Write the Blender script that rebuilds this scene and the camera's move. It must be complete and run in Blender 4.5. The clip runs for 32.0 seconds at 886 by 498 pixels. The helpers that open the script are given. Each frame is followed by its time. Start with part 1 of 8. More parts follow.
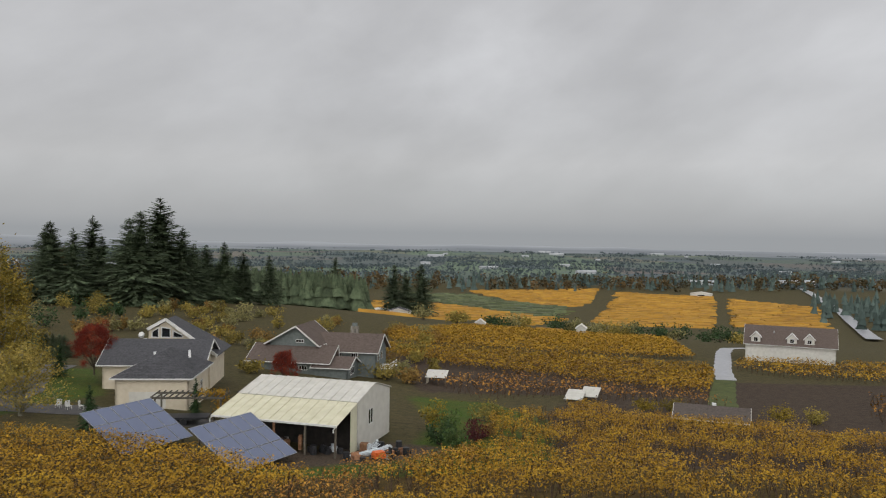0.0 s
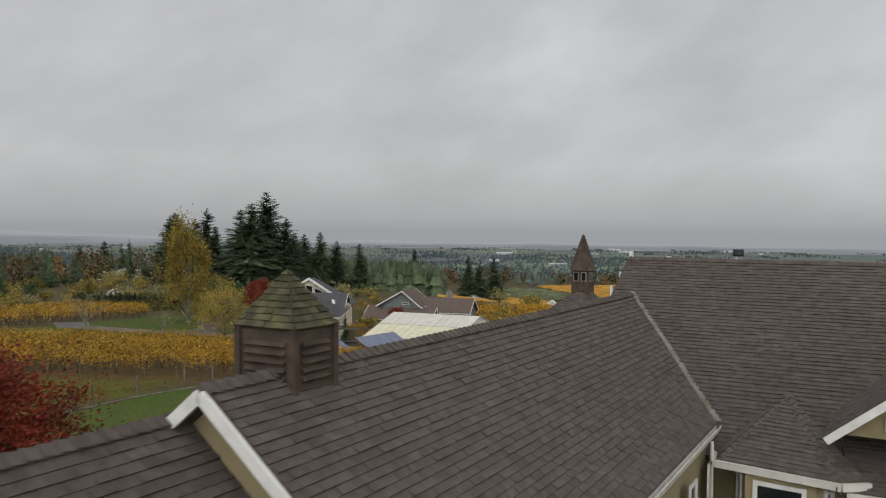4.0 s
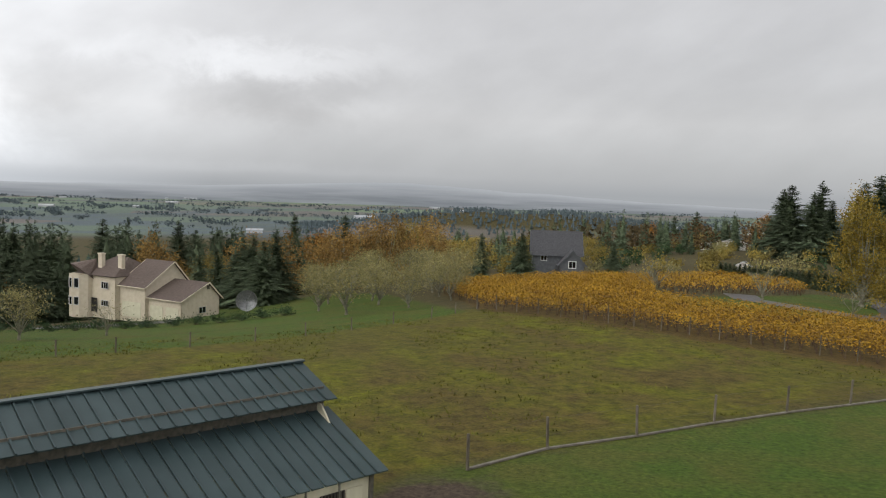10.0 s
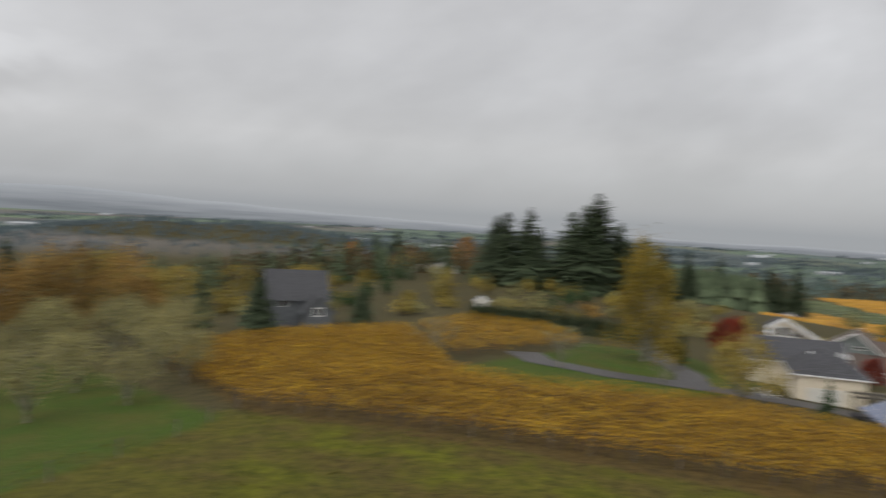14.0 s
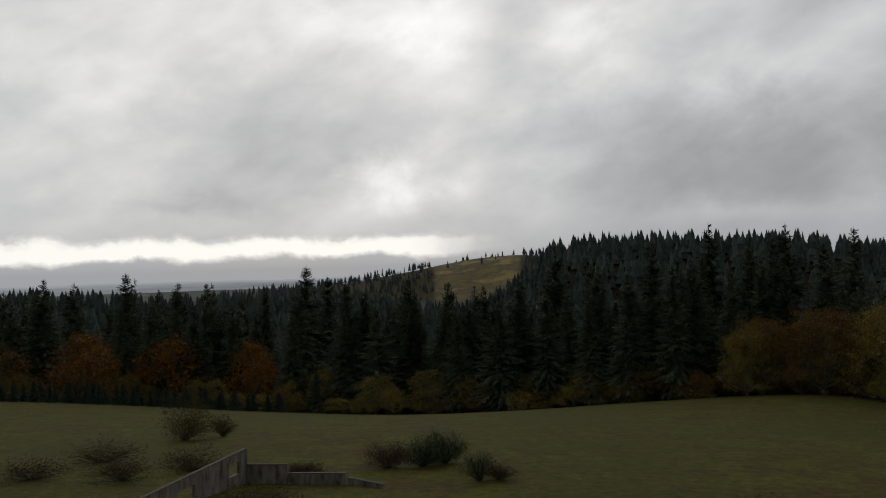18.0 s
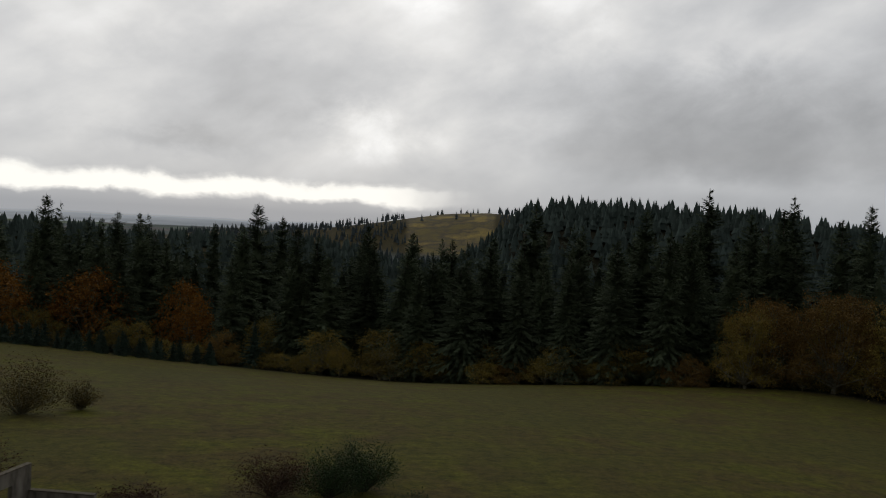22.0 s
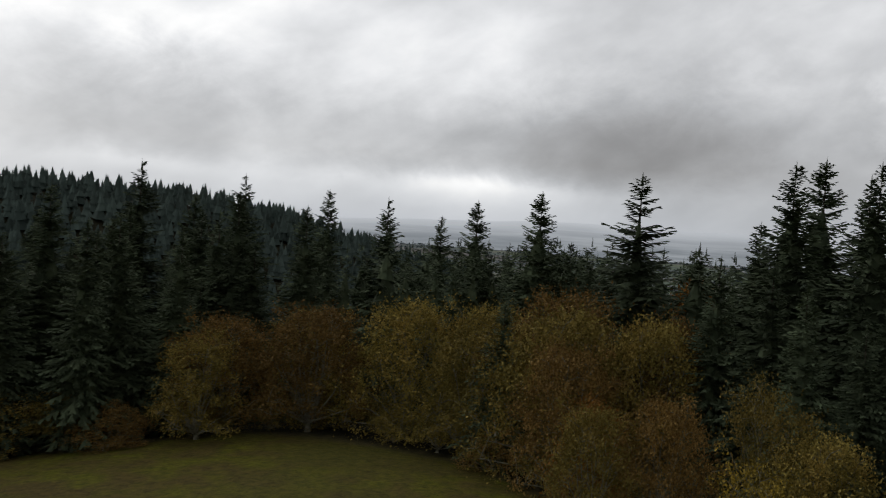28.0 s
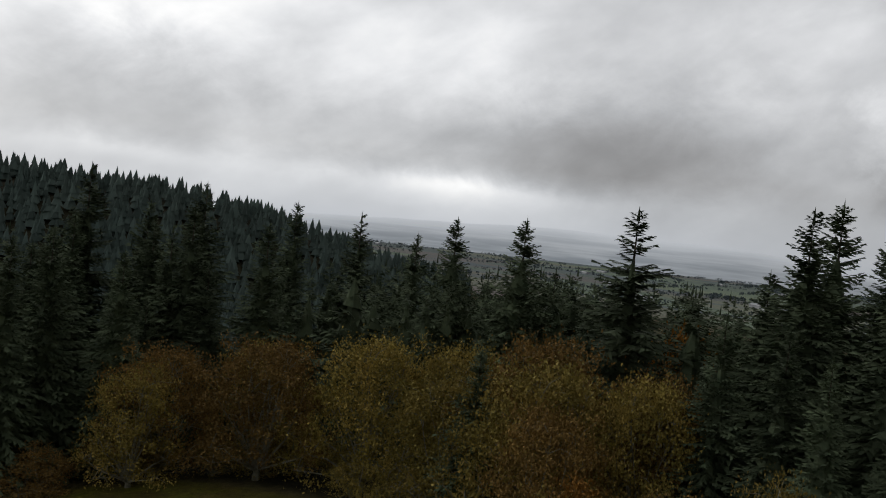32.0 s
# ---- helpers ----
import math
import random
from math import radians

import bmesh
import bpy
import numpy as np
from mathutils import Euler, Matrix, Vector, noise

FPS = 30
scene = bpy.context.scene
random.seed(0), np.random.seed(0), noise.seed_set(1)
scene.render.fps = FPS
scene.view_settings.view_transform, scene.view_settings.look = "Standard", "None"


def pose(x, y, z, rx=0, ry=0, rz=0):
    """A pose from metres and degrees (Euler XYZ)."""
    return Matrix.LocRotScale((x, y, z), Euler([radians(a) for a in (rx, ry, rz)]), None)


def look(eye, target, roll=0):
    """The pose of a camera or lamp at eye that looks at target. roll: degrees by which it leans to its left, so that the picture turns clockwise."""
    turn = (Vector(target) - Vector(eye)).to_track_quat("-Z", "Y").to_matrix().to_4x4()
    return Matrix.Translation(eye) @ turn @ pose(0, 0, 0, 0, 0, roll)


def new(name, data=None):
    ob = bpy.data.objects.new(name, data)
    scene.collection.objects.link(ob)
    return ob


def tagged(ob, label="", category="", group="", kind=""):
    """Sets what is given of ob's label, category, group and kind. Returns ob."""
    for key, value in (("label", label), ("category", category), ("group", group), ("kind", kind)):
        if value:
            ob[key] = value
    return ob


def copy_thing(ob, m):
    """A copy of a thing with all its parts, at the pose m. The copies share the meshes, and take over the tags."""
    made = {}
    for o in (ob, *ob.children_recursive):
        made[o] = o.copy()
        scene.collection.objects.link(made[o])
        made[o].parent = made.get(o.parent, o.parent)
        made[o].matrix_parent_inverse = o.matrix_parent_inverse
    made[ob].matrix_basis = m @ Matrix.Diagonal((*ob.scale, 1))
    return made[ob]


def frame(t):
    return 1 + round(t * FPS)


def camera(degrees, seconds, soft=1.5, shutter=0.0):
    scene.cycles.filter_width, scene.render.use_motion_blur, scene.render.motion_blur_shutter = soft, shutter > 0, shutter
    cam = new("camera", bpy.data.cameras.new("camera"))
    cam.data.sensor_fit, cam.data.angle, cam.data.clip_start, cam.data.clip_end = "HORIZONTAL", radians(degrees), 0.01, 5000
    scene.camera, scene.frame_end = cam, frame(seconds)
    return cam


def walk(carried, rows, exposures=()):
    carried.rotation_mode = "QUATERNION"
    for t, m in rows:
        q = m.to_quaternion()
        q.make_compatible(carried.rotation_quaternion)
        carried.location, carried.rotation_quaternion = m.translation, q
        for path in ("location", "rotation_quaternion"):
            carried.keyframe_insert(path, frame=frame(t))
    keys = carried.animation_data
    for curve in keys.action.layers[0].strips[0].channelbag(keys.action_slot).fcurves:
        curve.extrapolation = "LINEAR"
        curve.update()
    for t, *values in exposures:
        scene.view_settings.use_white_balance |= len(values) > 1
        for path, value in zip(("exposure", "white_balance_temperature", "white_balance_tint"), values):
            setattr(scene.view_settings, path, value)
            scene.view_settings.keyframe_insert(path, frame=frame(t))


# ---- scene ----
cam = camera(57.5, 32.0, soft=1.1, shutter=0.3)
PATH = [
    (0, (0.15, 2.06, -0.05), (0.205, 12.055, -0.246), 0.88),
    (0.5, (0.65, -1.20, -0.24), (0.368, 8.794, -0.462), 0.88),
    (1, (0.99, -4.32, -0.33), (0.462, 5.664, -0.561), 0.86),
    (1.5, (1.20, -7.72, -0.44), (0.596, 2.258, -0.683), 0.84),
    (2, (0.94, -11.02, -1.03), (0.269, -1.049, -1.265), 0.87),
    (2.5, (0.44, -14.99, -1.88), (-0.305, -5.023, -2.111), 0.86),
    (4.5, (-3.42, -28.05, -3.65), (-4.199, -18.085, -3.857), 0.60),
    (5, (-4.30, -31.93, -3.43), (-5.063, -21.965, -3.612), 0.64),
    (5.5, (-4.96, -35.02, -3.16), (-5.810, -25.061, -3.337), 0.75),
    (6, (-5.41, -36.72, -2.92), (-6.419, -26.770, -3.114), 0.94),
    (6.5, (-5.87, -37.31, -2.77), (-6.933, -27.375, -3.022), 1.22),
    (7, (-6.54, -37.18, -2.77), (-7.743, -27.261, -3.096), 1.52),
    (7.5, (-7.40, -36.52, -2.89), (-9.782, -26.817, -3.305), 1.56),
    (8, (-8.03, -36.86, -2.73), (-14.577, -29.322, -3.302), 0.15),
    (8.5, (-9.36, -34.89, -2.76), (-16.440, -27.856, -3.379), 0.40),
    (9, (-11.49, -32.77, -2.88), (-18.492, -25.668, -3.567), 0.78),
    (9.5, (-14.05, -30.65, -3.21), (-20.882, -23.381, -3.925), 1.42),
    (10, (-17.00, -28.06, -3.46), (-23.805, -20.772, -4.191), 1.87),
    (10.5, (-19.67, -25.61, -3.43), (-26.410, -18.264, -4.162), 2.13),
    (11, (-22.38, -23.43, -2.94), (-29.152, -16.107, -3.660), 2.53),
    (11.5, (-25.09, -21.43, -1.99), (-31.793, -14.041, -2.680), 3.10),
    (12, (-27.96, -19.54, -1.44), (-34.676, -12.161, -2.098), 3.30),
    (12.5, (-31.08, -17.28, -1.39), (-37.132, -9.341, -1.983), 3.68),
    (13, (-34.25, -15.24, -0.39), (-35.350, -5.303, -0.658), 4.52),
    (13.5, (-36.82, -13.30, -0.14), (-36.982, -3.306, -0.337), 4.45),
    (14, (-39.06, -12.73, -0.11), (-42.626, -3.395, -0.550), 3.43),
    (14.5, (-40.30, -12.60, -0.10), (-48.922, -7.582, -0.90), 0.10),
    (15, (-41.20, -12.40, -0.05), (-51.085, -13.825, -0.566), -3.00),
    (15.5, (-41.99, -12.34, -0.05), (-50.666, -17.299, -0.259), -4.32),
    (17.5, (-47.83, -8.36, -0.62), (-50.944, -17.855, -0.398), -2.52),
    (18, (-49.36, -10.20, -0.65), (-51.795, -19.899, -0.453), -1.69),
    (18.5, (-50.69, -12.08, -0.63), (-53.200, -21.757, -0.498), -1.20),
    (19, (-51.81, -14.33, -0.69), (-54.385, -23.994, -0.625), -0.68),
    (19.5, (-52.92, -16.42, -0.73), (-55.512, -26.081, -0.751), -0.14),
    (20, (-53.84, -19.44, -0.91), (-56.475, -29.084, -1.018), 0.48),
    (20.5, (-54.78, -22.60, -1.21), (-57.452, -32.231, -1.394), 1.08),
    (21, (-55.72, -26.11, -1.54), (-58.420, -35.735, -1.789), 1.75),
    (21.5, (-56.61, -29.41, -1.71), (-59.342, -39.027, -2.030), 2.29),
    (22, (-57.34, -33.35, -1.92), (-60.085, -42.961, -2.284), 2.80),
    (22.5, (-58.69, -37.36, -1.72), (-62.805, -46.465, -2.049), 3.65),
    (23, (-59.57, -40.95, -1.57), (-64.004, -49.907, -1.921), 4.21),
    (23.5, (-60.59, -44.77, -1.52), (-65.237, -53.613, -1.880), 4.43),
    (24, (-61.69, -48.58, -1.64), (-66.443, -57.371, -2.024), 4.59),
    (24.5, (-63.06, -51.91, -1.63), (-67.865, -60.673, -2.019), 4.74),
    (25, (-64.75, -55.11, -1.62), (-70.171, -63.508, -1.968), 4.91),
    (25.5, (-66.32, -58.14, -1.48), (-72.251, -66.183, -1.796), 4.94),
    (26, (-68.03, -60.98, -1.28), (-74.032, -68.967, -1.595), 4.77),
    (26.5, (-70.35, -64.01, -1.28), (-76.799, -71.644, -1.559), 4.59),
    (28.5, (-83.23, -72.19, 0.54), (-91.624, -77.615, 0.266), 3.93),
    (29, (-85.02, -73.46, 1.08), (-93.394, -78.923, 0.803), 4.04),
    (29.5, (-86.56, -74.47, 1.79), (-94.979, -79.864, 1.496), 4.18),
    (30, (-87.73, -75.20, 2.41), (-96.146, -80.601, 2.108), 4.25),
    (30.5, (-88.53, -75.73, 2.76), (-96.885, -81.219, 2.468), 4.62),
    (31, (-88.93, -76.03, 3.10), (-97.296, -81.512, 2.825), 5.09),
    (31.5, (-89.36, -76.20, 3.31), (-97.738, -81.657, 3.059), 5.62),
    (32, (-89.47, -76.23, 3.52), (-97.832, -81.710, 3.278), 6.26),
]
EXPOSURE = [(0, -0.2), (7.3, -0.18), (8.2, 0.04), (12.3, 0.02), (13.2, -0.08), (14.0, -0.1), (14.6, -0.38), (15.0, -1.02), (15.5, -1.12), (17.5, -1.72), (19.0, -1.98), (22.0, -1.8), (25.0, -1.41), (29.0, -1.2), (32.0, -1.22)]
walk(cam, [(t, look(eye, target, roll)) for t, eye, target, roll in PATH], EXPOSURE)

# ---- sky and sun: one overcast dome, brightest low in the south ----
SUN_YAW, SUN_EL = 175.0, 24.0
world = bpy.data.worlds.new("overcast_sky")
scene.world = world
world.use_nodes = True
wn, wl = world.node_tree.nodes, world.node_tree.links
wn.clear()


def wnode(kind, **kw):
    n = wn.new(kind)
    for k, v in kw.items():
        setattr(n, k, v)
    return n


def wmath(op, a, b=None, clamp=False):
    n = wnode("ShaderNodeMath", operation=op, use_clamp=clamp)
    for i, v in enumerate((a, b)):
        if v is None:
            continue
        if isinstance(v, (int, float)):
            n.inputs[i].default_value = v
        else:
            wl.new(v, n.inputs[i])
    return n.outputs[0]


def wramp(fac, stops):
    n = wnode("ShaderNodeValToRGB")
    el = n.color_ramp.elements
    while len(el) < len(stops):
        el.new(0.5)
    for e, (p, c) in zip(el, stops):
        e.position, e.color = p, (*c, 1) if len(c) == 3 else c
    wl.new(fac, n.inputs[0])
    return n.outputs[0]


def wmix(fac, a, b, mode="MIX"):
    n = wnode("ShaderNodeMix", data_type="RGBA", blend_type=mode)
    for i, v in ((0, fac), (6, a), (7, b)):
        if isinstance(v, (int, float)):
            n.inputs[i].default_value = v
        elif isinstance(v, tuple):
            n.inputs[i].default_value = (*v, 1)
        else:
            wl.new(v, n.inputs[i])
    return n.outputs[2]


tc = wnode("ShaderNodeTexCoord")
sep = wnode("ShaderNodeSeparateXYZ")
wl.new(tc.outputs["Generated"], sep.inputs[0])
dx, dy, dz = sep.outputs
def wnoise(scale, detail, rough, dist=0.0, off=(0, 0, 0), squash=(1, 1, 2.3)):
    """Cloud noise over the dome, flattened towards the horizon."""
    m = wnode("ShaderNodeMapping")
    m.inputs["Location"].default_value = off
    m.inputs["Scale"].default_value = squash
    wl.new(tc.outputs["Generated"], m.inputs[0])
    n = wnode("ShaderNodeTexNoise")
    for k, v in (("Scale", scale), ("Detail", detail), ("Roughness", rough), ("Distortion", dist)):
        n.inputs[k].default_value = v
    wl.new(m.outputs[0], n.inputs["Vector"])
    return n.outputs[0]


def centred(n, k):
    return wmath("MULTIPLY", wmath("SUBTRACT", n, 0.5), k)


round_ = wmath("ADD", wmath("DIVIDE", wmath("ARCTAN2", dx, wmath("MULTIPLY", dy, -1.0)), math.tau), 0.5)
ragged_a, ragged_e = wnoise(8.0, 7, 0.62, 0.3, (4, 1, 0), (1, 1, 1.4)), wnoise(10.0, 7, 0.64, 0.3, (1, 8, 3), (1, 1, 1.4))
bear = wmath("SUBTRACT", wmath("MULTIPLY", round_, 360.0), wmath("MULTIPLY", wmath("GREATER_THAN", round_, 260 / 360), 360.0))
rise = wmath("MULTIPLY", dz, 57.3)
azim = wmath("ADD", bear, centred(ragged_a, 11.0))
elev = wmath("ADD", rise, centred(ragged_e, 5.5))
elev_low = wmath("ADD", rise, centred(ragged_e, 1.8))
# streaks of cloud that climb to the west
cmb = wnode("ShaderNodeCombineXYZ")
wl.new(wmath("MULTIPLY", wmath("ADD", bear, wmath("MULTIPLY", rise, 1.4)), 1 / 9.5), cmb.inputs[0])
wl.new(wmath("MULTIPLY", wmath("SUBTRACT", wmath("MULTIPLY", rise, 1.0), wmath("MULTIPLY", bear, 0.32)), 1 / 7.5), cmb.inputs[1])


def streak(scale, detail, rough, dist, off):
    m = wnode("ShaderNodeMapping")
    m.inputs["Location"].default_value = off
    wl.new(cmb.outputs[0], m.inputs[0])
    n = wnode("ShaderNodeTexNoise")
    for k, v in (("Scale", scale), ("Detail", detail), ("Roughness", rough), ("Distortion", dist)):
        n.inputs[k].default_value = v
    wl.new(m.outputs[0], n.inputs["Vector"])
    return n.outputs[0]


# swells of the cloud deck: bearing and height in degrees, breadth, depth, and stops brighter or darker
NORTH_CLOUD = [(9, 14.2, 4, 2.4, 0.14), (-3, 11.5, 4.6, 2.8, 0.2), (-25, 2.8, 5, 1.8, 0.1), (6, 7.5, 4.6, 4.0, -0.16), (24, 6.3, 6.2, 4.0, -0.05), (-16, 9.5, 5.5, 3.3, -0.07)]
WEST_CLOUD = [(56, 8.2, 9, 0.9, 0.32), (55, 5.6, 5.5, 1.8, -0.36), (50, 5.3, 2.2, 0.8, 0.2), (72, 1.7, 4.0, 1.3, 0.35), (69, 6.1, 4.0, 1.6, -0.16), (33, 7.5, 9.1, 3.3, -0.08), (86, 5.8, 8.0, 3.6, 0.9), (79, 4.4, 6.5, 2.6, 0.55),
              (95, 10.0, 2.2, 1.3, 0.45), (112, 5.6, 11.0, 4.4, -0.95), (93, 5.0, 3.4, 1.8, -1.0), (118, 12.3, 9.1, 2.2, 0.15)]
SOUTH_CLOUD = [(179, 8.7, 11, 3.0, -0.32), (146, 5.6, 12, 4.2, -0.72), (163, 10, 4.0, 3.3, 0.25), (171, 17.0, 12.0, 2.4, 0.45), (156, 14.6, 3, 2.4, 0.35), (184, 4.4, 5.5, 0.9, -0.32), (169, 5.8, 3.6, 1.5, 0.6), (190, 12, 5, 3, 0.2),
               (127, 6.2, 17.0, 2.0, -0.20), (146, 12.3, 6.6, 2.0, 0.26), (100, 14.2, 6.5, 3.0, 0.4)]
LOW_CLOUD = [(124, 1.9, 7, 0.6, 0.32), (80, 2.3, 7, 1.5, 0.75), (122, 3.0, 10.5, 0.8, 0.85), (146, 3.0, 5.0, 0.6, 0.35), (92, 1.4, 6, 0.6, -0.3), (56, 1.0, 13, 0.35, 0.22), (170, 2.4, 5.5, 2.4, 0.3)]


def swell(total, rows, az_, el_):
    for a, e, wa, we, k in rows:
        u = wmath("DIVIDE", wmath("SUBTRACT", az_, float(a)), float(wa))
        v = wmath("DIVIDE", wmath("SUBTRACT", el_, float(e)), float(we))
        g = wmath("POWER", 0.4, wmath("ADD", wmath("MULTIPLY", u, u), wmath("MULTIPLY", v, v)))
        total = wmath("ADD", total, wmath("MULTIPLY", g, float(k)))
    return total


# stops of brightness: duller in the north, brighter and more broken towards the south
base = wramp(round_, [(b_ / 360, ((v + 2) / 4,) * 3) for b_, v in ((0, -0.80), (45, -0.78), (66, -0.36), (92, 0.15), (118, 0.66), (150, 1.12), (195, 1.2), (230, 0.5), (290, -0.3), (345, -0.80))])
stops = wmath("SUBTRACT", wmath("MULTIPLY", base, 4.0), 2.0)
sy, sx = math.cos(radians(SUN_YAW)), -math.sin(radians(SUN_YAW))
south = wmath("ADD", wmath("MULTIPLY", dx, sx), wmath("MULTIPLY", dy, sy))
turn = wmath("MULTIPLY", wmath("SUBTRACT", wmath("MULTIPLY", wmath("ADD", south, 1.0), 0.5, True), 0.28), 2.2, True)
big, fine = streak(0.7, 2, 0.45, 0.0, (3.1, 1.7, 0)), streak(1.5, 6, 0.52, 0.12, (0.4, 6.2, 0))
puff = wmath("ADD", centred(big, 1.1), centred(fine, 0.95))
stops = wmath("ADD", stops, wmath("MULTIPLY", puff, wmath("ADD", wmath("MULTIPLY", turn, 0.55), 0.42)))
stops = swell(stops, NORTH_CLOUD, azim, elev)
stops = swell(stops, WEST_CLOUD, azim, elev)
stops = swell(stops, SOUTH_CLOUD, azim, elev)
stops = swell(stops, LOW_CLOUD, azim, elev_low)
lum = wmath("POWER", 2.0, stops)
tint = wramp(wmath("MULTIPLY", lum, 0.4), [(0.15, (1.005, 0.99, 1.0)), (0.42, (0.975, 0.99, 1.02)), (0.75, (0.985, 0.995, 1.015)), (1.0, (1.0, 0.995, 0.985))])
tot_l = wnode("ShaderNodeVectorMath", operation="SCALE")
wl.new(tint, tot_l.inputs[0])
wl.new(lum, tot_l.inputs["Scale"])
body = tot_l.outputs[0]
# the clear gap under the cloud base, far off in the south
low = wramp(wmath("ADD", dz, centred(ragged_e, 0.045)), [(0.0, (0, 0, 0)), (0.012, (0, 0, 0)), (0.019, (1, 1, 1)), (0.034, (1, 1, 1)), (0.041, (0, 0, 0))])
opened = wramp(wmath("ADD", round_, centred(ragged_a, 0.02)), [(b_ / 360, (v, v, v)) for b_, v in ((161, 0), (168, 1), (205, 1), (228, 0))])
gap = wmath("MULTIPLY", low, opened)
body = wmix(gap, body, (3.5, 3.46, 3.28))
# the haze that closes the view at the horizon
hz = wramp(dz, [(0.0, (1, 1, 1)), (0.016, (0.72, 0.72, 0.72)), (0.085, (0, 0, 0))])
hazef = wmath("MULTIPLY", hz, wmath("SUBTRACT", 1.0, wmath("MULTIPLY", gap, 0.95), True))
body = wmix(hazef, body, wmix(turn, (0.355, 0.372, 0.395), (1.15, 1.22, 1.32)))
sky = wnode("ShaderNodeTexSky", sky_type="NISHITA", sun_disc=False, sun_elevation=radians(SUN_EL), sun_rotation=radians(-SUN_YAW))
tot = wnode("ShaderNodeMix", data_type="RGBA", blend_type="ADD")
tot.inputs[0].default_value = 0.006
wl.new(body, tot.inputs[6])
wl.new(sky.outputs[0], tot.inputs[7])
bg = wnode("ShaderNodeBackground")
bg.inputs[1].default_value = 1.0
wl.new(tot.outputs[2], bg.inputs[0])
wo = wnode("ShaderNodeOutputWorld")
wl.new(bg.outputs[0], wo.inputs[0])

sun_data = bpy.data.lights.new("sun", "SUN")
sun_data.energy, sun_data.angle, sun_data.color = 0.25, radians(25), (1.0, 0.95, 0.88)
sun = new("sun", sun_data)
sun.matrix_world = look((0, 0, 300), (300 * math.sin(radians(SUN_YAW)), -300 * math.cos(radians(SUN_YAW)), 300 - 300 * math.tan(radians(SUN_EL))))

# ---- materials ----
def material(name, stops, scale=4.0, rough=0.8, bump=0.15, bscale=None, metal=0.0, spec=0.3, detail=6, space="Object",
             big=0.0, bigscale=0.15, rand=0.0, stretch=(1, 1, 1), island=0.0):
    """A surface of noise between the given colours, with a second, wider variation and fine relief. rand: spread of brightness from piece to piece."""
    m = bpy.data.materials.new(name)
    m.use_nodes = True
    nt = m.node_tree
    n, l = nt.nodes, nt.links
    b = n["Principled BSDF"]
    b.inputs["Roughness"].default_value = rough
    b.inputs["Metallic"].default_value = metal
    b.inputs["Specular IOR Level"].default_value = spec
    t = n.new("ShaderNodeTexCoord")
    mp = n.new("ShaderNodeMapping")
    mp.inputs["Scale"].default_value = stretch
    l.new(t.outputs[space], mp.inputs[0])
    no = n.new("ShaderNodeTexNoise")
    no.inputs["Scale"].default_value, no.inputs["Detail"].default_value = scale, detail
    l.new(mp.outputs[0], no.inputs["Vector"])
    r = n.new("ShaderNodeValToRGB")
    el = r.color_ramp.elements
    while len(el) < len(stops):
        el.new(0.5)
    for i, (e, s) in enumerate(zip(el, stops)):
        e.position, e.color = 0.3 + 0.4 * i / max(1, len(stops) - 1), (*s, 1)
    l.new(no.outputs[0], r.inputs[0])
    col = r.outputs[0]

    def times(col, fac, lo, hi):
        mr = n.new("ShaderNodeMapRange")
        mr.inputs["To Min"].default_value, mr.inputs["To Max"].default_value = lo, hi
        l.new(fac, mr.inputs[0])
        mx = n.new("ShaderNodeMix")
        mx.data_type, mx.blend_type = "RGBA", "MULTIPLY"
        mx.inputs[0].default_value = 1
        l.new(col, mx.inputs[6])
        l.new(mr.outputs[0], mx.inputs[7])
        return mx.outputs[2]

    if big:
        n2 = n.new("ShaderNodeTexNoise")
        n2.inputs["Scale"].default_value, n2.inputs["Detail"].default_value = bigscale, 3
        l.new(mp.outputs[0], n2.inputs["Vector"])
        col = times(col, n2.outputs[0], 1 - big, 1 + big)
    if rand:
        oi = n.new("ShaderNodeObjectInfo")
        col = times(col, oi.outputs["Random"], 1 - rand, 1 + rand)
    if island:
        ge = n.new("ShaderNodeNewGeometry")
        col = times(col, ge.outputs["Random Per Island"], 1 - island, 1 + island)
    l.new(col, b.inputs["Base Color"])
    if bump:
        bn = n.new("ShaderNodeTexNoise")
        bn.inputs["Scale"].default_value, bn.inputs["Detail"].default_value = bscale or scale * 4, 4
        l.new(mp.outputs[0], bn.inputs["Vector"])
        bu = n.new("ShaderNodeBump")
        bu.inputs["Strength"].default_value, bu.inputs["Distance"].default_value = bump, 0.05
        l.new(bn.outputs[0], bu.inputs["Height"])
        l.new(bu.outputs[0], b.inputs["Normal"])
    return m
M_bark = material("bark", [(0.035, 0.028, 0.02), (0.09, 0.075, 0.055)], 3, 0.9, 0.5, 14, stretch=(1, 1, 0.3))
M_moss = material("lichen_bark", [(0.09, 0.085, 0.055), (0.235, 0.22, 0.16)], 2, 0.9, 0.4, 10)
M_fir = material("fir_needles", [(0.050, 0.069, 0.038), (0.098, 0.122, 0.068)], 0.7, 0.85, 0, big=0.25, bigscale=0.2, rand=0.28, island=0.32, spec=0.12)
M_fir2 = material("blue_fir_needles", [(0.03, 0.05, 0.034), (0.06, 0.09, 0.062)], 0.7, 0.85, 0, rand=0.25, island=0.3, spec=0.12)
M_hedge = material("hedge_leaves", [(0.015, 0.035, 0.012), (0.04, 0.075, 0.02)], 2, 0.7, 0, island=0.4)
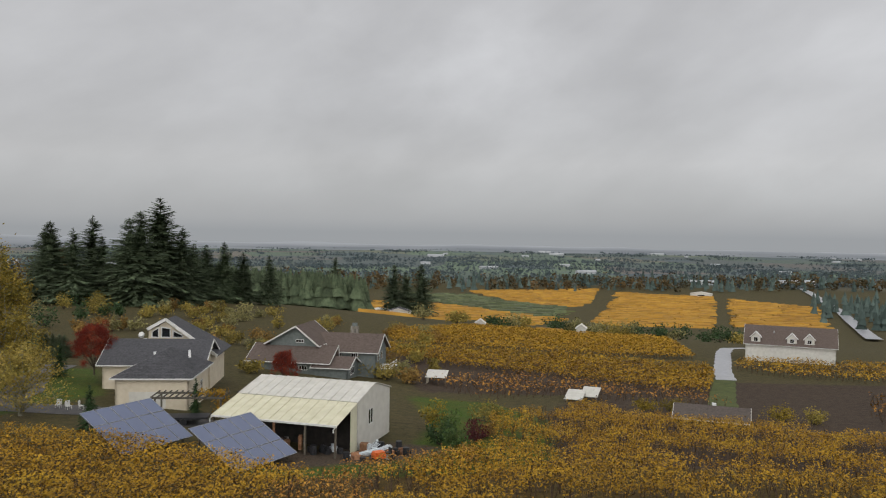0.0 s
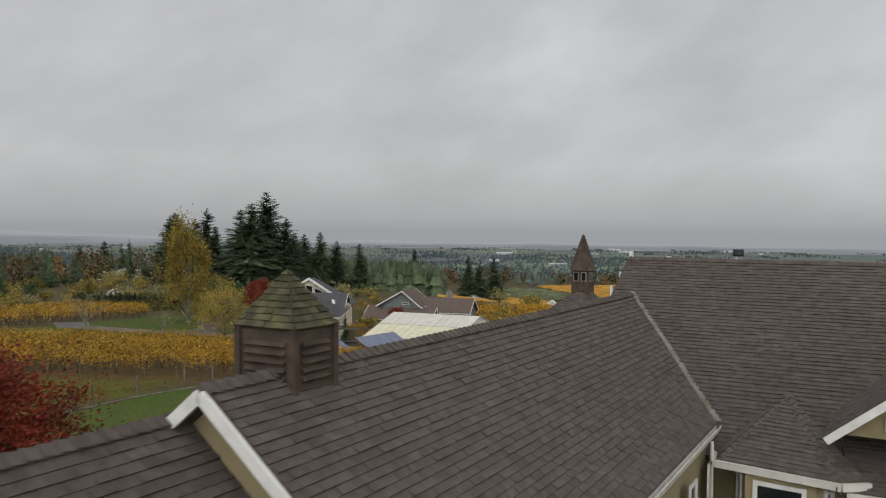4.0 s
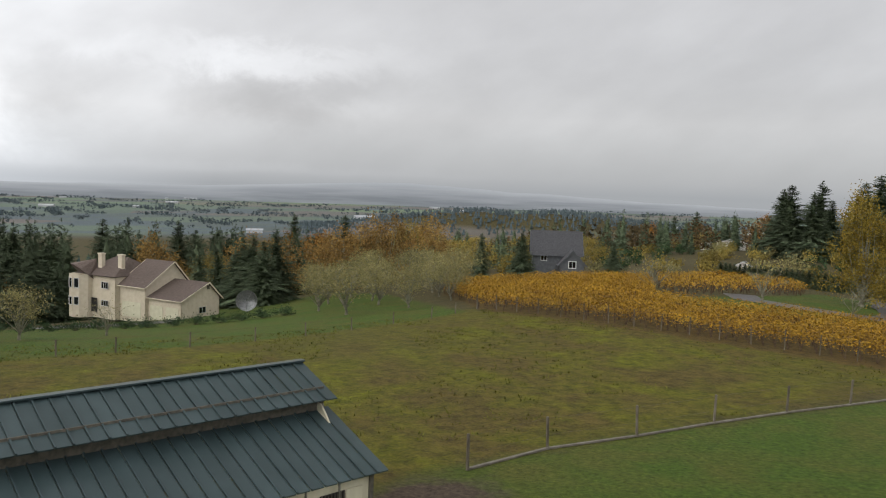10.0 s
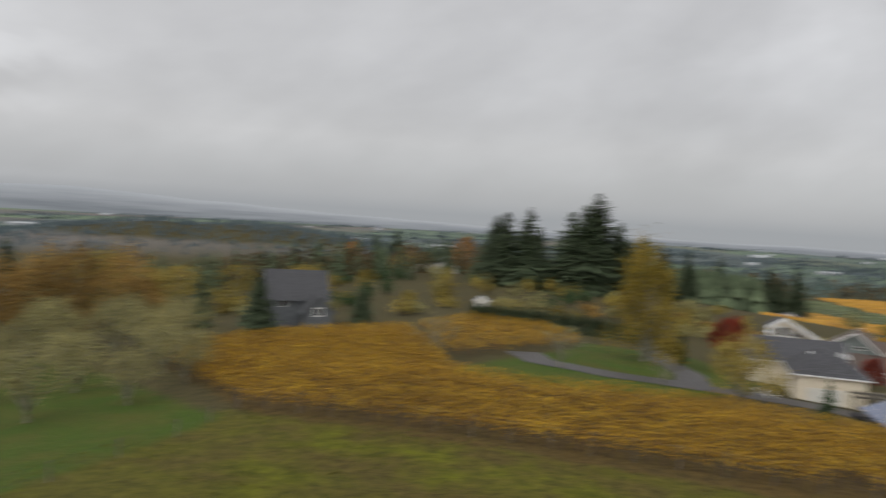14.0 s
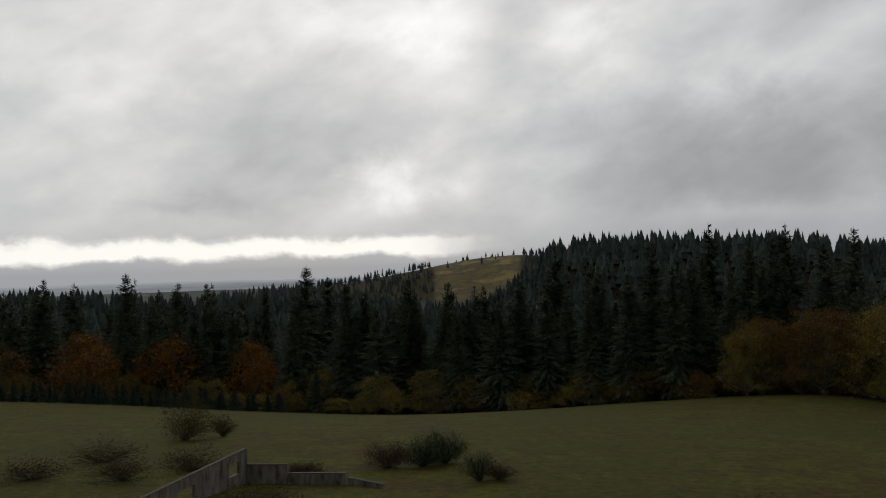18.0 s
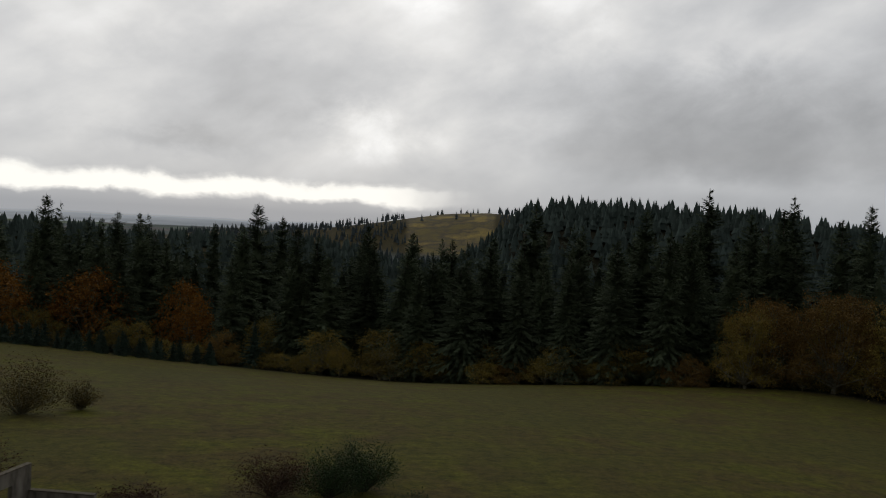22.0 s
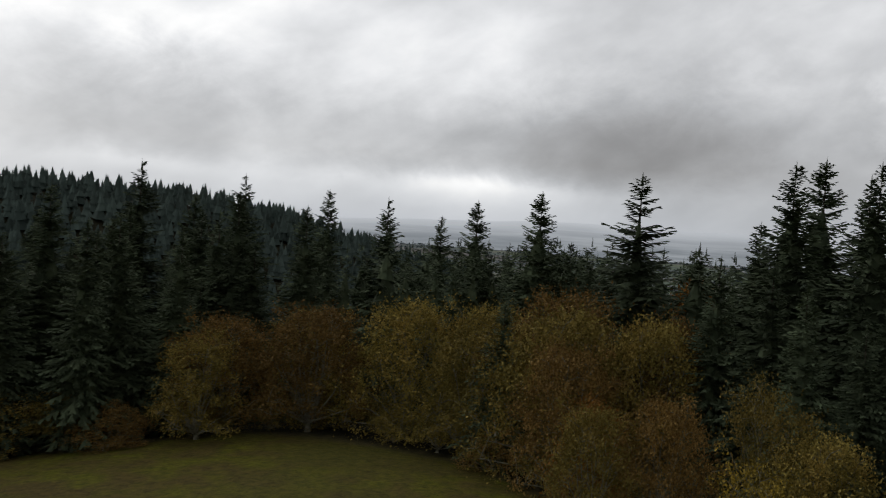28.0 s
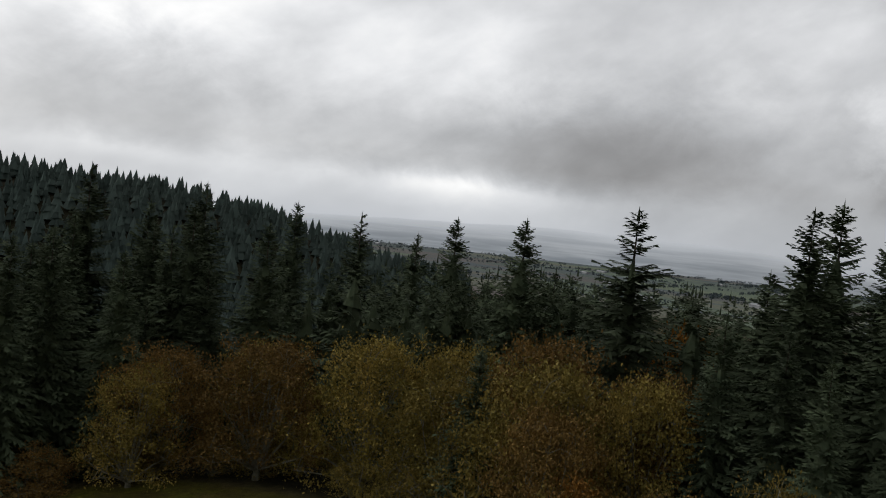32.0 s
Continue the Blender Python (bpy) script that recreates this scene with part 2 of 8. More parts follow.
M_leaf_olive = material("olive_leaves", [(0.12, 0.098, 0.022), (0.205, 0.158, 0.036), (0.28, 0.20, 0.05)], 0.35, 0.75, 0, rand=0.3, island=0.4, spec=0.15)
M_leaf_brown = material("oak_leaves", [(0.12, 0.076, 0.024), (0.19, 0.115, 0.032), (0.24, 0.15, 0.042)], 0.35, 0.75, 0, rand=0.3, island=0.4, spec=0.15)
M_leaf_orange = material("orange_leaves", [(0.17, 0.078, 0.014), (0.27, 0.125, 0.022)], 0.7, 0.75, 0, rand=0.2, island=0.35, spec=0.15)
M_leaf_yellow = material("yellow_leaves", [(0.15, 0.11, 0.015), (0.30, 0.21, 0.025)], 0.7, 0.7, 0, rand=0.2, island=0.4, spec=0.2)
M_leaf_red = material("red_maple_leaves", [(0.058, 0.008, 0.005), (0.14, 0.017, 0.008), (0.25, 0.042, 0.014)], 0.55, 0.65, 0, big=0.35, bigscale=0.9, island=0.3, spec=0.2)
M_leaf_dark = material("burgundy_leaves", [(0.035, 0.006, 0.007), (0.085, 0.013, 0.014)], 3, 0.65, 0, island=0.4)
M_leaf_green = material("shrub_leaves", [(0.03, 0.06, 0.012), (0.09, 0.14, 0.03)], 1.5, 0.6, 0, rand=0.2, island=0.4)
M_leaf_grey = material("lichened_orchard_leaves", [(0.13, 0.118, 0.045), (0.25, 0.22, 0.085)], 1, 0.8, 0, rand=0.2, island=0.4)
M_vine = material("vine_leaves", [(0.185, 0.095, 0.008), (0.30, 0.165, 0.011), (0.38, 0.23, 0.018)], 0.35, 0.65, 0, big=0.3, bigscale=0.06, rand=0.1, island=0.3, spec=0.2)
M_vine_thin = material("fading_vine_leaves", [(0.17, 0.075, 0.02), (0.34, 0.17, 0.025)], 0.35, 0.7, 0, rand=0.15, island=0.4, spec=0.2)
M_cane = material("vine_cane", [(0.05, 0.032, 0.02), (0.12, 0.08, 0.05)], 5, 0.9, 0.3)
M_weed = material("dead_brush", [(0.045, 0.024, 0.016), (0.10, 0.056, 0.032)], 2, 0.9, 0, island=0.4)
M_post = material("weathered_post", [(0.07, 0.058, 0.042), (0.17, 0.145, 0.11)], 6, 0.9, 0.4, stretch=(1, 1, 0.2), rand=0.2)
M_steel = material("galvanised_steel", [(0.25, 0.25, 0.25), (0.42, 0.42, 0.42)], 5, 0.45, 0.05, metal=0.7)
M_black = material("black_metal", [(0.012, 0.012, 0.014), (0.03, 0.03, 0.032)], 8, 0.5, 0.05)
M_net = material("black_netting", [(0.02, 0.02, 0.022), (0.04, 0.04, 0.042)], 20, 0.8, 0)
M_stucco = material("beige_stucco", [(0.235, 0.19, 0.108), (0.275, 0.225, 0.132)], 2.5, 0.9, 0.25, 60, big=0.04, bigscale=0.4)
M_trim = material("white_paint", [(0.50, 0.49, 0.46), (0.62, 0.61, 0.58)], 3, 0.5, 0.08, 30, big=0.06)
M_gutter = material("gutter_paint", [(0.42, 0.40, 0.36), (0.54, 0.52, 0.47)], 3, 0.45, 0.05)
M_cream = material("cream_stucco", [(0.50, 0.43, 0.32), (0.58, 0.51, 0.39)], 1.5, 0.9, 0.15, 40, big=0.06)
M_shingle = material("brown_shingle", [(0.060, 0.049, 0.042), (0.098, 0.080, 0.069)], 5, 0.92, 0.35, 60, big=0.12, bigscale=0.5, island=0.13, rand=0.12)
M_moss_roof = material("mossy_shakes", [(0.04, 0.035, 0.022), (0.09, 0.085, 0.04)], 3, 0.95, 0.5, 30, island=0.35)
M_shingle_grey = material("grey_shingle", [(0.045, 0.045, 0.049), (0.082, 0.08, 0.085)], 4, 0.9, 0.4, 50, big=0.12, bigscale=0.4, island=0.2)
M_shingle_brown = material("tan_brown_shingle", [(0.075, 0.055, 0.045), (0.125, 0.095, 0.08)], 3, 0.9, 0.3, 40, big=0.12, island=0.2)
M_siding_grey = material("grey_green_siding", [(0.10, 0.115, 0.11), (0.15, 0.165, 0.155)], 2, 0.8, 0.2, 30, big=0.08)
M_siding_dark = material("slate_siding", [(0.07, 0.075, 0.08), (0.11, 0.115, 0.12)], 2, 0.8, 0.2, 30)
M_metal_white = material("white_sheet_metal", [(0.46, 0.44, 0.39), (0.55, 0.53, 0.475)], 1.2, 0.45, 0.05, 20, big=0.08, bigscale=0.3)
M_metal_cream = material("cream_sheet_metal", [(0.50, 0.47, 0.33), (0.58, 0.55, 0.41)], 1.2, 0.5, 0.05, 20, big=0.08, bigscale=0.3)
M_metal_green = material("green_sheet_metal", [(0.028, 0.044, 0.045), (0.042, 0.062, 0.064)], 0.8, 0.42, 0.05, 10, big=0.2, bigscale=0.25, rand=0.08, stretch=(1, 1, 0.4))
M_board = material("whitewashed_board", [(0.52, 0.47, 0.34), (0.66, 0.61, 0.47)], 2.5, 0.85, 0.25, 20, big=0.15, stretch=(1, 1, 0.25), rand=0.06)
M_batten = material("dark_batten", [(0.06, 0.055, 0.045), (0.13, 0.115, 0.09)], 6, 0.9, 0.3)
M_concrete = material("weathered_concrete", [(0.07, 0.062, 0.05), (0.20, 0.18, 0.15), (0.27, 0.25, 0.215)], 2.2, 0.92, 0.4, 16, big=0.4, bigscale=0.7, stretch=(1, 1, 0.35))
M_asphalt = material("wet_asphalt", [(0.045, 0.042, 0.042), (0.085, 0.078, 0.074)], 1.5, 0.55, 0.2, 30, big=0.2, bigscale=0.15)
M_wetroad = material("wet_concrete_drive", [(0.24, 0.24, 0.255), (0.36, 0.36, 0.375)], 1, 0.3, 0.1, 20)
M_dirt = material("bare_dirt", [(0.07, 0.045, 0.028), (0.14, 0.095, 0.06)], 1.2, 0.95, 0.6, 9, big=0.25, bigscale=0.2)
# near-black that paints the shade inside openings; also on the gazebo's screens
M_dark_in = material("dark_interior", [(0.015, 0.013, 0.012), (0.035, 0.03, 0.026)], 2, 0.9, 0.1)
M_wood_red = material("split_firewood", [(0.16, 0.07, 0.035), (0.36, 0.20, 0.11)], 4, 0.85, 0.4, 14, rand=0.35)
M_orange_paint = material("orange_paint", [(0.55, 0.10, 0.02), (0.66, 0.15, 0.04)], 4, 0.4, 0.05)
M_blue_tarp = material("pale_tarp", [(0.40, 0.44, 0.47), (0.58, 0.61, 0.62)], 3, 0.5, 0.3, 12)
M_brown_stone = material("brown_clapboard", [(0.035, 0.024, 0.018), (0.08, 0.058, 0.042)], 4, 0.9, 0.3, 25, rand=0.15)
M_door = material("painted_door", [(0.60, 0.57, 0.50), (0.70, 0.67, 0.60)], 3, 0.5, 0.05)
M_tile = material("pale_roof_patch", [(0.55, 0.55, 0.54), (0.68, 0.68, 0.67)], 3, 0.6, 0.1)


def glass_material(name, colour, rough=0.06):
    m = bpy.data.materials.new(name)
    m.use_nodes = True
    b = m.node_tree.nodes["Principled BSDF"]
    b.inputs["Base Color"].default_value = (*colour, 1)
    b.inputs["Roughness"].default_value = rough
    b.inputs["Specular IOR Level"].default_value = 0.6
    no = m.node_tree.nodes.new("ShaderNodeTexNoise")
    no.inputs["Scale"].default_value = 0.8
    bu = m.node_tree.nodes.new("ShaderNodeBump")
    bu.inputs["Strength"].default_value = 0.03
    m.node_tree.links.new(no.outputs[0], bu.inputs["Height"])
    m.node_tree.links.new(bu.outputs[0], b.inputs["Normal"])
    return m


M_glass = glass_material("window_glass", (0.012, 0.014, 0.016))
# cell blue is lightened: part of the sky's reflection sits in the base colour
M_cell = glass_material("solar_cell", (0.11, 0.13, 0.20), 0.22)
M_track = material("grass_track", [(0.045, 0.06, 0.014), (0.085, 0.095, 0.024)], 0.8, 0.95, 0.4, 8, big=0.2)

M_kerb = material("weathered_kerb", [(0.10, 0.085, 0.065), (0.20, 0.18, 0.15)], 2, 0.9, 0.3, 20, big=0.3, bigscale=0.6)
M_leaf_birch = material("birch_leaves", [(0.105, 0.085, 0.015), (0.185, 0.135, 0.02), (0.26, 0.175, 0.025)], 0.7, 0.7, 0, big=0.2, bigscale=0.4, island=0.4, spec=0.2)
M_wire = material("rusted_wire", [(0.05, 0.04, 0.03), (0.09, 0.075, 0.06)], 5, 0.7, 0)
M_slate = material("dark_slate_roof", [(0.04, 0.04, 0.043), (0.07, 0.069, 0.072)], 4, 0.85, 0.3, 40, big=0.15, island=0.2)
M_grass = material("grass_blades", [(0.055, 0.060, 0.010), (0.09, 0.095, 0.014), (0.11, 0.09, 0.022)], 0.3, 0.8, 0, island=0.4, spec=0.15)
M_shake = material("old_brown_shakes", [(0.035, 0.024, 0.018), (0.085, 0.06, 0.045)], 4, 0.95, 0.4, 30, big=0.2, island=0.3)
M_barn_batten = material("pale_batten", [(0.16, 0.145, 0.115), (0.26, 0.24, 0.20)], 4, 0.85, 0.2, 30)
M_leaf_thorn = material("hawthorn_leaves", [(0.045, 0.038, 0.012), (0.095, 0.072, 0.02), (0.13, 0.085, 0.025)], 1.2, 0.75, 0, island=0.45, spec=0.2)

# ---- helpers for meshes ----
ROOFED = {}


def mesh_from(bm, name, mats, smooth=False):
    m = bpy.data.meshes.new(name)
    bm.to_mesh(m)
    bm.free()
    for mt in mats if isinstance(mats, (list, tuple)) else [mats]:
        m.materials.append(mt)
    if smooth:
        for p in m.polygons:
            p.use_smooth = True
    return m


def part(name, bm, mat, parent, label="", smooth=False):
    """One mesh object under a thing or a part."""
    ob = new(name, mesh_from(bm, name, mat, smooth))
    ob.parent = parent
    if label:
        ob["label"] = label
    return ob


def root(name, x, y, z, rz=0, label="", category="", group="", kind=""):
    ob = new(name)
    ob.empty_display_size = 0.3
    ob.matrix_world = pose(x, y, z, 0, 0, rz)
    return tagged(ob, label, category, group, kind)


def thing(name, bm, mat, m, label="", category="", group="", kind="", smooth=False):
    ob = new(name, mesh_from(bm, name, mat, smooth))
    ob.matrix_world = m
    return tagged(ob, label, category, group, kind)


def quad(bm, *pts, mi=0):
    f = bm.faces.new([bm.verts.new(p) for p in pts])
    f.material_index = mi
    return f


def block(bm, x0, y0, z0, x1, y1, z1, mi=0):
    v = [bm.verts.new((x, y, z)) for z in (z0, z1) for x, y in ((x0, y0), (x1, y0), (x1, y1), (x0, y1))]
    for a, b, c, d in ((3, 2, 1, 0), (4, 5, 6, 7), (0, 1, 5, 4), (1, 2, 6, 5), (2, 3, 7, 6), (3, 0, 4, 7)):
        bm.faces.new((v[a], v[b], v[c], v[d])).material_index = mi
    return bm


def blk(*a):
    return block(bmesh.new(), *a)


def slab(bm, pts, t, mi=0):
    """A flat piece with corners pts (counter-clockwise seen from its face) and thickness t behind it."""
    p = [Vector(q) for q in pts]
    n = (p[1] - p[0]).cross(p[2] - p[0]).normalized()
    a = [bm.verts.new(q) for q in p]
    b = [bm.verts.new(q - n * t) for q in p]
    bm.faces.new(a).material_index = mi
    bm.faces.new(b[::-1]).material_index = mi
    for i in range(len(p)):
        j = (i + 1) % len(p)
        bm.faces.new((a[j], a[i], b[i], b[j])).material_index = mi
    return bm


def slb(pts, t):
    return slab(bmesh.new(), pts, t)


def beam(bm, a, b, w, h=None, up=(0, 0, 1)):
    """A bar from a to b with a section w by h."""
    a, b = Vector(a), Vector(b)
    d = (b - a).normalized()
    s = d.cross(Vector(up))
    s = s.normalized() if s.length > 1e-4 else Vector((1, 0, 0))
    u = s.cross(d)
    s, u = s * w / 2, u * (h or w) / 2
    v = [bm.verts.new(p + q) for p in (a, b) for q in (-s - u, s - u, s + u, -s + u)]
    for q in ((3, 2, 1, 0), (4, 5, 6, 7), (0, 1, 5, 4), (1, 2, 6, 5), (2, 3, 7, 6), (3, 0, 4, 7)):
        bm.faces.new([v[i] for i in q])
    return bm


def bar(a, b, w, h=None, up=(0, 0, 1)):
    return beam(bmesh.new(), a, b, w, h, up)


def tube(bm, pts, radii, seg=6, cap=True, mi=0):
    """A round bar through pts with a radius at each."""
    rings = []
    for i, p in enumerate(pts):
        p = Vector(p)
        d = (Vector(pts[min(i + 1, len(pts) - 1)]) - Vector(pts[max(i - 1, 0)])).normalized()
        s = d.cross(Vector((0.3, 0.9, 0.2))).normalized()
        u = s.cross(d)
        rings.append([bm.verts.new(p + radii[i] * (s * math.cos(k * math.tau / seg) + u * math.sin(k * math.tau / seg))) for k in range(seg)])
    for r0, r1 in zip(rings, rings[1:]):
        for k in range(seg):
            bm.faces.new((r0[k], r0[(k + 1) % seg], r1[(k + 1) % seg], r1[k])).material_index = mi
    if cap:
        bm.faces.new(rings[-1]).material_index = mi
        bm.faces.new(rings[0][::-1]).material_index = mi
    return bm


def rod(pts, radii, seg=6):
    return tube(bmesh.new(), pts, radii if isinstance(radii, (list, tuple)) else [radii] * len(pts), seg)


def outline(bm, pts, w, t):
    """A frame of width w round the flat polygon pts, t thick towards its face."""
    p = [Vector(q) for q in pts]
    n = (p[1] - p[0]).cross(p[2] - p[0]).normalized()
    c = sum(p, Vector()) / len(p)
    for i in range(len(p)):
        a, b = p[i], p[(i + 1) % len(p)]
        d = (b - a).normalized()
        inn = n.cross(d)
        slab(bm, [q + n * t for q in (a - d * w * 0.02, b + d * w * 0.02, b + inn * w - d * w, a + inn * w + d * w)], t)
    return bm


def window(parent, pts, glass, frame_mat, w=0.1, t=0.05, bars=0, name="window"):
    """A window in the flat polygon pts: a pane set in a raised frame, with upright bars between."""
    p = [Vector(q) for q in pts]
    n = (p[1] - p[0]).cross(p[2] - p[0]).normalized()
    win = part(name, outline(bmesh.new(), pts, w, t), frame_mat, parent)
    part("pane", slb([q + n * 0.012 for q in p], 0.01), glass, win, "dark reflecting glass pane")
    for i in range(bars):
        f = (i + 1) / (bars + 1)
        part("glazing_bar", bar(p[0].lerp(p[1], f) + n * 0.03, p[3].lerp(p[2], f) + n * 0.03, 0.06, 0.03, n), frame_mat, win)
    return win

# ---- the land: spot heights joined by a smooth surface ----
SPOTS = [(0, -5, -11.95), (10, -12, -11.9), (5, -30, -12.6), (-12, -22, -12.6), (0, 22, -14.2), (0, 45, -16.4), (-8, 72, -19.6), (-34, 92, -18.8),
         (-38, -14, -15.1), (-38, 8, -15.7), (-50, -74, -17.0), (-67, -88, -18.8), (-97, -17, -17.6), (-122, -56, -20.8),
         (-152, -116, -26.2), (-136, -152, -28.3), (-157, -140, -27.2), (-97, -190, -35.0), (-56, -214, -35.5), (-6, -210, -29.0), (-78, 44, -17.2),
         (-113, 74, -20.2), (-135, 46, -25.3), (-106, 27, -21.6), (-60, -150, -26.0), (-15, -150, -22.5), (-160, 296, -24.5), (-87, 250, -23.0), (28, 150, -27.5), (85, 195, -29.8),
         (60, 420, -50), (-120, 480, -47), (80, 760, -72), (-150, 900, -80), (300, 420, -56), (120, 20, -16), (60, -110, -14),
         (-250, 60, -45), (-330, -60, -58), (-300, -200, -66), (-150, -330, -62), (40, -330, -48), (-320, 250, -52), (300, -150, -20)]
SP = np.array(SPOTS, float)


def _tps(r2):
    return 0.5 * r2 * np.log(r2 + 1e-9)


def _land_fit():
    n = len(SP)
    p = SP[:, :2] / 100
    k = _tps(((p[:, None] - p[None]) ** 2).sum(-1)) + 0.002 * np.eye(n)
    q = np.c_[np.ones(n), p]
    a = np.block([[k, q], [q.T, np.zeros((3, 3))]])
    return np.linalg.solve(a, np.r_[SP[:, 2], 0, 0, 0])


LAND = _land_fit()


def _ease(x, a, b):
    t = np.clip((x - a) / (b - a), 0, 1)
    return t * t * (3 - 2 * t)


def bearing(x, y):
    """Degrees to the left of +y."""
    return np.degrees(np.arctan2(-x, y)) % 360


def land(x, y):
    """Height of the ground."""
    x, y = np.broadcast_arrays(np.asarray(x, float), np.asarray(y, float))
    shape = x.shape
    x, y = x.ravel(), y.ravel()
    r = np.hypot(x, y)
    k = np.minimum(1, 900 / np.maximum(r, 1))
    px, py = x * k / 100, y * k / 100
    z = LAND[-3] + LAND[-2] * px + LAND[-1] * py
    for (sx, sy, _), w in zip(SP, LAND):
        z = z + w * _tps((px - sx / 100) ** 2 + (py - sy / 100) ** 2)
    z = np.clip(z, -88, 10)
    az = bearing(x, y)
    out = _ease(r, 330, 1500)
    north = _ease(np.abs((az + 180) % 360 - 180 + 5), 75, 30)
    out = out * (1 - north) + _ease(r, 1250, 2400) * north
    z = z * (1 - out) - 88 * out
    # the wooded ridge in the south-west and the hill with the clearing behind it
    bb, dd = bearing(x + 65, y + 45), np.hypot(x + 65, y + 45)
    for dist, wide, trees, crest in RIDGES:
        cb = [c[0] for c in crest]
        top = -1 + dist * np.tan(np.radians(np.interp(bb, cb, [c[1] for c in crest]))) - trees
        p = np.exp(-((dd - dist) / wide) ** 2) * _ease(bb, cb[0] - 14, cb[0]) * (1 - _ease(bb, cb[-1], cb[-1] + 14))
        z = z * (1 - p) + top * p
    return z.reshape(shape)


# distance of a crest, its breadth, the height of its trees, and its skyline as bearing and angle of rise
RIDGES = [(850, 200, 19, [(112, -3.5), (120, -3), (129, -1.2), (134, 0.25), (137.5, 1.0), (141.5, 1.6), (149, 1.95), (155.5, 1.95), (158.6, 1.5), (160.4, -0.3), (162, -1.6), (164.5, -2.9), (168, -2.9), (171, -2.0), (176, -1.4), (185, -1.6), (194, -0.8), (205, -0.7)]),
          (1500, 150, 7, [(22, -2.6), (26, -1.9), (30, -1.4), (33.5, -1.15), (36, -1.5), (38.5, -1.25), (42, -1.55), (46, -2.1), (50, -2.7)]),
          (1700, 260, 6, [(148, -1), (154, 0.45), (158, 0.75), (161, 0.8), (164, 0.6), (167, 0.15), (170, -0.4), (173, -0.9), (178, -1.3)])]



def ground_z(x, y):
    return float(land(x, y))


def axis_steps(lo, hi, step, far, grow=1.06):
    a, s = [lo], step
    while a[-1] < hi:
        a.append(a[-1] + step)
    b, s = [lo], step
    while b[-1] > -far:
        s *= grow
        b.append(b[-1] - s)
    c, s = [a[-1]], step
    while c[-1] < far:
        s *= grow
        c.append(c[-1] + s)
    return np.array(b[:0:-1] + a + c[1:])


def poly_mask(x, y, pts, soft):
    """1 inside the polygon, easing to 0 over soft metres at its edge."""
    n = len(pts)
    d = np.full(x.shape, 1e9)
    inside = np.zeros(x.shape, bool)
    for i in range(n):
        (ax, ay), (bx, by) = pts[i], pts[(i + 1) % n]
        ex, ey = bx - ax, by - ay
        t = np.clip(((x - ax) * ex + (y - ay) * ey) / (ex * ex + ey * ey), 0, 1)
        d = np.minimum(d, np.hypot(x - ax - t * ex, y - ay - t * ey))
        cross = (ay > y) != (by > y)
        with np.errstate(divide="ignore", invalid="ignore"):
            xi = (bx - ax) * (y - ay) / (by - ay + 1e-12) + ax
        inside ^= cross & (x < xi)
    sd = np.where(inside, d, -d)
    return np.clip(0.5 + sd / soft, 0, 1)

# ---- ground: one sheet to the horizon, with masks for what grows on it ----
gx, gy = axis_steps(-170, 110, 2.0, 4700), axis_steps(-230, 120, 2.0, 4700)
GX, GY = np.meshgrid(gx, gy)
GZ = land(GX, GY)
nx, ny = len(gx), len(gy)
me = bpy.data.meshes.new("ground")
idx = np.arange(nx * ny).reshape(ny, nx)
quads = np.stack([idx[:-1, :-1], idx[:-1, 1:], idx[1:, 1:], idx[1:, :-1]], -1).reshape(-1, 4)
me.from_pydata(np.stack([GX, GY, GZ], -1).reshape(-1, 3).tolist(), [], quads.tolist())
me.polygons.foreach_set("use_smooth", np.ones(len(quads), bool))
PX, PY = GX.ravel(), GY.ravel()
LAWN = [(-40, -3), (-37, 9), (-33, 19), (-30, 30), (-26, 42), (30, 42), (40, -40), (-30, -50), (-45, -30)]
LAWN2 = [(-69, 68), (-62, 98), (-62, 110), (-46, 112), (-37, 92), (-40, 80), (-44, 72), (-58, 66)]
LAWN3 = [(-20, 63.5), (-8, 62), (4, 66), (11, 74), (14, 100), (8, 114), (-4, 114), (0, 92), (-2, 80), (-12, 66.5)]
LAWN4 = [(-150, -20), (-80, -8), (-77, 40), (-110, 60), (-150, 80)]
MEADOW = [(-90, -14), (-112, -30), (-127, -58), (-158, -118), (-150, -150), (-98, -185), (-55, -215), (0, -212), (40, -150), (20, -60), (-30, -50), (-40, -3), (-28, 42), (-78, 43)]
SOIL = [(10, 92), (22, 128), (40, 160), (190, 140), (150, 70), (60, 66), (4, 70)]
SOIL2 = [(-8, 150), (-2, 120), (40, 140), (48, 160), (46, 190), (-20, 172)]
VINEG = [(-76, 42), (-14, 40), (60, 42), (75, 66), (4, 72), (-18, 60), (-38, 69), (-58, 63), (-70, 70), (-88, 99), (-99, 84), (-107, 70), (-99, 60)]
DIRT = [(-39, -13), (-34.5, -10), (-35.5, -6), (-37, -2), (-40, -5)]
DIRT2 = [(-56, -22), (-46, -24), (-47, -19), (-54, -17)]
DIRTYARD = [(-28, 66), (-12, 64), (-2, 72), (2, 78), (-4, 80), (-14, 72)]
WOODS = [(-94, -4), (-112, -30), (-128, -58), (-160, -118), (-152, -152), (-98, -190), (-55, -220), (60, -215), (200, -500), (-300, -900), (-900, -700), (-420, -20), (-150, -8)]
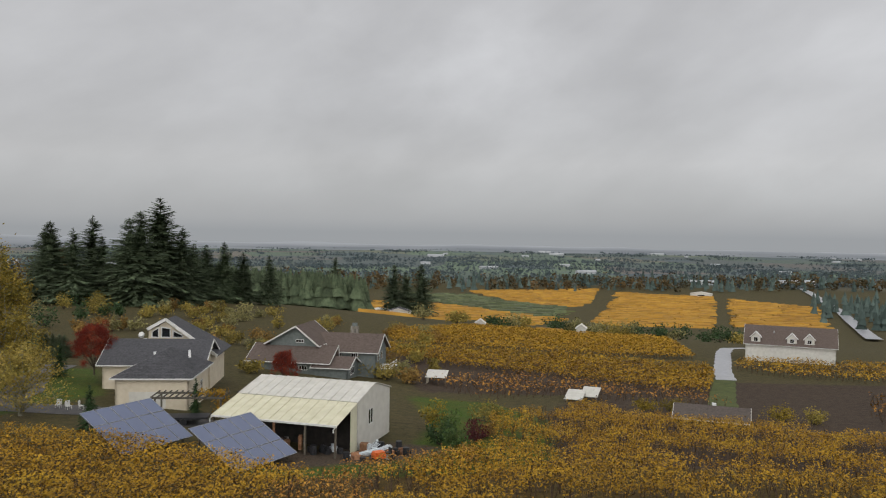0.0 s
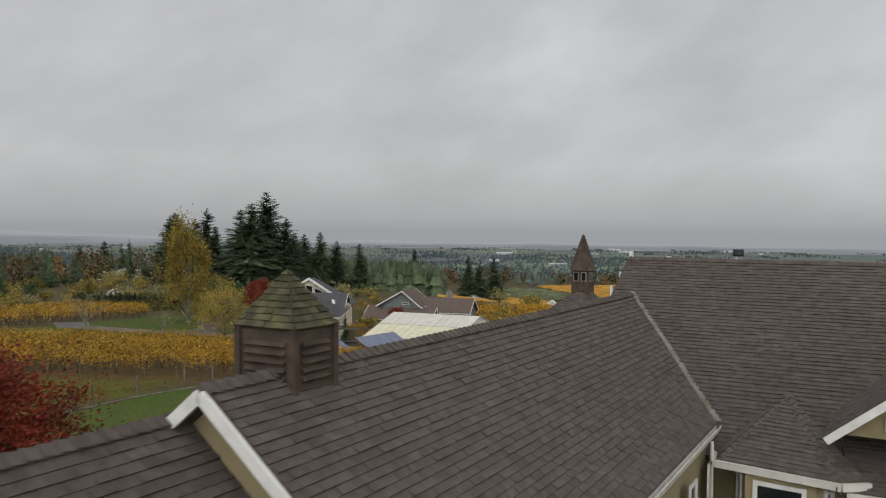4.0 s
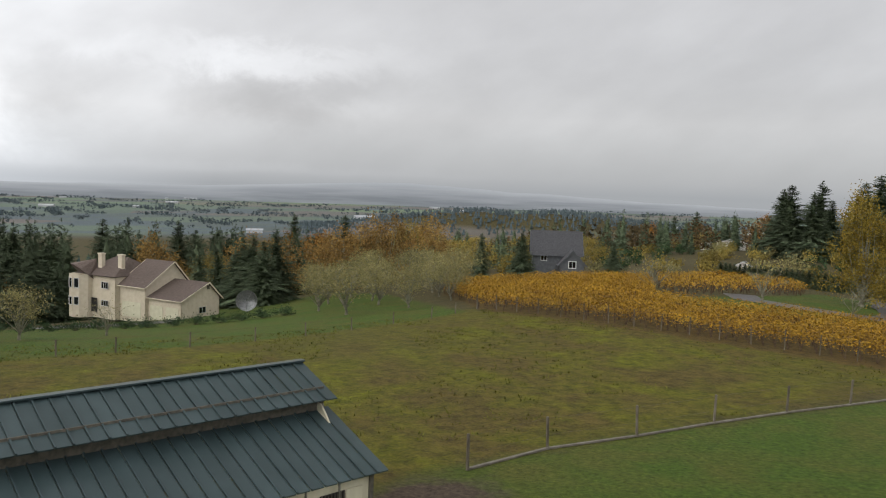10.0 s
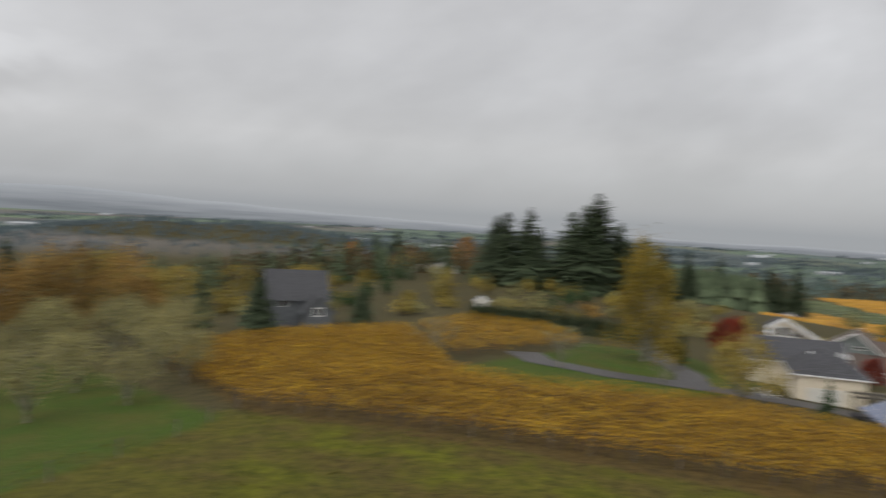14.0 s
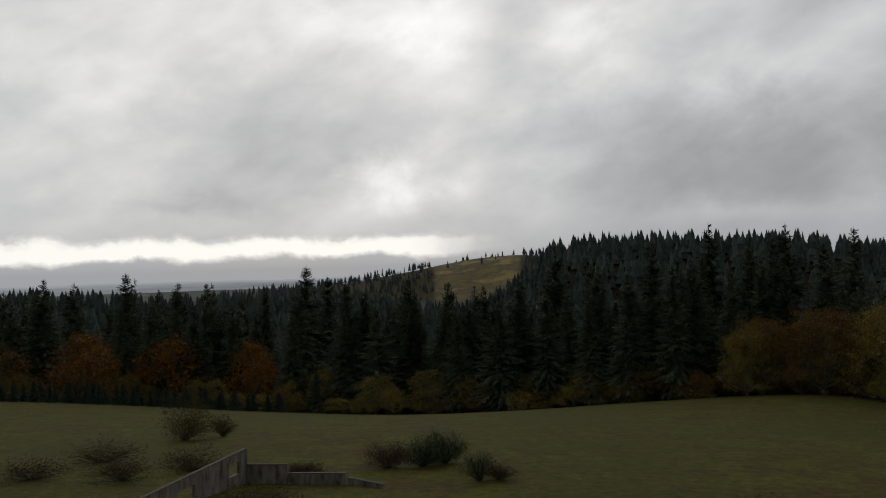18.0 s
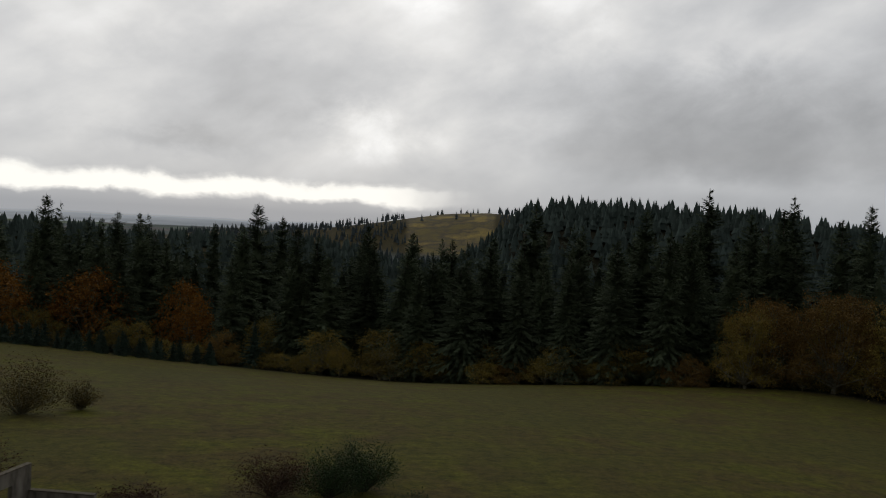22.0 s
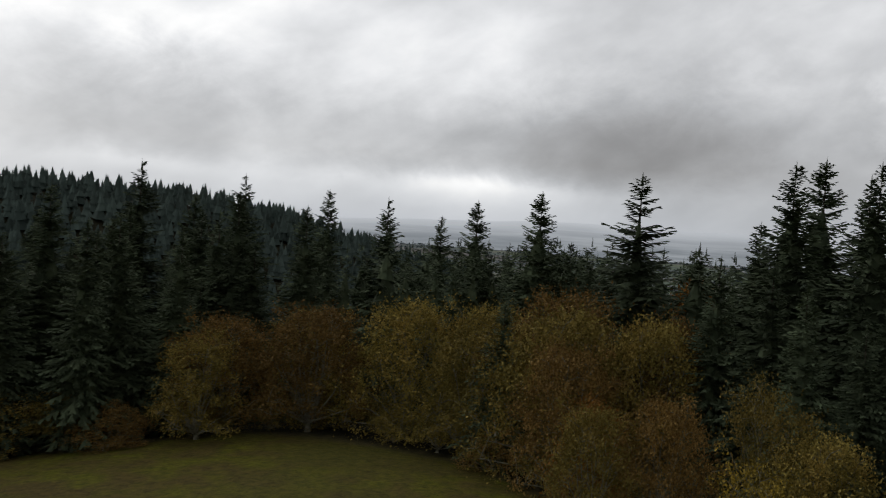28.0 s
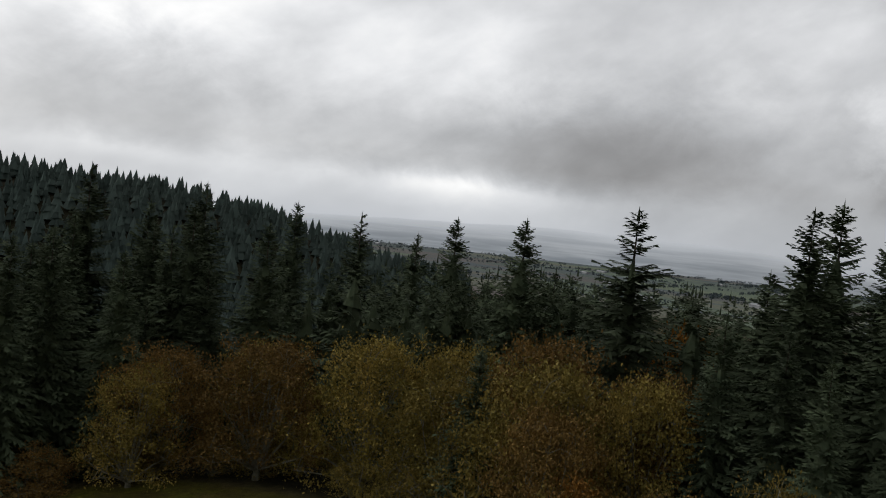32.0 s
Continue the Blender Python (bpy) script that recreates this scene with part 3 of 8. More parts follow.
masks = {
    "lawn": np.maximum.reduce([poly_mask(PX, PY, p, 5) for p in (LAWN, LAWN2, LAWN3, LAWN4)]),
    "meadow": poly_mask(PX, PY, MEADOW, 8),
    "soil": np.maximum.reduce([poly_mask(PX, PY, p, 6) for p in (SOIL, SOIL2)]),
    "litter": poly_mask(PX, PY, VINEG, 4),
    "dirt": np.maximum.reduce([poly_mask(PX, PY, p, 5) for p in (DIRT, DIRT2, DIRTYARD)]),
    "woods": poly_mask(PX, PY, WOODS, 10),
    "clearing": _ease(bearing(PX + 65, PY + 45), 160.2, 161.2) * (1 - _ease(bearing(PX + 65, PY + 45), 166.2, 167.5)) * _ease(np.hypot(PX + 65, PY + 45), 1330, 1400) * (1 - _ease(np.hypot(PX + 65, PY + 45), 1720, 1760)),
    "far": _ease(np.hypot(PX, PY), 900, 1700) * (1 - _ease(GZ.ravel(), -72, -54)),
}
for key, val in masks.items():
    at = me.attributes.new(key, "FLOAT", "POINT")
    at.data.foreach_set("value", val.astype(np.float32))
ground = tagged(new("ground", me), "rolling hillside of grass, bare soil and distant farmland", "ground", kind="structure")


def ground_material():
    m = bpy.data.materials.new("hillside")
    m.use_nodes = True
    nt = m.node_tree
    n, l = nt.nodes, nt.links
    b = n["Principled BSDF"]
    b.inputs["Roughness"].default_value, b.inputs["Specular IOR Level"].default_value = 0.95, 0.15
    tc = n.new("ShaderNodeTexCoord")

    def noise_of(scale, detail=5, rough=0.55, stretch=(1, 1, 1)):
        mp = n.new("ShaderNodeMapping")
        mp.inputs["Scale"].default_value = stretch
        l.new(tc.outputs["Object"], mp.inputs[0])
        t = n.new("ShaderNodeTexNoise")
        t.inputs["Scale"].default_value, t.inputs["Detail"].default_value, t.inputs["Roughness"].default_value = scale, detail, rough
        l.new(mp.outputs[0], t.inputs["Vector"])
        return t.outputs[0]

    def ramp(f, stops):
        r = n.new("ShaderNodeValToRGB")
        el = r.color_ramp.elements
        while len(el) < len(stops):
            el.new(0.5)
        for e, (p, c) in zip(el, stops):
            e.position, e.color = p, (*c, 1)
        l.new(f, r.inputs[0])
        return r.outputs[0]

    def mix(f, a, b_):
        x = n.new("ShaderNodeMix")
        x.data_type = "RGBA"
        l.new(f, x.inputs[0])
        l.new(a, x.inputs[6])
        l.new(b_, x.inputs[7])
        return x.outputs[2]

    def ragged(key, amount=0.5):
        """The mask with an edge broken by noise."""
        a = n.new("ShaderNodeAttribute")
        a.attribute_name = key
        s = n.new("ShaderNodeMath")
        s.operation = "SUBTRACT"
        l.new(edge, s.inputs[0])
        s.inputs[1].default_value = 0.5
        k = n.new("ShaderNodeMath")
        k.operation = "MULTIPLY_ADD"
        l.new(s.outputs[0], k.inputs[0])
        k.inputs[1].default_value = amount * 2
        l.new(a.outputs["Fac"], k.inputs[2])
        r = n.new("ShaderNodeMapRange")
        r.inputs["From Min"].default_value, r.inputs["From Max"].default_value = 0.35, 0.65
        l.new(k.outputs[0], r.inputs[0])
        return r.outputs[0]

    edge = noise_of(0.5, 5, 0.6)
    fine, mid, wide = noise_of(3.5, 6, 0.65), noise_of(0.22, 5, 0.6), noise_of(0.035, 4)
    tuft = noise_of(1.1, 6, 0.7)
    lawn = mix(ramp(mid, [(0.40, (0, 0, 0)), (0.66, (1, 1, 1))]), ramp(fine, [(0.35, (0.036, 0.064, 0.008)), (0.65, (0.074, 0.118, 0.014))]), ramp(fine, [(0.35, (0.062, 0.070, 0.012)), (0.65, (0.100, 0.105, 0.020))]))
    mead = mix(ramp(mid, [(0.35, (0, 0, 0)), (0.60, (1, 1, 1))]), ramp(tuft, [(0.32, (0.056, 0.060, 0.005)), (0.68, (0.150, 0.150, 0.010))]),
               ramp(tuft, [(0.32, (0.052, 0.040, 0.010)), (0.68, (0.125, 0.094, 0.022))]))
    mead = mix(ramp(wide, [(0.48, (0, 0, 0)), (0.66, (1, 1, 1))]), mead, ramp(tuft, [(0.32, (0.055, 0.052, 0.009)), (0.68, (0.115, 0.108, 0.017))]))
    scrub = mix(mid, ramp(tuft, [(0.35, (0.045, 0.045, 0.016)), (0.65, (0.095, 0.085, 0.030))]), ramp(tuft, [(0.35, (0.055, 0.040, 0.018)), (0.65, (0.10, 0.075, 0.035))]))
    soil = ramp(tuft, [(0.3, (0.038, 0.026, 0.018)), (0.7, (0.085, 0.060, 0.040))])
    litter = mix(mid, ramp(tuft, [(0.3, (0.045, 0.038, 0.014)), (0.7, (0.10, 0.075, 0.025))]), ramp(tuft, [(0.3, (0.06, 0.035, 0.012)), (0.7, (0.16, 0.095, 0.022))]))
    dirt = ramp(fine, [(0.3, (0.050, 0.036, 0.024)), (0.7, (0.105, 0.078, 0.055))])
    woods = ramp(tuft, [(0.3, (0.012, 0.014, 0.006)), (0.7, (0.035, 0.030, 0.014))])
    clear = ramp(noise_of(0.02, 4), [(0.35, (0.22, 0.18, 0.07)), (0.5, (0.14, 0.12, 0.08)), (0.65, (0.38, 0.29, 0.09))])
    # the plain: strips of field, wood and stubble, distance haze mixed into their colours
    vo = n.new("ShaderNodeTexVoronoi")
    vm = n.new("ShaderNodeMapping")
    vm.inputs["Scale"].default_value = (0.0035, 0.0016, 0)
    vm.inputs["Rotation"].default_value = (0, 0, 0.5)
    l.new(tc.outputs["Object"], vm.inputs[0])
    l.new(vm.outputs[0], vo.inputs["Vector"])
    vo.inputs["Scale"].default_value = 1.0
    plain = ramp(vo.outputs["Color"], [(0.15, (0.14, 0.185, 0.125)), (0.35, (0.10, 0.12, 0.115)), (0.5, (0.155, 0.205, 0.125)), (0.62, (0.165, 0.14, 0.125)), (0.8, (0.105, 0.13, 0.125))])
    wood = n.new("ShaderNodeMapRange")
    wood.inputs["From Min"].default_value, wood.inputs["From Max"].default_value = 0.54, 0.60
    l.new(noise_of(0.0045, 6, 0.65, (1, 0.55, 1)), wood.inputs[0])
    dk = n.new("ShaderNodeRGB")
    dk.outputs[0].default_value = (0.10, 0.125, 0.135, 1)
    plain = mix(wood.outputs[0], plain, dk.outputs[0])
    col = scrub
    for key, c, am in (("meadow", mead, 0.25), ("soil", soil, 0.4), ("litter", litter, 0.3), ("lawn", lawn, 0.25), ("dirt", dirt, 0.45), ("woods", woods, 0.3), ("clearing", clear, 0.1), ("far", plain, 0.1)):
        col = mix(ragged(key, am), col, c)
    speck = n.new("ShaderNodeMix")
    speck.data_type, speck.blend_type = "RGBA", "MULTIPLY"
    speck.inputs[0].default_value = 1.0
    l.new(col, speck.inputs[6])
    l.new(ramp(noise_of(5.5, 4, 0.7), [(0.32, (0.50, 0.50, 0.50)), (0.5, (0.84, 0.84, 0.84)), (0.68, (1.12, 1.12, 1.12))]), speck.inputs[7])
    col = speck.outputs[2]
    l.new(col, b.inputs["Base Color"])
    bu = n.new("ShaderNodeBump")
    bu.inputs["Strength"].default_value, bu.inputs["Distance"].default_value = 0.6, 0.12
    l.new(noise_of(2.2, 7, 0.75), bu.inputs["Height"])
    l.new(bu.outputs[0], b.inputs["Normal"])
    return m


me.materials.append(ground_material())

# ---- low hills and cloud-hung haze that close the plain all round ----
HORIZON = [(0, -0.8), (15, -0.75), (25, -0.6), (38, -0.05), (46, 0.3), (52, 0.25), (60, -0.25), (75, -0.4), (95, -0.2), (103, 0.9), (115, 1.0), (130, 0.35), (142, -0.3), (165, -0.6), (200, -0.6), (260, -0.8), (360, -0.8)]


def far_ring():
    """Hills rising from the plain in three folds, up into the haze. HORIZON: bearing and angle of their crest."""
    bm = bmesh.new()
    n, rows = 720, []
    veil = bm.verts.layers.float.new("veil")
    hb_, he = [h[0] for h in HORIZON], [h[1] for h in HORIZON]
    for ring, (r, f) in enumerate(((3900, -0.02), (4150, 0.3), (4400, 0.68), (4690, 1.0))):
        row = []
        for i in range(n):
            a = i * math.tau / n
            deg = math.degrees(a)
            w = noise.fractal((math.cos(a) * 9.1, math.sin(a) * 9.1, 1.7 * ring), 0.9, 2.1, 5)
            crest = r * math.tan(radians(np.interp(deg, hb_, he))) + 9 * w - 2
            v = bm.verts.new((-r * math.sin(a), r * math.cos(a), -89 + f * (crest + 89)))
            v[veil] = (0.0, 0.12, 0.5, 0.95)[ring]
            row.append(v)
        rows.append(row)
    for r0, r1 in zip(rows, rows[1:]):
        for i in range(n):
            j = (i + 1) % n
            bm.faces.new((r0[j], r0[i], r1[i], r1[j]))
    return bm


# far hills on a near-black base, their haze painted as emission
M_haze = bpy.data.materials.new("haze_glow_hills")
M_haze.use_nodes = True
hn, hl = M_haze.node_tree.nodes, M_haze.node_tree.links
hb = hn["Principled BSDF"]
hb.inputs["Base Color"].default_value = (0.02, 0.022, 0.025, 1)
hb.inputs["Roughness"].default_value = 1.0
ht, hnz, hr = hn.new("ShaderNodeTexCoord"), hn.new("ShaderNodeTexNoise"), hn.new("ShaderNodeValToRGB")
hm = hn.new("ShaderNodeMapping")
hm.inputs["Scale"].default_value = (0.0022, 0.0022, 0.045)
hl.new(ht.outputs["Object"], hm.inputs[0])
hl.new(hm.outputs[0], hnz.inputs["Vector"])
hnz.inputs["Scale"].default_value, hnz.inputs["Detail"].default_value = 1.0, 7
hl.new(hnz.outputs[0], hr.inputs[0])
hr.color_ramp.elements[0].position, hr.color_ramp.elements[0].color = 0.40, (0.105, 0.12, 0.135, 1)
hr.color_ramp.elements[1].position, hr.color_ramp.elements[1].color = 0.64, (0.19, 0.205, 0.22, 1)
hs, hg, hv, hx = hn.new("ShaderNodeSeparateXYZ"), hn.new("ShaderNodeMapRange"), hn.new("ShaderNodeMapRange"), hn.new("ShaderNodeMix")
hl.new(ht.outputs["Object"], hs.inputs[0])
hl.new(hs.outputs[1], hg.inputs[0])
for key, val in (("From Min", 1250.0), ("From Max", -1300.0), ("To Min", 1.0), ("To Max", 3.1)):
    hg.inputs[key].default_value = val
hl.new(hg.outputs[0], hb.inputs["Emission Strength"])  # the painted haze glows more towards the south
# haze put into the glow: hill tones fade to the horizon's tone with height
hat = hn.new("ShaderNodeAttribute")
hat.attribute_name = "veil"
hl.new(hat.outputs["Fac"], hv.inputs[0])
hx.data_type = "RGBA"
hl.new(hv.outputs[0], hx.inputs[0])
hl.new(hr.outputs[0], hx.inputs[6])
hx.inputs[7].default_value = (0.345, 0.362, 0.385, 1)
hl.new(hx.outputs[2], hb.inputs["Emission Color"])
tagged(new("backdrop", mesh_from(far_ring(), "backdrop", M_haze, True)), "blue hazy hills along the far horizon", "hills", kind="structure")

# ---- the beige house: garage wing, main roof, gable with tall windows, bay, porch and turret ----
HX, HY, HZ, HR = 1.23, 1.18, -11.95, -24.6
PITCH = 0.8


def roof_plane(thing_, pts, mat, t=0.14, name="roof_slope"):
    return part(name, slb(pts, t), mat, thing_)


def shingles(parent, a, b, c, d, mat, w=0.33, e=0.145, lift=0.028, keep=None, name="shingle_layer", seed=1, singles=0):
    """Courses of shingle on the slope a-b (eave, left to right), c-d (ridge, right to left): wedges with a raised butt edge.
    keep: which part of the slope is covered, as a test of a place. singles: how many become objects of their own."""
    rnd = random.Random(seed)
    a, b, c, d = Vector(a), Vector(b), Vector(c), Vector(d)
    n = (b - a).cross(d - a).normalized()
    length = ((d - a).length + (c - b).length) / 2
    rows = int(length / e)
    verts, faces, own = [], [], []
    for r in range(rows):
        f0, f1 = r / rows, min(1.0, (r + 1.25) / rows)
        l0, r0, l1, r1 = a.lerp(d, f0), b.lerp(c, f0), a.lerp(d, f1), b.lerp(c, f1)
        wide = (r0 - l0).length
        cols = max(1, int(wide / w))
        off = (r % 2) * 0.5 + rnd.uniform(-0.1, 0.1)
        for k in range(-1, cols + 1):
            s0, s1 = max(0, (k + off) / cols), min(1, (k + 1 + off) / cols - 0.03 / cols)
            if s1 - s0 < 0.1 / cols:
                continue
            q = [l0.lerp(r0, s0), l0.lerp(r0, s1), l1.lerp(r1, s1), l1.lerp(r1, s0)]
            if keep and not keep(sum(q, Vector()) / 4):
                continue
            h = lift * rnd.uniform(0.7, 1.5)
            top = [q[0] + n * h, q[1] + n * h, q[2] + n * 0.004, q[3] + n * 0.004]
            if len(own) < singles:
                own.append((q, top))
                continue
            i = len(verts)
            verts += top + [q[0], q[1]]
            faces += [(i, i + 1, i + 2, i + 3), (i + 4, i + 5, i + 1, i), (i + 4, i, i + 3), (i + 5, i + 2, i + 1)]
    m = bpy.data.meshes.new(name)
    m.from_pydata([tuple(v) for v in verts], [], faces)
    m.materials.append(mat)
    ob = new(name, m)
    ob.parent = parent
    ob["kind"] = "stuff"
    for q, top in own:
        sm = bpy.data.meshes.new("shingle")
        sm.from_pydata([tuple(v) for v in top + q[:2]], [], [(0, 1, 2, 3), (4, 5, 1, 0), (4, 0, 3), (5, 2, 1)])
        sm.materials.append(mat)
        new("shingle", sm).parent = parent
    return ob


house = root("house", HX, HY, HZ, HR, "large beige stucco house with brown shingle roofs and a turret", "house")


def hp(u, v, z):
    return (u, v, z - HZ)


def hwall(name, pts, t=0.2, mat=None):
    return part(name, slb([hp(*p) for p in pts], t), mat or M_stucco, house)


def hroof(pts, mat=None, name="roof"):
    return part(name, slb([hp(*p) for p in pts], 0.16), mat or M_shingle, house)


def fascia(a, b, h=0.24, w=0.05, mat=None, name="fascia"):
    return part(name, bar(hp(*a), hp(*b), w, h), mat or M_trim, house)


def gutter(a, b):
    """A gutter trough along an eave."""
    bm = bmesh.new()
    a, b = Vector(hp(*a)), Vector(hp(*b))
    d = (b - a).normalized()
    s = d.cross(Vector((0, 0, 1)))
    prof = [(-0.02, 0.0), (-0.02, -0.13), (0.10, -0.13), (0.13, 0.0), (0.11, 0.0), (0.09, -0.11), (0.0, -0.11), (0.0, 0.0)]
    rings = [[bm.verts.new(p + s * x + Vector((0, 0, z))) for x, z in prof] for p in (a, b)]
    for i in range(len(prof)):
        j = (i + 1) % len(prof)
        bm.faces.new((rings[0][i], rings[0][j], rings[1][j], rings[1][i]))
    return part("gutter", bm, M_gutter, house)


G0 = -11.95
RID, EAV = -5.5, -8.75          # garage wing ridge and eave
V0, V1 = -17.7, 1.6             # its gable and where it runs into the main roof
UE = (RID - EAV) / PITCH        # half its width
# garage wing: walls
hwall("wall_west", [(-UE + 0.5, V1, G0), (-UE + 0.5, V0 + 0.3, G0), (-UE + 0.5, V0 + 0.3, EAV + 0.1), (-UE + 0.5, V1, EAV + 0.1)])
hwall("gable_wall", [(-UE + 0.5, V0 + 0.3, G0), (3.9, V0 + 0.3, G0), (3.9, V0 + 0.3, -8.9), (UE - 0.5, V0 + 0.3, EAV + 0.3), (0, V0 + 0.3, RID - 0.15), (-UE + 0.5, V0 + 0.3, EAV + 0.3)])
hwall("wall_east", [(3.5, V0 + 0.3, G0), (3.5, -3.2, G0), (3.5, -3.2, -8.4), (3.5, V0 + 0.3, -8.4)])
# its roof; the east side reaches lower over the garage doors
hroof([(-UE, V0, EAV), (0, V0, RID), (0, V1, RID), (-UE, V1, EAV)])
LOWU, LOWZ = 4.62, RID - 4.62 * PITCH
INU, INZ = 3.62, RID - 3.62 * PITCH
VB = -10.3
hroof([(0, V0, RID), (LOWU, V0, LOWZ), (LOWU, VB, LOWZ), (INU, VB - 1.2, INZ), (INU, -3.44, INZ), (0, 1.23, RID)])
for a, b in (((0, V0 - 0.02, RID - 0.1), (-UE, V0 - 0.02, EAV - 0.1)), ((0, V0 - 0.02, RID - 0.1), (LOWU, V0 - 0.02, LOWZ - 0.1))):
    fascia(a, b, 0.17, 0.06, None, "bargeboard")
gutter((LOWU, V0, LOWZ), (LOWU, VB, LOWZ))
gutter((INU, VB - 1.2, INZ), (INU, -3.6, INZ))
gutter((-UE, V1, EAV), (-UE, V0, EAV))
shingles(house, hp(LOWU, V0 + 0.05, LOWZ), hp(LOWU, 2.5, LOWZ), hp(0, 2.5, RID), hp(0, V0 + 0.05, RID), M_shingle, seed=2, singles=300,
         keep=lambda p: p.y < 1.2 - p.x * 1.29 and (p.x < INU or p.y < VB - 1.2 * (LOWU - p.x)))
shingles(house, hp(-UE, V1, EAV), hp(-UE, V0 + 0.05, EAV), hp(0, V0 + 0.05, RID), hp(0, V1, RID), M_shingle, 0.6, 0.2, seed=3)


def ridge_caps(a, b, step=0.2, mat=None, w=0.16):
    """A line of overlapping ridge caps, joined."""
    a, b = Vector(hp(*a)), Vector(hp(*b))
    bm = bmesh.new()
    k = int((b - a).length / step)
    d = (b - a) / k
    s = d.cross(Vector((0, 0, 1))).normalized() * w
    for i in range(k):
        p, q = a + d * i, a + d * (i + 1.25)
        up0, up1 = Vector((0, 0, 0.07)), Vector((0, 0, 0.03))
        dn = Vector((0, 0, -w * PITCH * 0.85))
        v = [bm.verts.new(x) for x in (p - s + dn + up0, p + up0, p + s + dn + up0, q - s + dn + up1, q + up1, q + s + dn + up1)]
        bm.faces.new((v[0], v[1], v[4], v[3]))
        bm.faces.new((v[1], v[2], v[5], v[4]))
        w0 = [bm.verts.new(x) for x in (p - s + dn, p, p + s + dn)]
        bm.faces.new((w0[0], w0[1], v[1], v[0]))
        bm.faces.new((w0[1], w0[2], v[2], v[1]))
    ob = part("ridge_cap", bm, mat or M_shingle, house)
    ob["kind"] = "stuff"
    return ob


ridge_caps((0, V0, RID), (0, 1.2, RID))
part("valley_flashing", bar(hp(0, 1.25, RID + 0.04), hp(INU, -3.42, INZ + 0.04), 0.2, 0.05), M_kerb, house)
# the lower garage gable in front
LR, LU, LV = -5.95, -0.6, -21.5
LW = 3.8
LE = LR - LW * PITCH
hwall("gable_wall", [(LU - LW + 0.45, LV + 0.25, G0 - 0.6), (LU + LW - 0.45, LV + 0.25, G0 - 0.6), (LU + LW - 0.45, LV + 0.25, LE + 0.25), (LU, LV + 0.25, LR - 0.2), (LU - LW + 0.45, LV + 0.25, LE + 0.25)])
hwall("wall_west", [(LU - LW + 0.45, V0, G0 - 0.6), (LU - LW + 0.45, LV + 0.25, G0 - 0.6), (LU - LW + 0.45, LV + 0.25, LE), (LU - LW + 0.45, V0, LE)])
hwall("wall_east", [(LU + LW - 0.45, LV + 0.25, G0 - 0.6), (LU + LW - 0.45, V0, G0 - 0.6), (LU + LW - 0.45, V0, LE), (LU + LW - 0.45, LV + 0.25, LE)])
hroof([(LU - LW, LV, LE), (LU, LV, LR), (LU, V0 + 0.3, LR), (LU - LW, V0 + 0.3, LE)])
hroof([(LU, LV, LR), (LU + LW, LV, LE), (LU + LW, V0 + 0.3, LE), (LU, V0 + 0.3, LR)])
for s in (-1, 1):
    fascia((LU, LV - 0.03, LR - 0.1), (LU + s * LW, LV - 0.03, LE - 0.1), 0.16, 0.06, None, "bargeboard")
    fascia((LU, LV - 0.01, LR - 0.36), (LU + s * (LW - 0.5), LV + 0.16, LE + 0.12), 0.10, 0.05, M_stucco, "frieze_board")
gutter((LU + LW, LV, LE), (LU + LW, V0, LE))
gutter((LU - LW, V0, LE), (LU - LW, LV, LE))
shingles(house, hp(LU + LW, LV + 0.05, LE), hp(LU + LW, V0 + 0.28, LE), hp(LU, V0 + 0.28, LR), hp(LU, LV + 0.05, LR), M_shingle, 0.33, 0.16, seed=4)
shingles(house, hp(LU - LW, V0 + 0.28, LE), hp(LU - LW, LV + 0.05, LE), hp(LU, LV + 0.05, LR), hp(LU, V0 + 0.28, LR), M_shingle, 0.6, 0.2, seed=5)
ridge_caps((LU, LV, LR), (LU, V0 + 0.2, LR))
# main roof
MV, MZ, MU0, MU1, MP = 3.0, -4.4, -0.6, 17.5, 0.62
FE, BE = MV - 7.4, MV + 7.4
MEZ = MZ - 7.4 * MP
hroof([(MU0, FE, MEZ), (MU1, FE, MEZ), (MU1, MV, MZ), (MU0, MV, MZ)])
hroof([(MU1, BE, MEZ), (MU0, BE, MEZ), (MU0, MV, MZ), (MU1, MV, MZ)])
shingles(house, hp(MU0 + 0.03, FE, MEZ), hp(MU1, FE, MEZ), hp(MU1, MV, MZ), hp(MU0 + 0.03, MV, MZ), M_shingle, 0.36, 0.16, seed=6,
         keep=lambda p: not (p.x < INU and p.y < 1.2 - abs(p.x) * 1.29) and not (abs(p.x - 9.85) < (-5.1 - HZ - p.z) / PITCH - 0.1))
ridge_caps((MU0, MV, MZ), (MU1, MV, MZ))
hwall("gable_wall", [(MU0 + 0.35, BE - 0.5, G0), (MU0 + 0.35, FE + 0.4, G0), (MU0 + 0.35, FE + 0.4, MEZ + 0.2), (MU0 + 0.35, MV, MZ - 0.2), (MU0 + 0.35, BE - 0.5, MEZ + 0.2)])
hwall("gable_wall", [(MU1 - 0.35, FE + 0.4, G0), (MU1 - 0.35, BE - 0.5, G0), (MU1 - 0.35, BE - 0.5, MEZ + 0.2), (MU1 - 0.35, MV, MZ - 0.2), (MU1 - 0.35, FE + 0.4, MEZ + 0.2)])
hwall("wall_north", [(MU1 - 0.35, BE - 0.5, G0), (MU0 + 0.35, BE - 0.5, G0), (MU0 + 0.35, BE - 0.5, MEZ + 0.3), (MU1 - 0.35, BE - 0.5, MEZ + 0.3)])
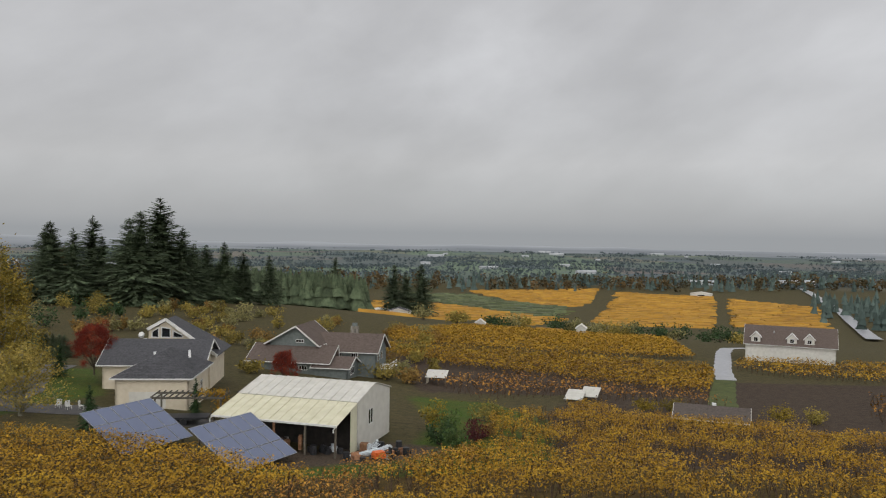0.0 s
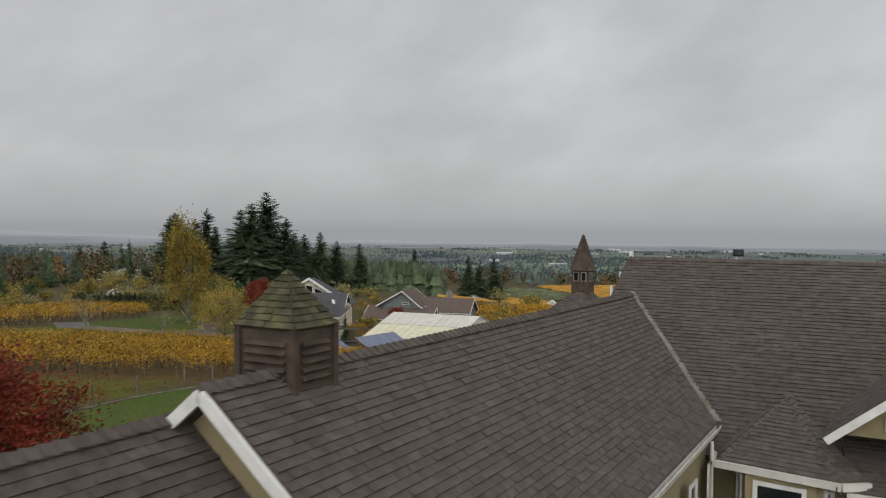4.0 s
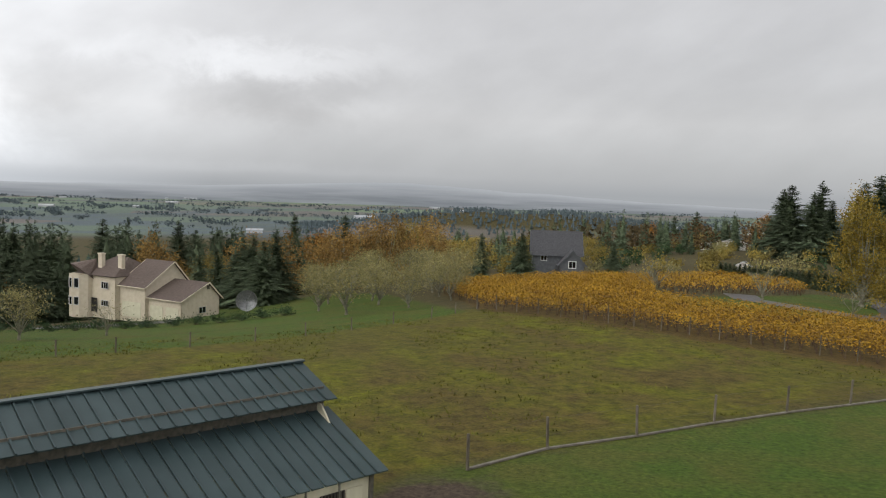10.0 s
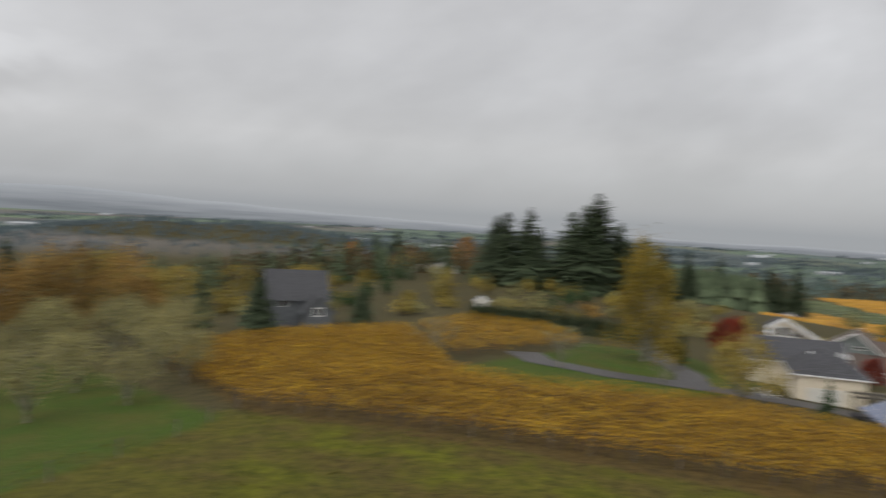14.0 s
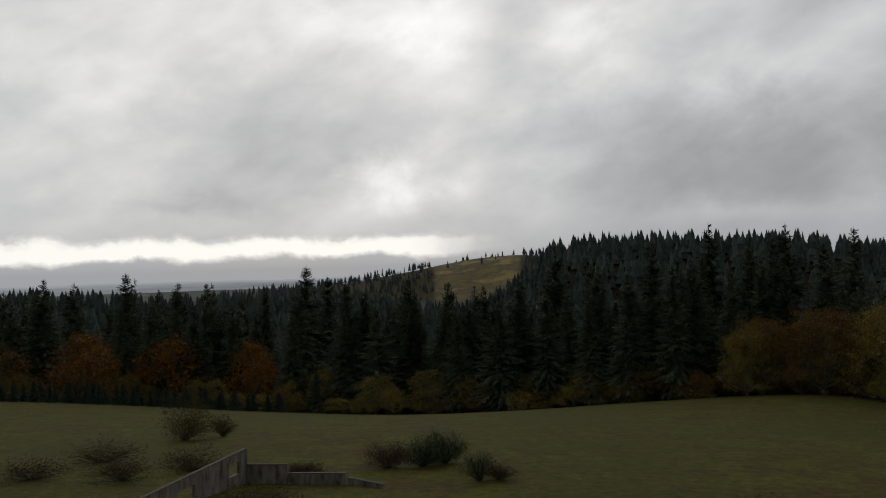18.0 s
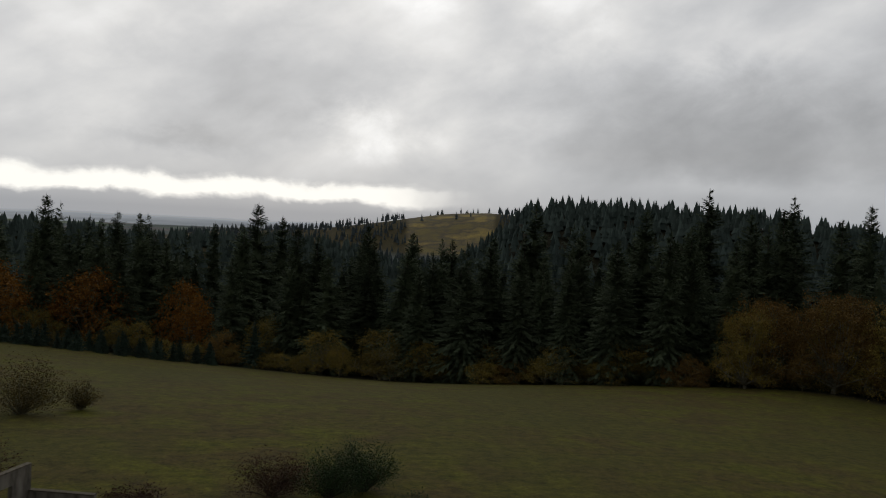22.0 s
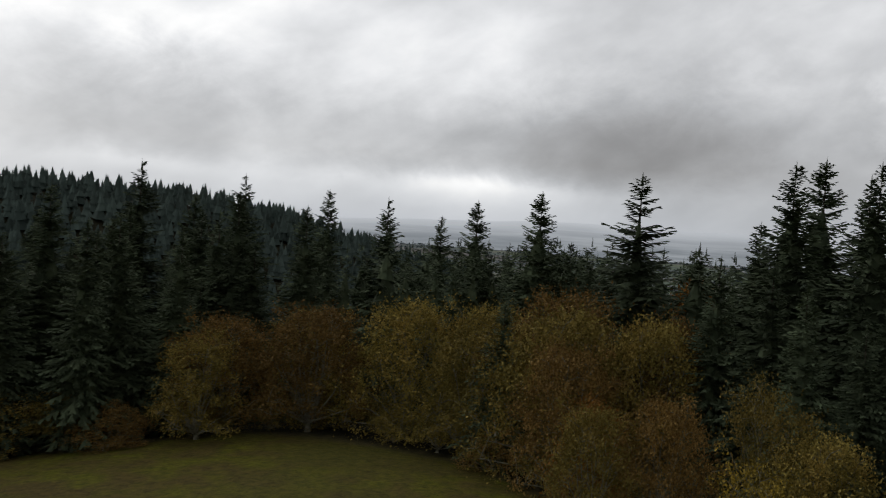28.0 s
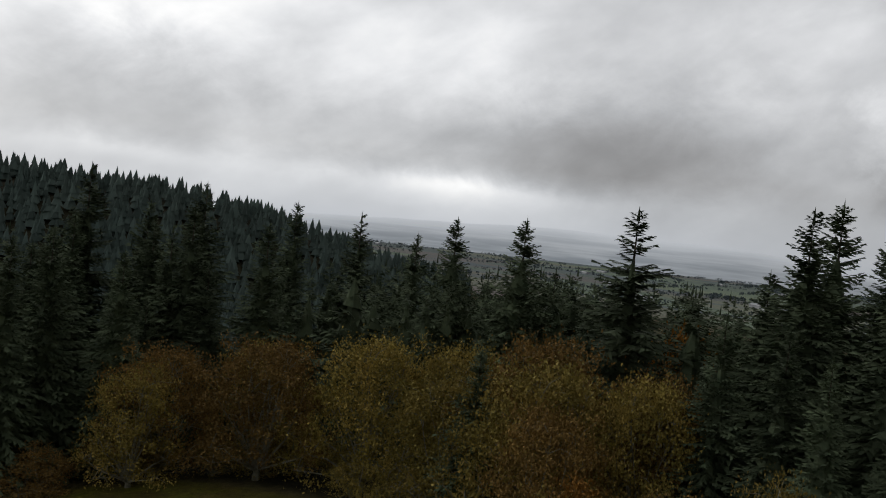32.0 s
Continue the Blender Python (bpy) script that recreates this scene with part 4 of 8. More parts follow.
hwall("wall_south", [(3.5, -3.3, G0), (MU1 - 0.35, -3.3, G0), (MU1 - 0.35, -3.3, MEZ + 0.45), (3.5, -3.3, MEZ + 0.45)])
for s in (FE, BE):
    fascia((MU0 - 0.02, s, MEZ - 0.08), (MU0 - 0.02, MV, MZ - 0.08), 0.13, 0.06, M_shake, "bargeboard")
# the tall gable with three windows in a fan
GU, GZ_, GV = 9.85, -5.1, -5.3
GW = 3.6
GE = GZ_ - GW * PITCH
hwall("gable_wall", [(GU - GW + 0.4, GV + 0.4, GE), (GU + GW - 0.4, GV + 0.4, GE), (GU, GV + 0.4, GZ_ - 0.18)], 0.25)
hroof([(GU - GW, GV, GE), (GU, GV, GZ_), (GU, 1.9, GZ_), (GU - GW, -2.8, GE)])
hroof([(GU, GV, GZ_), (GU + GW, GV, GE), (GU + GW, -2.8, GE), (GU, 1.9, GZ_)])
shingles(house, hp(GU - GW, -2.6, GE), hp(GU - GW, GV + 0.04, GE), hp(GU, GV + 0.04, GZ_), hp(GU, 1.8, GZ_), M_shingle, 0.36, 0.16, seed=8)
ridge_caps((GU, GV, GZ_), (GU, 1.8, GZ_))
for s in (-1, 1):
    fascia((GU, GV - 0.03, GZ_ - 0.1), (GU + s * GW, GV - 0.03, GE - 0.1), 0.17, 0.06, None, "bargeboard")
yw = GV + 0.39
for u0, u1, top0, top1 in ((-2.45, -1.3, -7.5, -6.58), (-1.15, 1.15, -6.46, -6.46), (1.3, 2.45, -6.58, -7.5)):
    pts = [hp(GU + u0, yw, -7.78), hp(GU + u1, yw, -7.78), hp(GU + u1, yw, top1), hp(GU + u0, yw, top0)]
    if u0 == -1.15:
        pts.insert(3, hp(GU, yw, -5.58))
    window(house, pts, M_glass, M_trim, 0.09, 0.06)
# low roof over bay and porch
PE = -9.05
BAY = [(3.95, -4.0), (4.45, -5.55), (6.25, -5.75), (6.75, -5.15)]
apex = (5.25, -3.0, -7.55)
eave = [(3.62, -3.7, -8.98), (3.85, -5.1, -8.98), (6.6, -5.62, -8.98), (7.15, -5.2, -8.98)]
for p, q in zip(eave, eave[1:]):
    hroof([p, q, apex], None, "bay_roof")
    fascia(p, q, 0.16, 0.1, M_gutter, "bay_gutter")
    shingles(house, hp(*p), hp(*q), hp(*apex), hp(*apex), M_shingle, 0.33, 0.15, seed=9)
for p, q in zip(BAY, BAY[1:]):
    a, b = Vector((*p, 0)).lerp(Vector((5.2, -3.3, 0)), 0.16), Vector((*q, 0)).lerp(Vector((5.2, -3.3, 0)), 0.16)
    part("bay_wall", slb([hp(a.x, a.y, G0), hp(b.x, b.y, G0), hp(b.x, b.y, -8.95), hp(a.x, a.y, -8.95)], 0.18), M_stucco, house)
    f0, f1 = (0.12, 0.88) if p == BAY[1] else (0.3, 0.75)
    c, d = a.lerp(b, f0), a.lerp(b, f1)
    nrm = Vector((-(b - a).y, (b - a).x, 0)).normalized() * -0.01
    window(house, [hp(c.x + nrm.x, c.y + nrm.y, -10.9), hp(d.x + nrm.x, d.y + nrm.y, -10.9), hp(d.x + nrm.x, d.y + nrm.y, -9.2), hp(c.x + nrm.x, c.y + nrm.y, -9.2)], M_glass, M_trim, 0.1, 0.05)
for p in eave[1:3]:
    ridge_caps(p, apex, 0.2, None, 0.12)
# porch: roof, posts, floor, door with side lights
hroof([(6.75, -5.45, -9.1), (12.6, -5.45, -9.1), (12.6, -3.0, -8.1), (6.4, -3.0, -8.1)], None, "porch_roof")
shingles(house, hp(6.75, -5.45, -9.1), hp(12.6, -5.45, -9.1), hp(12.6, -3.0, -8.1), hp(6.4, -3.0, -8.1), M_shingle, 0.33, 0.15, seed=10)
fascia((6.7, -5.47, -9.2), (12.6, -5.47, -9.2), 0.18, 0.1, M_gutter, "porch_gutter")
part("porch_floor", blk(6.9, -5.6, 0.0, 12.4, -3.4, 0.33), M_concrete, house)
part("porch_step", blk(7.4, -6.1, 0.0, 9.8, -5.6, 0.17), M_concrete, house)
for u in (7.33, 9.62, 12.0):
    post = part("porch_post", blk(u - 0.09, -5.36, 0.33, u + 0.09, -5.18, 2.82), M_trim, house)
    part("post_base", blk(u - 0.13, -5.40, 0.33, u + 0.13, -5.14, 0.5), M_trim, post)
dv = -3.52
part("door_panel", slb([hp(7.45, dv, -11.6), hp(9.6, dv, -11.6), hp(9.6, dv, -9.5), hp(7.45, dv, -9.5)], 0.06), M_trim, house, "white surround of the front door")
door = part("front_door", slb([hp(8.0, dv - 0.05, -11.58), hp(8.98, dv - 0.05, -11.58), hp(8.98, dv - 0.05, -9.55), hp(8.0, dv - 0.05, -9.55)], 0.05), M_door, house, "pale front door with a dark upper pane")
window(door, [hp(8.17, dv - 0.06, -10.5), hp(8.81, dv - 0.06, -10.5), hp(8.81, dv - 0.06, -9.66), hp(8.17, dv - 0.06, -9.66)], M_glass, M_door, 0.05, 0.03, 0, "door_window")
part("door_handle", rod([hp(8.9, dv - 0.12, -10.72), hp(8.9, dv - 0.12, -10.45)], 0.025, 6), M_black, door)
part("doormat", blk(8.05, -4.7, 0.34, 8.9, -4.2, 0.36), M_net, house)
for u in (7.56, 9.12):
    window(house, [hp(u, dv - 0.02, -11.0), hp(u + 0.32, dv - 0.02, -11.0), hp(u + 0.32, dv - 0.02, -9.6), hp(u, dv - 0.02, -9.6)], M_glass, M_trim, 0.06, 0.04, 0, "side_light")
# east wall of the wing: windows, garage doors, downpipe, lamp
for v0, v1, z0, z1 in ((-5.2, -4.7, -10.6, -9.0), (-7.2, -6.5, -10.6, -9.0)):
    window(house, [hp(3.71, v0, z0), hp(3.71, v1, z0), hp(3.71, v1, z1), hp(3.71, v0, z1)], M_glass, M_trim, 0.08, 0.05)
for v0 in (-16.6, -13.4):
    gd = part("garage_door", blk(3.66, v0, 0.0, 3.74, v0 + 2.6, 2.2), M_trim, house, "white panelled garage door")
    for i in range(4):
        for k in range(4):
            part("door_panel_field", blk(3.735, v0 + 0.12 + k * 0.62, 0.1 + i * 0.53, 3.755, v0 + 0.62 + k * 0.62, 0.53 + i * 0.53), M_door, gd)
part("downpipe", rod([hp(3.78, -5.0, -8.5), hp(3.78, -5.0, -11.9)], 0.045, 6), M_gutter, house)
lamp = part("wall_lamp", rod([hp(3.85, -10.1, -10.2), hp(3.85, -10.1, -9.95), hp(3.85, -10.1, -9.9)], [0.07, 0.09, 0.02], 6), M_trim, house)
# brown cupola with a mossy cap, astride the wing's ridge
cu, cv = -0.15, -15.9
cup = part("cupola", blk(cu - 0.5, cv - 0.45, 5.6, cu + 0.5, cv + 0.45, 7.1), M_brown_stone, house, "brown louvred cupola with a mossy cap")
for s in (-1, 1):
    for i in range(5):
        part("louvre", bar((cu - 0.36, cv + s * 0.475, 6.35 + i * 0.12), (cu + 0.36, cv + s * 0.475, 6.35 + i * 0.12), 0.08, 0.03, (0, s, 1)), M_brown_stone, cup)
        part("louvre", bar((cu + s * 0.525, cv - 0.3, 6.35 + i * 0.12), (cu + s * 0.525, cv + 0.3, 6.35 + i * 0.12), 0.08, 0.03, (s, 0, 1)), M_brown_stone, cup)
for x, y in ((-0.5, -0.45), (0.5, -0.45), (0.5, 0.45), (-0.5, 0.45)):
    part("corner_board", bar((cu + x, cv + y, 5.5), (cu + x, cv + y, 7.1), 0.1), M_brown_stone, cup)
tip = (cu, cv, 7.85)
ev = [(cu - 0.55, cv - 0.5, 7.05), (cu + 0.55, cv - 0.5, 7.05), (cu + 0.55, cv + 0.5, 7.05), (cu - 0.55, cv + 0.5, 7.05)]
for i in range(4):
    part("cap_slope", slb([ev[i], ev[(i + 1) % 4], tip], 0.05), M_moss_roof, cup)
    shingles(cup, ev[i], ev[(i + 1) % 4], tip, tip, M_moss_roof, 0.16, 0.12, 0.03, name="cap_shake_layer", seed=20 + i)
# turret: eight-sided roof, lantern and spire
TU, TV = -4.85, 10.3
part("turret_wall", rod([hp(TU, TV, G0), hp(TU, TV, -9.9)], 4.6, 8), M_stucco, house)
ring = [(TU + 5.2 * math.cos(radians(22.5 + 45 * i)), TV + 5.2 * math.sin(radians(22.5 + 45 * i)), -9.8) for i in range(8)]
for i in range(8):
    p, q = ring[i], ring[(i + 1) % 8]
    hroof([p, q, (TU, TV, -5.95)], None, "turret_roof")
    fascia(p, q, 0.12, 0.08, None, "turret_fascia")
    shingles(house, hp(*p), hp(*q), hp(TU, TV, -5.92), hp(TU, TV, -5.92), M_shingle, 0.33, 0.17, seed=30 + i)
lz = -HZ - 6.45
lan = part("lantern", blk(TU - 0.4, TV - 0.4, lz, TU + 0.4, TV + 0.4, lz + 1.25), M_brown_stone, house, "brown timber lantern with small paired windows")
for ax_, ay_ in ((0, -1), (1, 0), (0, 1), (-1, 0)):
    px, py = -ay_, ax_
    for s in (-0.18, 0.18):
        c = Vector((TU + ax_ * 0.41 + px * s, TV + ay_ * 0.41 + py * s, 0))
        h = Vector((px * 0.13, py * 0.13, 0))
        window(lan, [c - h + Vector((0, 0, lz + 0.72)), c + h + Vector((0, 0, lz + 0.72)), c + h + Vector((0, 0, lz + 1.15)), c - h + Vector((0, 0, lz + 1.15))], M_glass, M_barn_batten, 0.035, 0.03, 0, "lantern_window")
sp = part("spire", rod([(TU, TV, lz + 1.22), (TU, TV, lz + 1.3), (TU, TV, lz + 1.85), (TU, TV, lz + 2.85)], [0.62, 0.54, 0.30, 0.02], 8), M_shake, house, "pointed spire of old shakes")
for k in range(10):
    r0 = 0.54 * (1 - k / 10.2) + 0.03
    z = lz + 1.28 + k * 0.15
    turn8 = 34
    rg = [(TU + r0 * math.cos(radians(turn8 + 90 * i)) * 1.08, TV + r0 * math.sin(radians(turn8 + 90 * i)) * 1.08, z) for i in range(4)]
    r1 = r0 * 0.84
    rh = [(TU + r1 * math.cos(radians(turn8 + 90 * i)) * 1.08, TV + r1 * math.sin(radians(turn8 + 90 * i)) * 1.08, z + 0.16) for i in range(4)]
    for i in range(4):
        part("spire_course", slb([rg[i], rg[(i + 1) % 4], rh[(i + 1) % 4], rh[i]], 0.02), M_shake, sp)
# flue, aerial boxes
fl = part("flue", rod([(2.6, 5.7, 5.0), (2.6, 5.7, 7.68)], 0.13, 12), M_steel, house, "galvanised flue with a black cap")
part("flue_cap", rod([(2.6, 5.7, 7.63), (2.6, 5.7, 7.68), (2.6, 5.7, 7.88)], [0.17, 0.2, 0.19], 12), M_black, fl)
for u, v, z0, z1, w in ((-0.85, 4.1, 6.9, 7.75, 0.13), (-0.9, 3.1, 6.45, 7.05, 0.14), (-1.0, 2.3, 6.1, 6.6, 0.1)):
    a = part("aerial", blk(u - w / 2, v - 0.08, z0, u + w / 2, v + 0.08, z1), M_trim, house, "white flat panel aerial")
    part("aerial_bracket", bar((u, v, (z0 + z1) / 2), (u + 0.7, v, (z0 + z1) / 2 - 0.1), 0.04), M_steel, a)

# ---- trees: a few of each kind are grown once, and stand many times at other sizes and turns ----
def to_mesh(name, verts, faces, mat):
    m = bpy.data.meshes.new(name)
    m.from_pydata(verts, [], faces)
    m.materials.append(mat)
    return m


def fir_crown(seed, h=30.0, r=5.0, boughs=780, bare=0.05, thin=0.0, core=0.36, coarse=1.0):
    """Boughs at all heights, each a spine with hanging sprays on both sides, round a dense inner cone."""
    rnd = random.Random(seed)
    vs, fs = [], []
    z0, span = h * bare, h * (1 - bare)
    lop = [[rnd.uniform(0.72, 1.18) for _ in range(9)] for _ in range(14)]

    def girth(f):
        return r * (1 - f) ** 0.86 * min(1.0, 0.66 + f * 3.0) + 0.25

    k = 0
    while k < boughs:
        f = rnd.random()
        if rnd.random() > 0.3 + 0.7 * (1 - f):
            continue
        k += 1
        if f > 0.985 or rnd.random() < thin * (1.2 - f):
            continue
        a = rnd.uniform(0, math.tau)
        ln = girth(f) * rnd.uniform(0.7, 1.12) * lop[int(f * 13.9)][int(a / math.tau * 8.99)]
        ca, sa = math.cos(a), math.sin(a)
        zb = z0 + span * f
        rise, fall, lift = rnd.uniform(0.05, 0.2) + 0.5 * f * f, rnd.uniform(0.45, 0.8) * (1 - 0.6 * f), 0.22
        line = lambda q: zb + ln * (rise * q - fall * q * q + lift * q ** 3)
        n = 6 if ln > 3 else 4 if ln > 1.4 else 3
        for j in range(1, n + 1):
            q, p = j / n, (j - 1.15) / n
            w = coarse * (0.125 * ln + 0.30) * (1.2 - 0.75 * q) * rnd.uniform(0.65, 1.35)
            for side in (-1, 1):
                i = len(vs)
                tipx, tipy, tipz = ln * q + 0.45 * w, side * w, line(q) - w * rnd.uniform(0.15, 0.75)
                for x, y, zz in ((ln * p, 0.0, line(p) + 0.05), (ln * q, -side * 0.07, line(q)), (tipx, tipy, tipz)):
                    vs.append((x * ca - y * sa, x * sa + y * ca, zz))
                fs.append((i, i + 1, i + 2))
        i = len(vs)
        for x, y, zz in ((ln * 0.82, -0.13, line(0.82)), (ln * 0.82, 0.13, line(0.82) - 0.12), (ln * 1.08, 0.0, line(1.06))):
            vs.append((x * ca - y * sa, x * sa + y * ca, zz))
        fs.append((i, i + 1, i + 2))
    # the dense inside of the crown, in ragged skirts
    steps = 13 if core else 0
    for t in range(steps):
        f = 0.78 * t / steps
        i = len(vs)
        rr = girth(f) * core
        for q in range(7):
            a = q * math.tau / 7 + t
            b = rr * rnd.uniform(0.75, 1.2)
            vs.append((b * math.cos(a), b * math.sin(a), z0 + span * f - rnd.uniform(0.0, 0.06) * h))
        vs.append((0, 0, z0 + span * min(0.9, f + 0.14)))
        fs += [(i + q, i + (q + 1) % 7, i + 7) for q in range(7)]
    for q in range(5):
        i = len(vs)
        a = q * 1.26
        vs += [(0.13 * math.cos(a), 0.13 * math.sin(a), h - 1.3), (0.13 * math.cos(a + 1.8), 0.13 * math.sin(a + 1.8), h - 1.3), (0, 0, h + 0.2)]
        fs.append((i, i + 1, i + 2))
    return vs, fs


def fir(seed, h=30.0, r=5.0, mat=None, **kw):
    t = root("fir_tree", 0, 0, 0)
    part("trunk", rod([(0, 0, -1.0), (0, 0, h * 0.4), (0.05, 0, h * 0.96)], [h * 0.014, h * 0.009, 0.03], 7), M_bark, t)
    c = new("crown", to_mesh("crown", *fir_crown(seed, h, r, **kw), mat or M_fir))
    c.parent = t
    return t


def limbs_of(rnd, h, r, fork, n, bend=0.25, low=0.35):
    """A trunk that divides into limbs and twigs: lines of (points, radii), and where the twigs end."""
    lines, ends = [], []
    base = [Vector((0, 0, -0.5)), Vector((rnd.uniform(-.1, .1), rnd.uniform(-.1, .1), h * fork * 0.6)), Vector((rnd.uniform(-.2, .2), rnd.uniform(-.2, .2), h * fork))]
    r0 = 0.022 * h + 0.03
    lines.append((base, [r0 * 1.25, r0, r0 * 0.8]))
    for k in range(n):
        a = k * math.tau / n + rnd.uniform(-0.5, 0.5)
        up = rnd.uniform(0.25 if low > 0.2 else 0.02, 1.0)
        tip = Vector((math.cos(a) * r * (1.05 - 0.75 * up), math.sin(a) * r * (1.05 - 0.75 * up), h * (fork + (0.97 - fork) * (low + (0.97 - low) * up))))
        st = base[1].lerp(base[2], rnd.uniform(0.3, 1.0))
        mid = st.lerp(tip, 0.5) + Vector((rnd.uniform(-1, 1), rnd.uniform(-1, 1), rnd.uniform(0, 1))) * r * bend * 0.5
        lines.append(([st, mid, tip], [r0 * 0.46, r0 * 0.22, 0.02]))
        for q in range(4):
            s = rnd.uniform(0.35, 0.95)
            p = mid.lerp(tip, s) if s > 0.5 else st.lerp(mid, s * 2)
            e = p + Vector((rnd.uniform(-1, 1), rnd.uniform(-1, 1), rnd.uniform(-0.2, 0.9))) * r * 0.38
            lines.append(([p, p.lerp(e, 0.5) + Vector((0, 0, 0.06 * r)), e], [r0 * 0.16, r0 * 0.10, 0.014]))
            ends.append(e)
        ends.append(tip)
    return lines, ends


def leaf_cloud(rnd, centres, spread, count, size, flat=0.75):
    vs, fs = [], []
    for _ in range(count):
        c = rnd.choice(centres)
        d = Vector((rnd.gauss(0, 1), rnd.gauss(0, 1), rnd.gauss(0, 1) * flat))
        p = c + d * spread * rnd.uniform(0.3, 0.8)
        if p.z < 0.25:
            continue
        n = Vector((rnd.uniform(-1, 1), rnd.uniform(-1, 1), rnd.uniform(-0.3, 1))).normalized()
        s = n.cross(Vector((rnd.uniform(-1, 1), rnd.uniform(-1, 1), rnd.uniform(-1, 1)))).normalized()
        u = n.cross(s)
        k = size * rnd.uniform(0.6, 1.35)
        i = len(vs)
        vs += [tuple(p - s * k), tuple(p - u * k * 0.6 + n * k * 0.15), tuple(p + s * k), tuple(p + u * k * 0.6 + n * k * 0.15)]
        fs.append((i, i + 1, i + 2, i + 3))
    return vs, fs


def broadleaf(seed, h, r, mat, leaves=1500, size=0.3, fork=0.22, n=8, bark=None, name="tree", spread=0.30, flat=0.75, low=0.35, dome=0):
    rnd = random.Random(seed)
    t = root(name, 0, 0, 0)
    lines, ends = limbs_of(rnd, h, r, fork, n, 0.25, low)
    bm = bmesh.new()
    for k, (p, q) in enumerate(lines):
        tube(bm, p, q, 6 if k == 0 else 4, k == 0)
    part("trunk", bm, bark or M_moss, t, "branching trunk with bare twigs")
    for _ in range(dome):
        a, u = rnd.uniform(0, math.tau), rnd.random() ** 0.8
        q = r * rnd.uniform(0.72, 0.95) * math.sqrt(1 - u * u)
        ends.append(Vector((q * math.cos(a), q * math.sin(a), h * (0.34 + 0.56 * u))))
    if leaves:
        c = new("crown", to_mesh("crown", *leaf_cloud(rnd, ends, r * spread, leaves, size, flat), mat))
        c.parent = t
    return t


def stand(proto, x, y, s=1.0, turn=0.0, wide=1.0, label="", category="tree", group="", sink=0.0, z=None):
    """A copy of a tree on the ground at x, y, at s times its size."""
    m = pose(x, y, (ground_z(x, y) if z is None else z) - sink, 0, 0, turn) @ Matrix.Diagonal((s * wide, s * wide, s, 1))
    ob = copy_thing(proto, m)
    return tagged(ob, label, category, group)


def put_away(*protos):
    for p in protos:
        for o in (*p.children_recursive, p):
            bpy.data.objects.remove(o)


FIRS = [fir(11, 30, 7.4, bare=0.03), fir(12, 30, 6.6, thin=0.08), fir(13, 30, 8.2, bare=0.03, boughs=860), fir(14, 30, 7.0, bare=0.03), fir(15, 30, 6.2, thin=0.25, bare=0.08, core=0.26)]
LONE = fir(16, 30, 7.4, thin=0.35, bare=0.1, boughs=420, core=0.16, coarse=1.15)
SMALLFIR = [fir(17, 8, 2.5, M_fir2, bare=0.02, boughs=260, coarse=0.8), fir(18, 8, 2.1, M_hedge, bare=0.02, boughs=280, coarse=0.8)]
CLIP_OAK = [broadleaf(21, 12, 6.2, M_leaf_olive, 5600, 0.18, 0.06, 18, low=0.02, spread=0.22, dome=30), broadleaf(22, 12, 5.8, M_leaf_brown, 5600, 0.18, 0.07, 17, low=0.04, spread=0.22, dome=30), broadleaf(23, 12, 5.4, M_leaf_olive, 4200, 0.17, 0.06, 18, low=0.02, spread=0.21, dome=20),
            broadleaf(24, 12, 5.6, M_leaf_yellow, 3200, 0.15, 0.06, 17, low=0.03, spread=0.21), broadleaf(25, 12, 6.0, M_leaf_orange, 6000, 0.19, 0.08, 17, low=0.08, spread=0.22, dome=40), broadleaf(26, 12, 5.4, M_leaf_grey, 2200, 0.14, 0.05, 20, low=0.02, spread=0.2)]
# finer-leaved oaks for the edge of the wood that the flight comes close to
FINE_OAK = [broadleaf(61, 12, 6.2, M_leaf_olive, 17000, 0.115, 0.06, 26, low=0.0, spread=0.17, dome=70), broadleaf(62, 12, 5.8, M_leaf_brown, 17000, 0.115, 0.07, 24, low=0.02, spread=0.17, dome=70), broadleaf(63, 12, 5.5, M_leaf_olive, 12000, 0.11, 0.05, 28, low=0.0, spread=0.16, dome=50)]
rt = random.Random(77)
FIRLAB = ["tall dark green fir at the edge of the woods", "dark fir with ragged boughs among other firs", "slender fir rising over the brown oaks"]


def firs(rows, label="", group="firs of the wood", wide=1.0):
    for k, (x, y, h) in enumerate(rows):
        stand(FIRS[(k * 7 + int(abs(x))) % 5], x, y, h / 30, rt.uniform(0, 360), wide * rt.uniform(0.88, 1.15), label or FIRLAB[k % 3], "fir tree", group)


def top_to_h(x, y, top):
    return top - ground_z(x, y)


firs([(x, y, top_to_h(x, y, top)) for x, y, top in ((-193, -175, 5.6), (-207, -172, 5.1), (-231, -166, 6.5), (-171, -89, 9.3), (-182, -88, 11), (-70, -276, 0.4),
     (-106, -231, -5.5), (-165, -193, 8.1), (-183, -187, 7.3), (-213, -163, 2.3), (-185, -126, 6.3), (-175, -93, 3.0), (-180, -83, 9), (-176, -77, 6), (-204, -130, -1))])
stand(LONE, -177, -108, top_to_h(-177, -108, 8.4) / 30, 40, 1.35, "lone open-crowned fir with drooping uneven boughs", "fir tree")
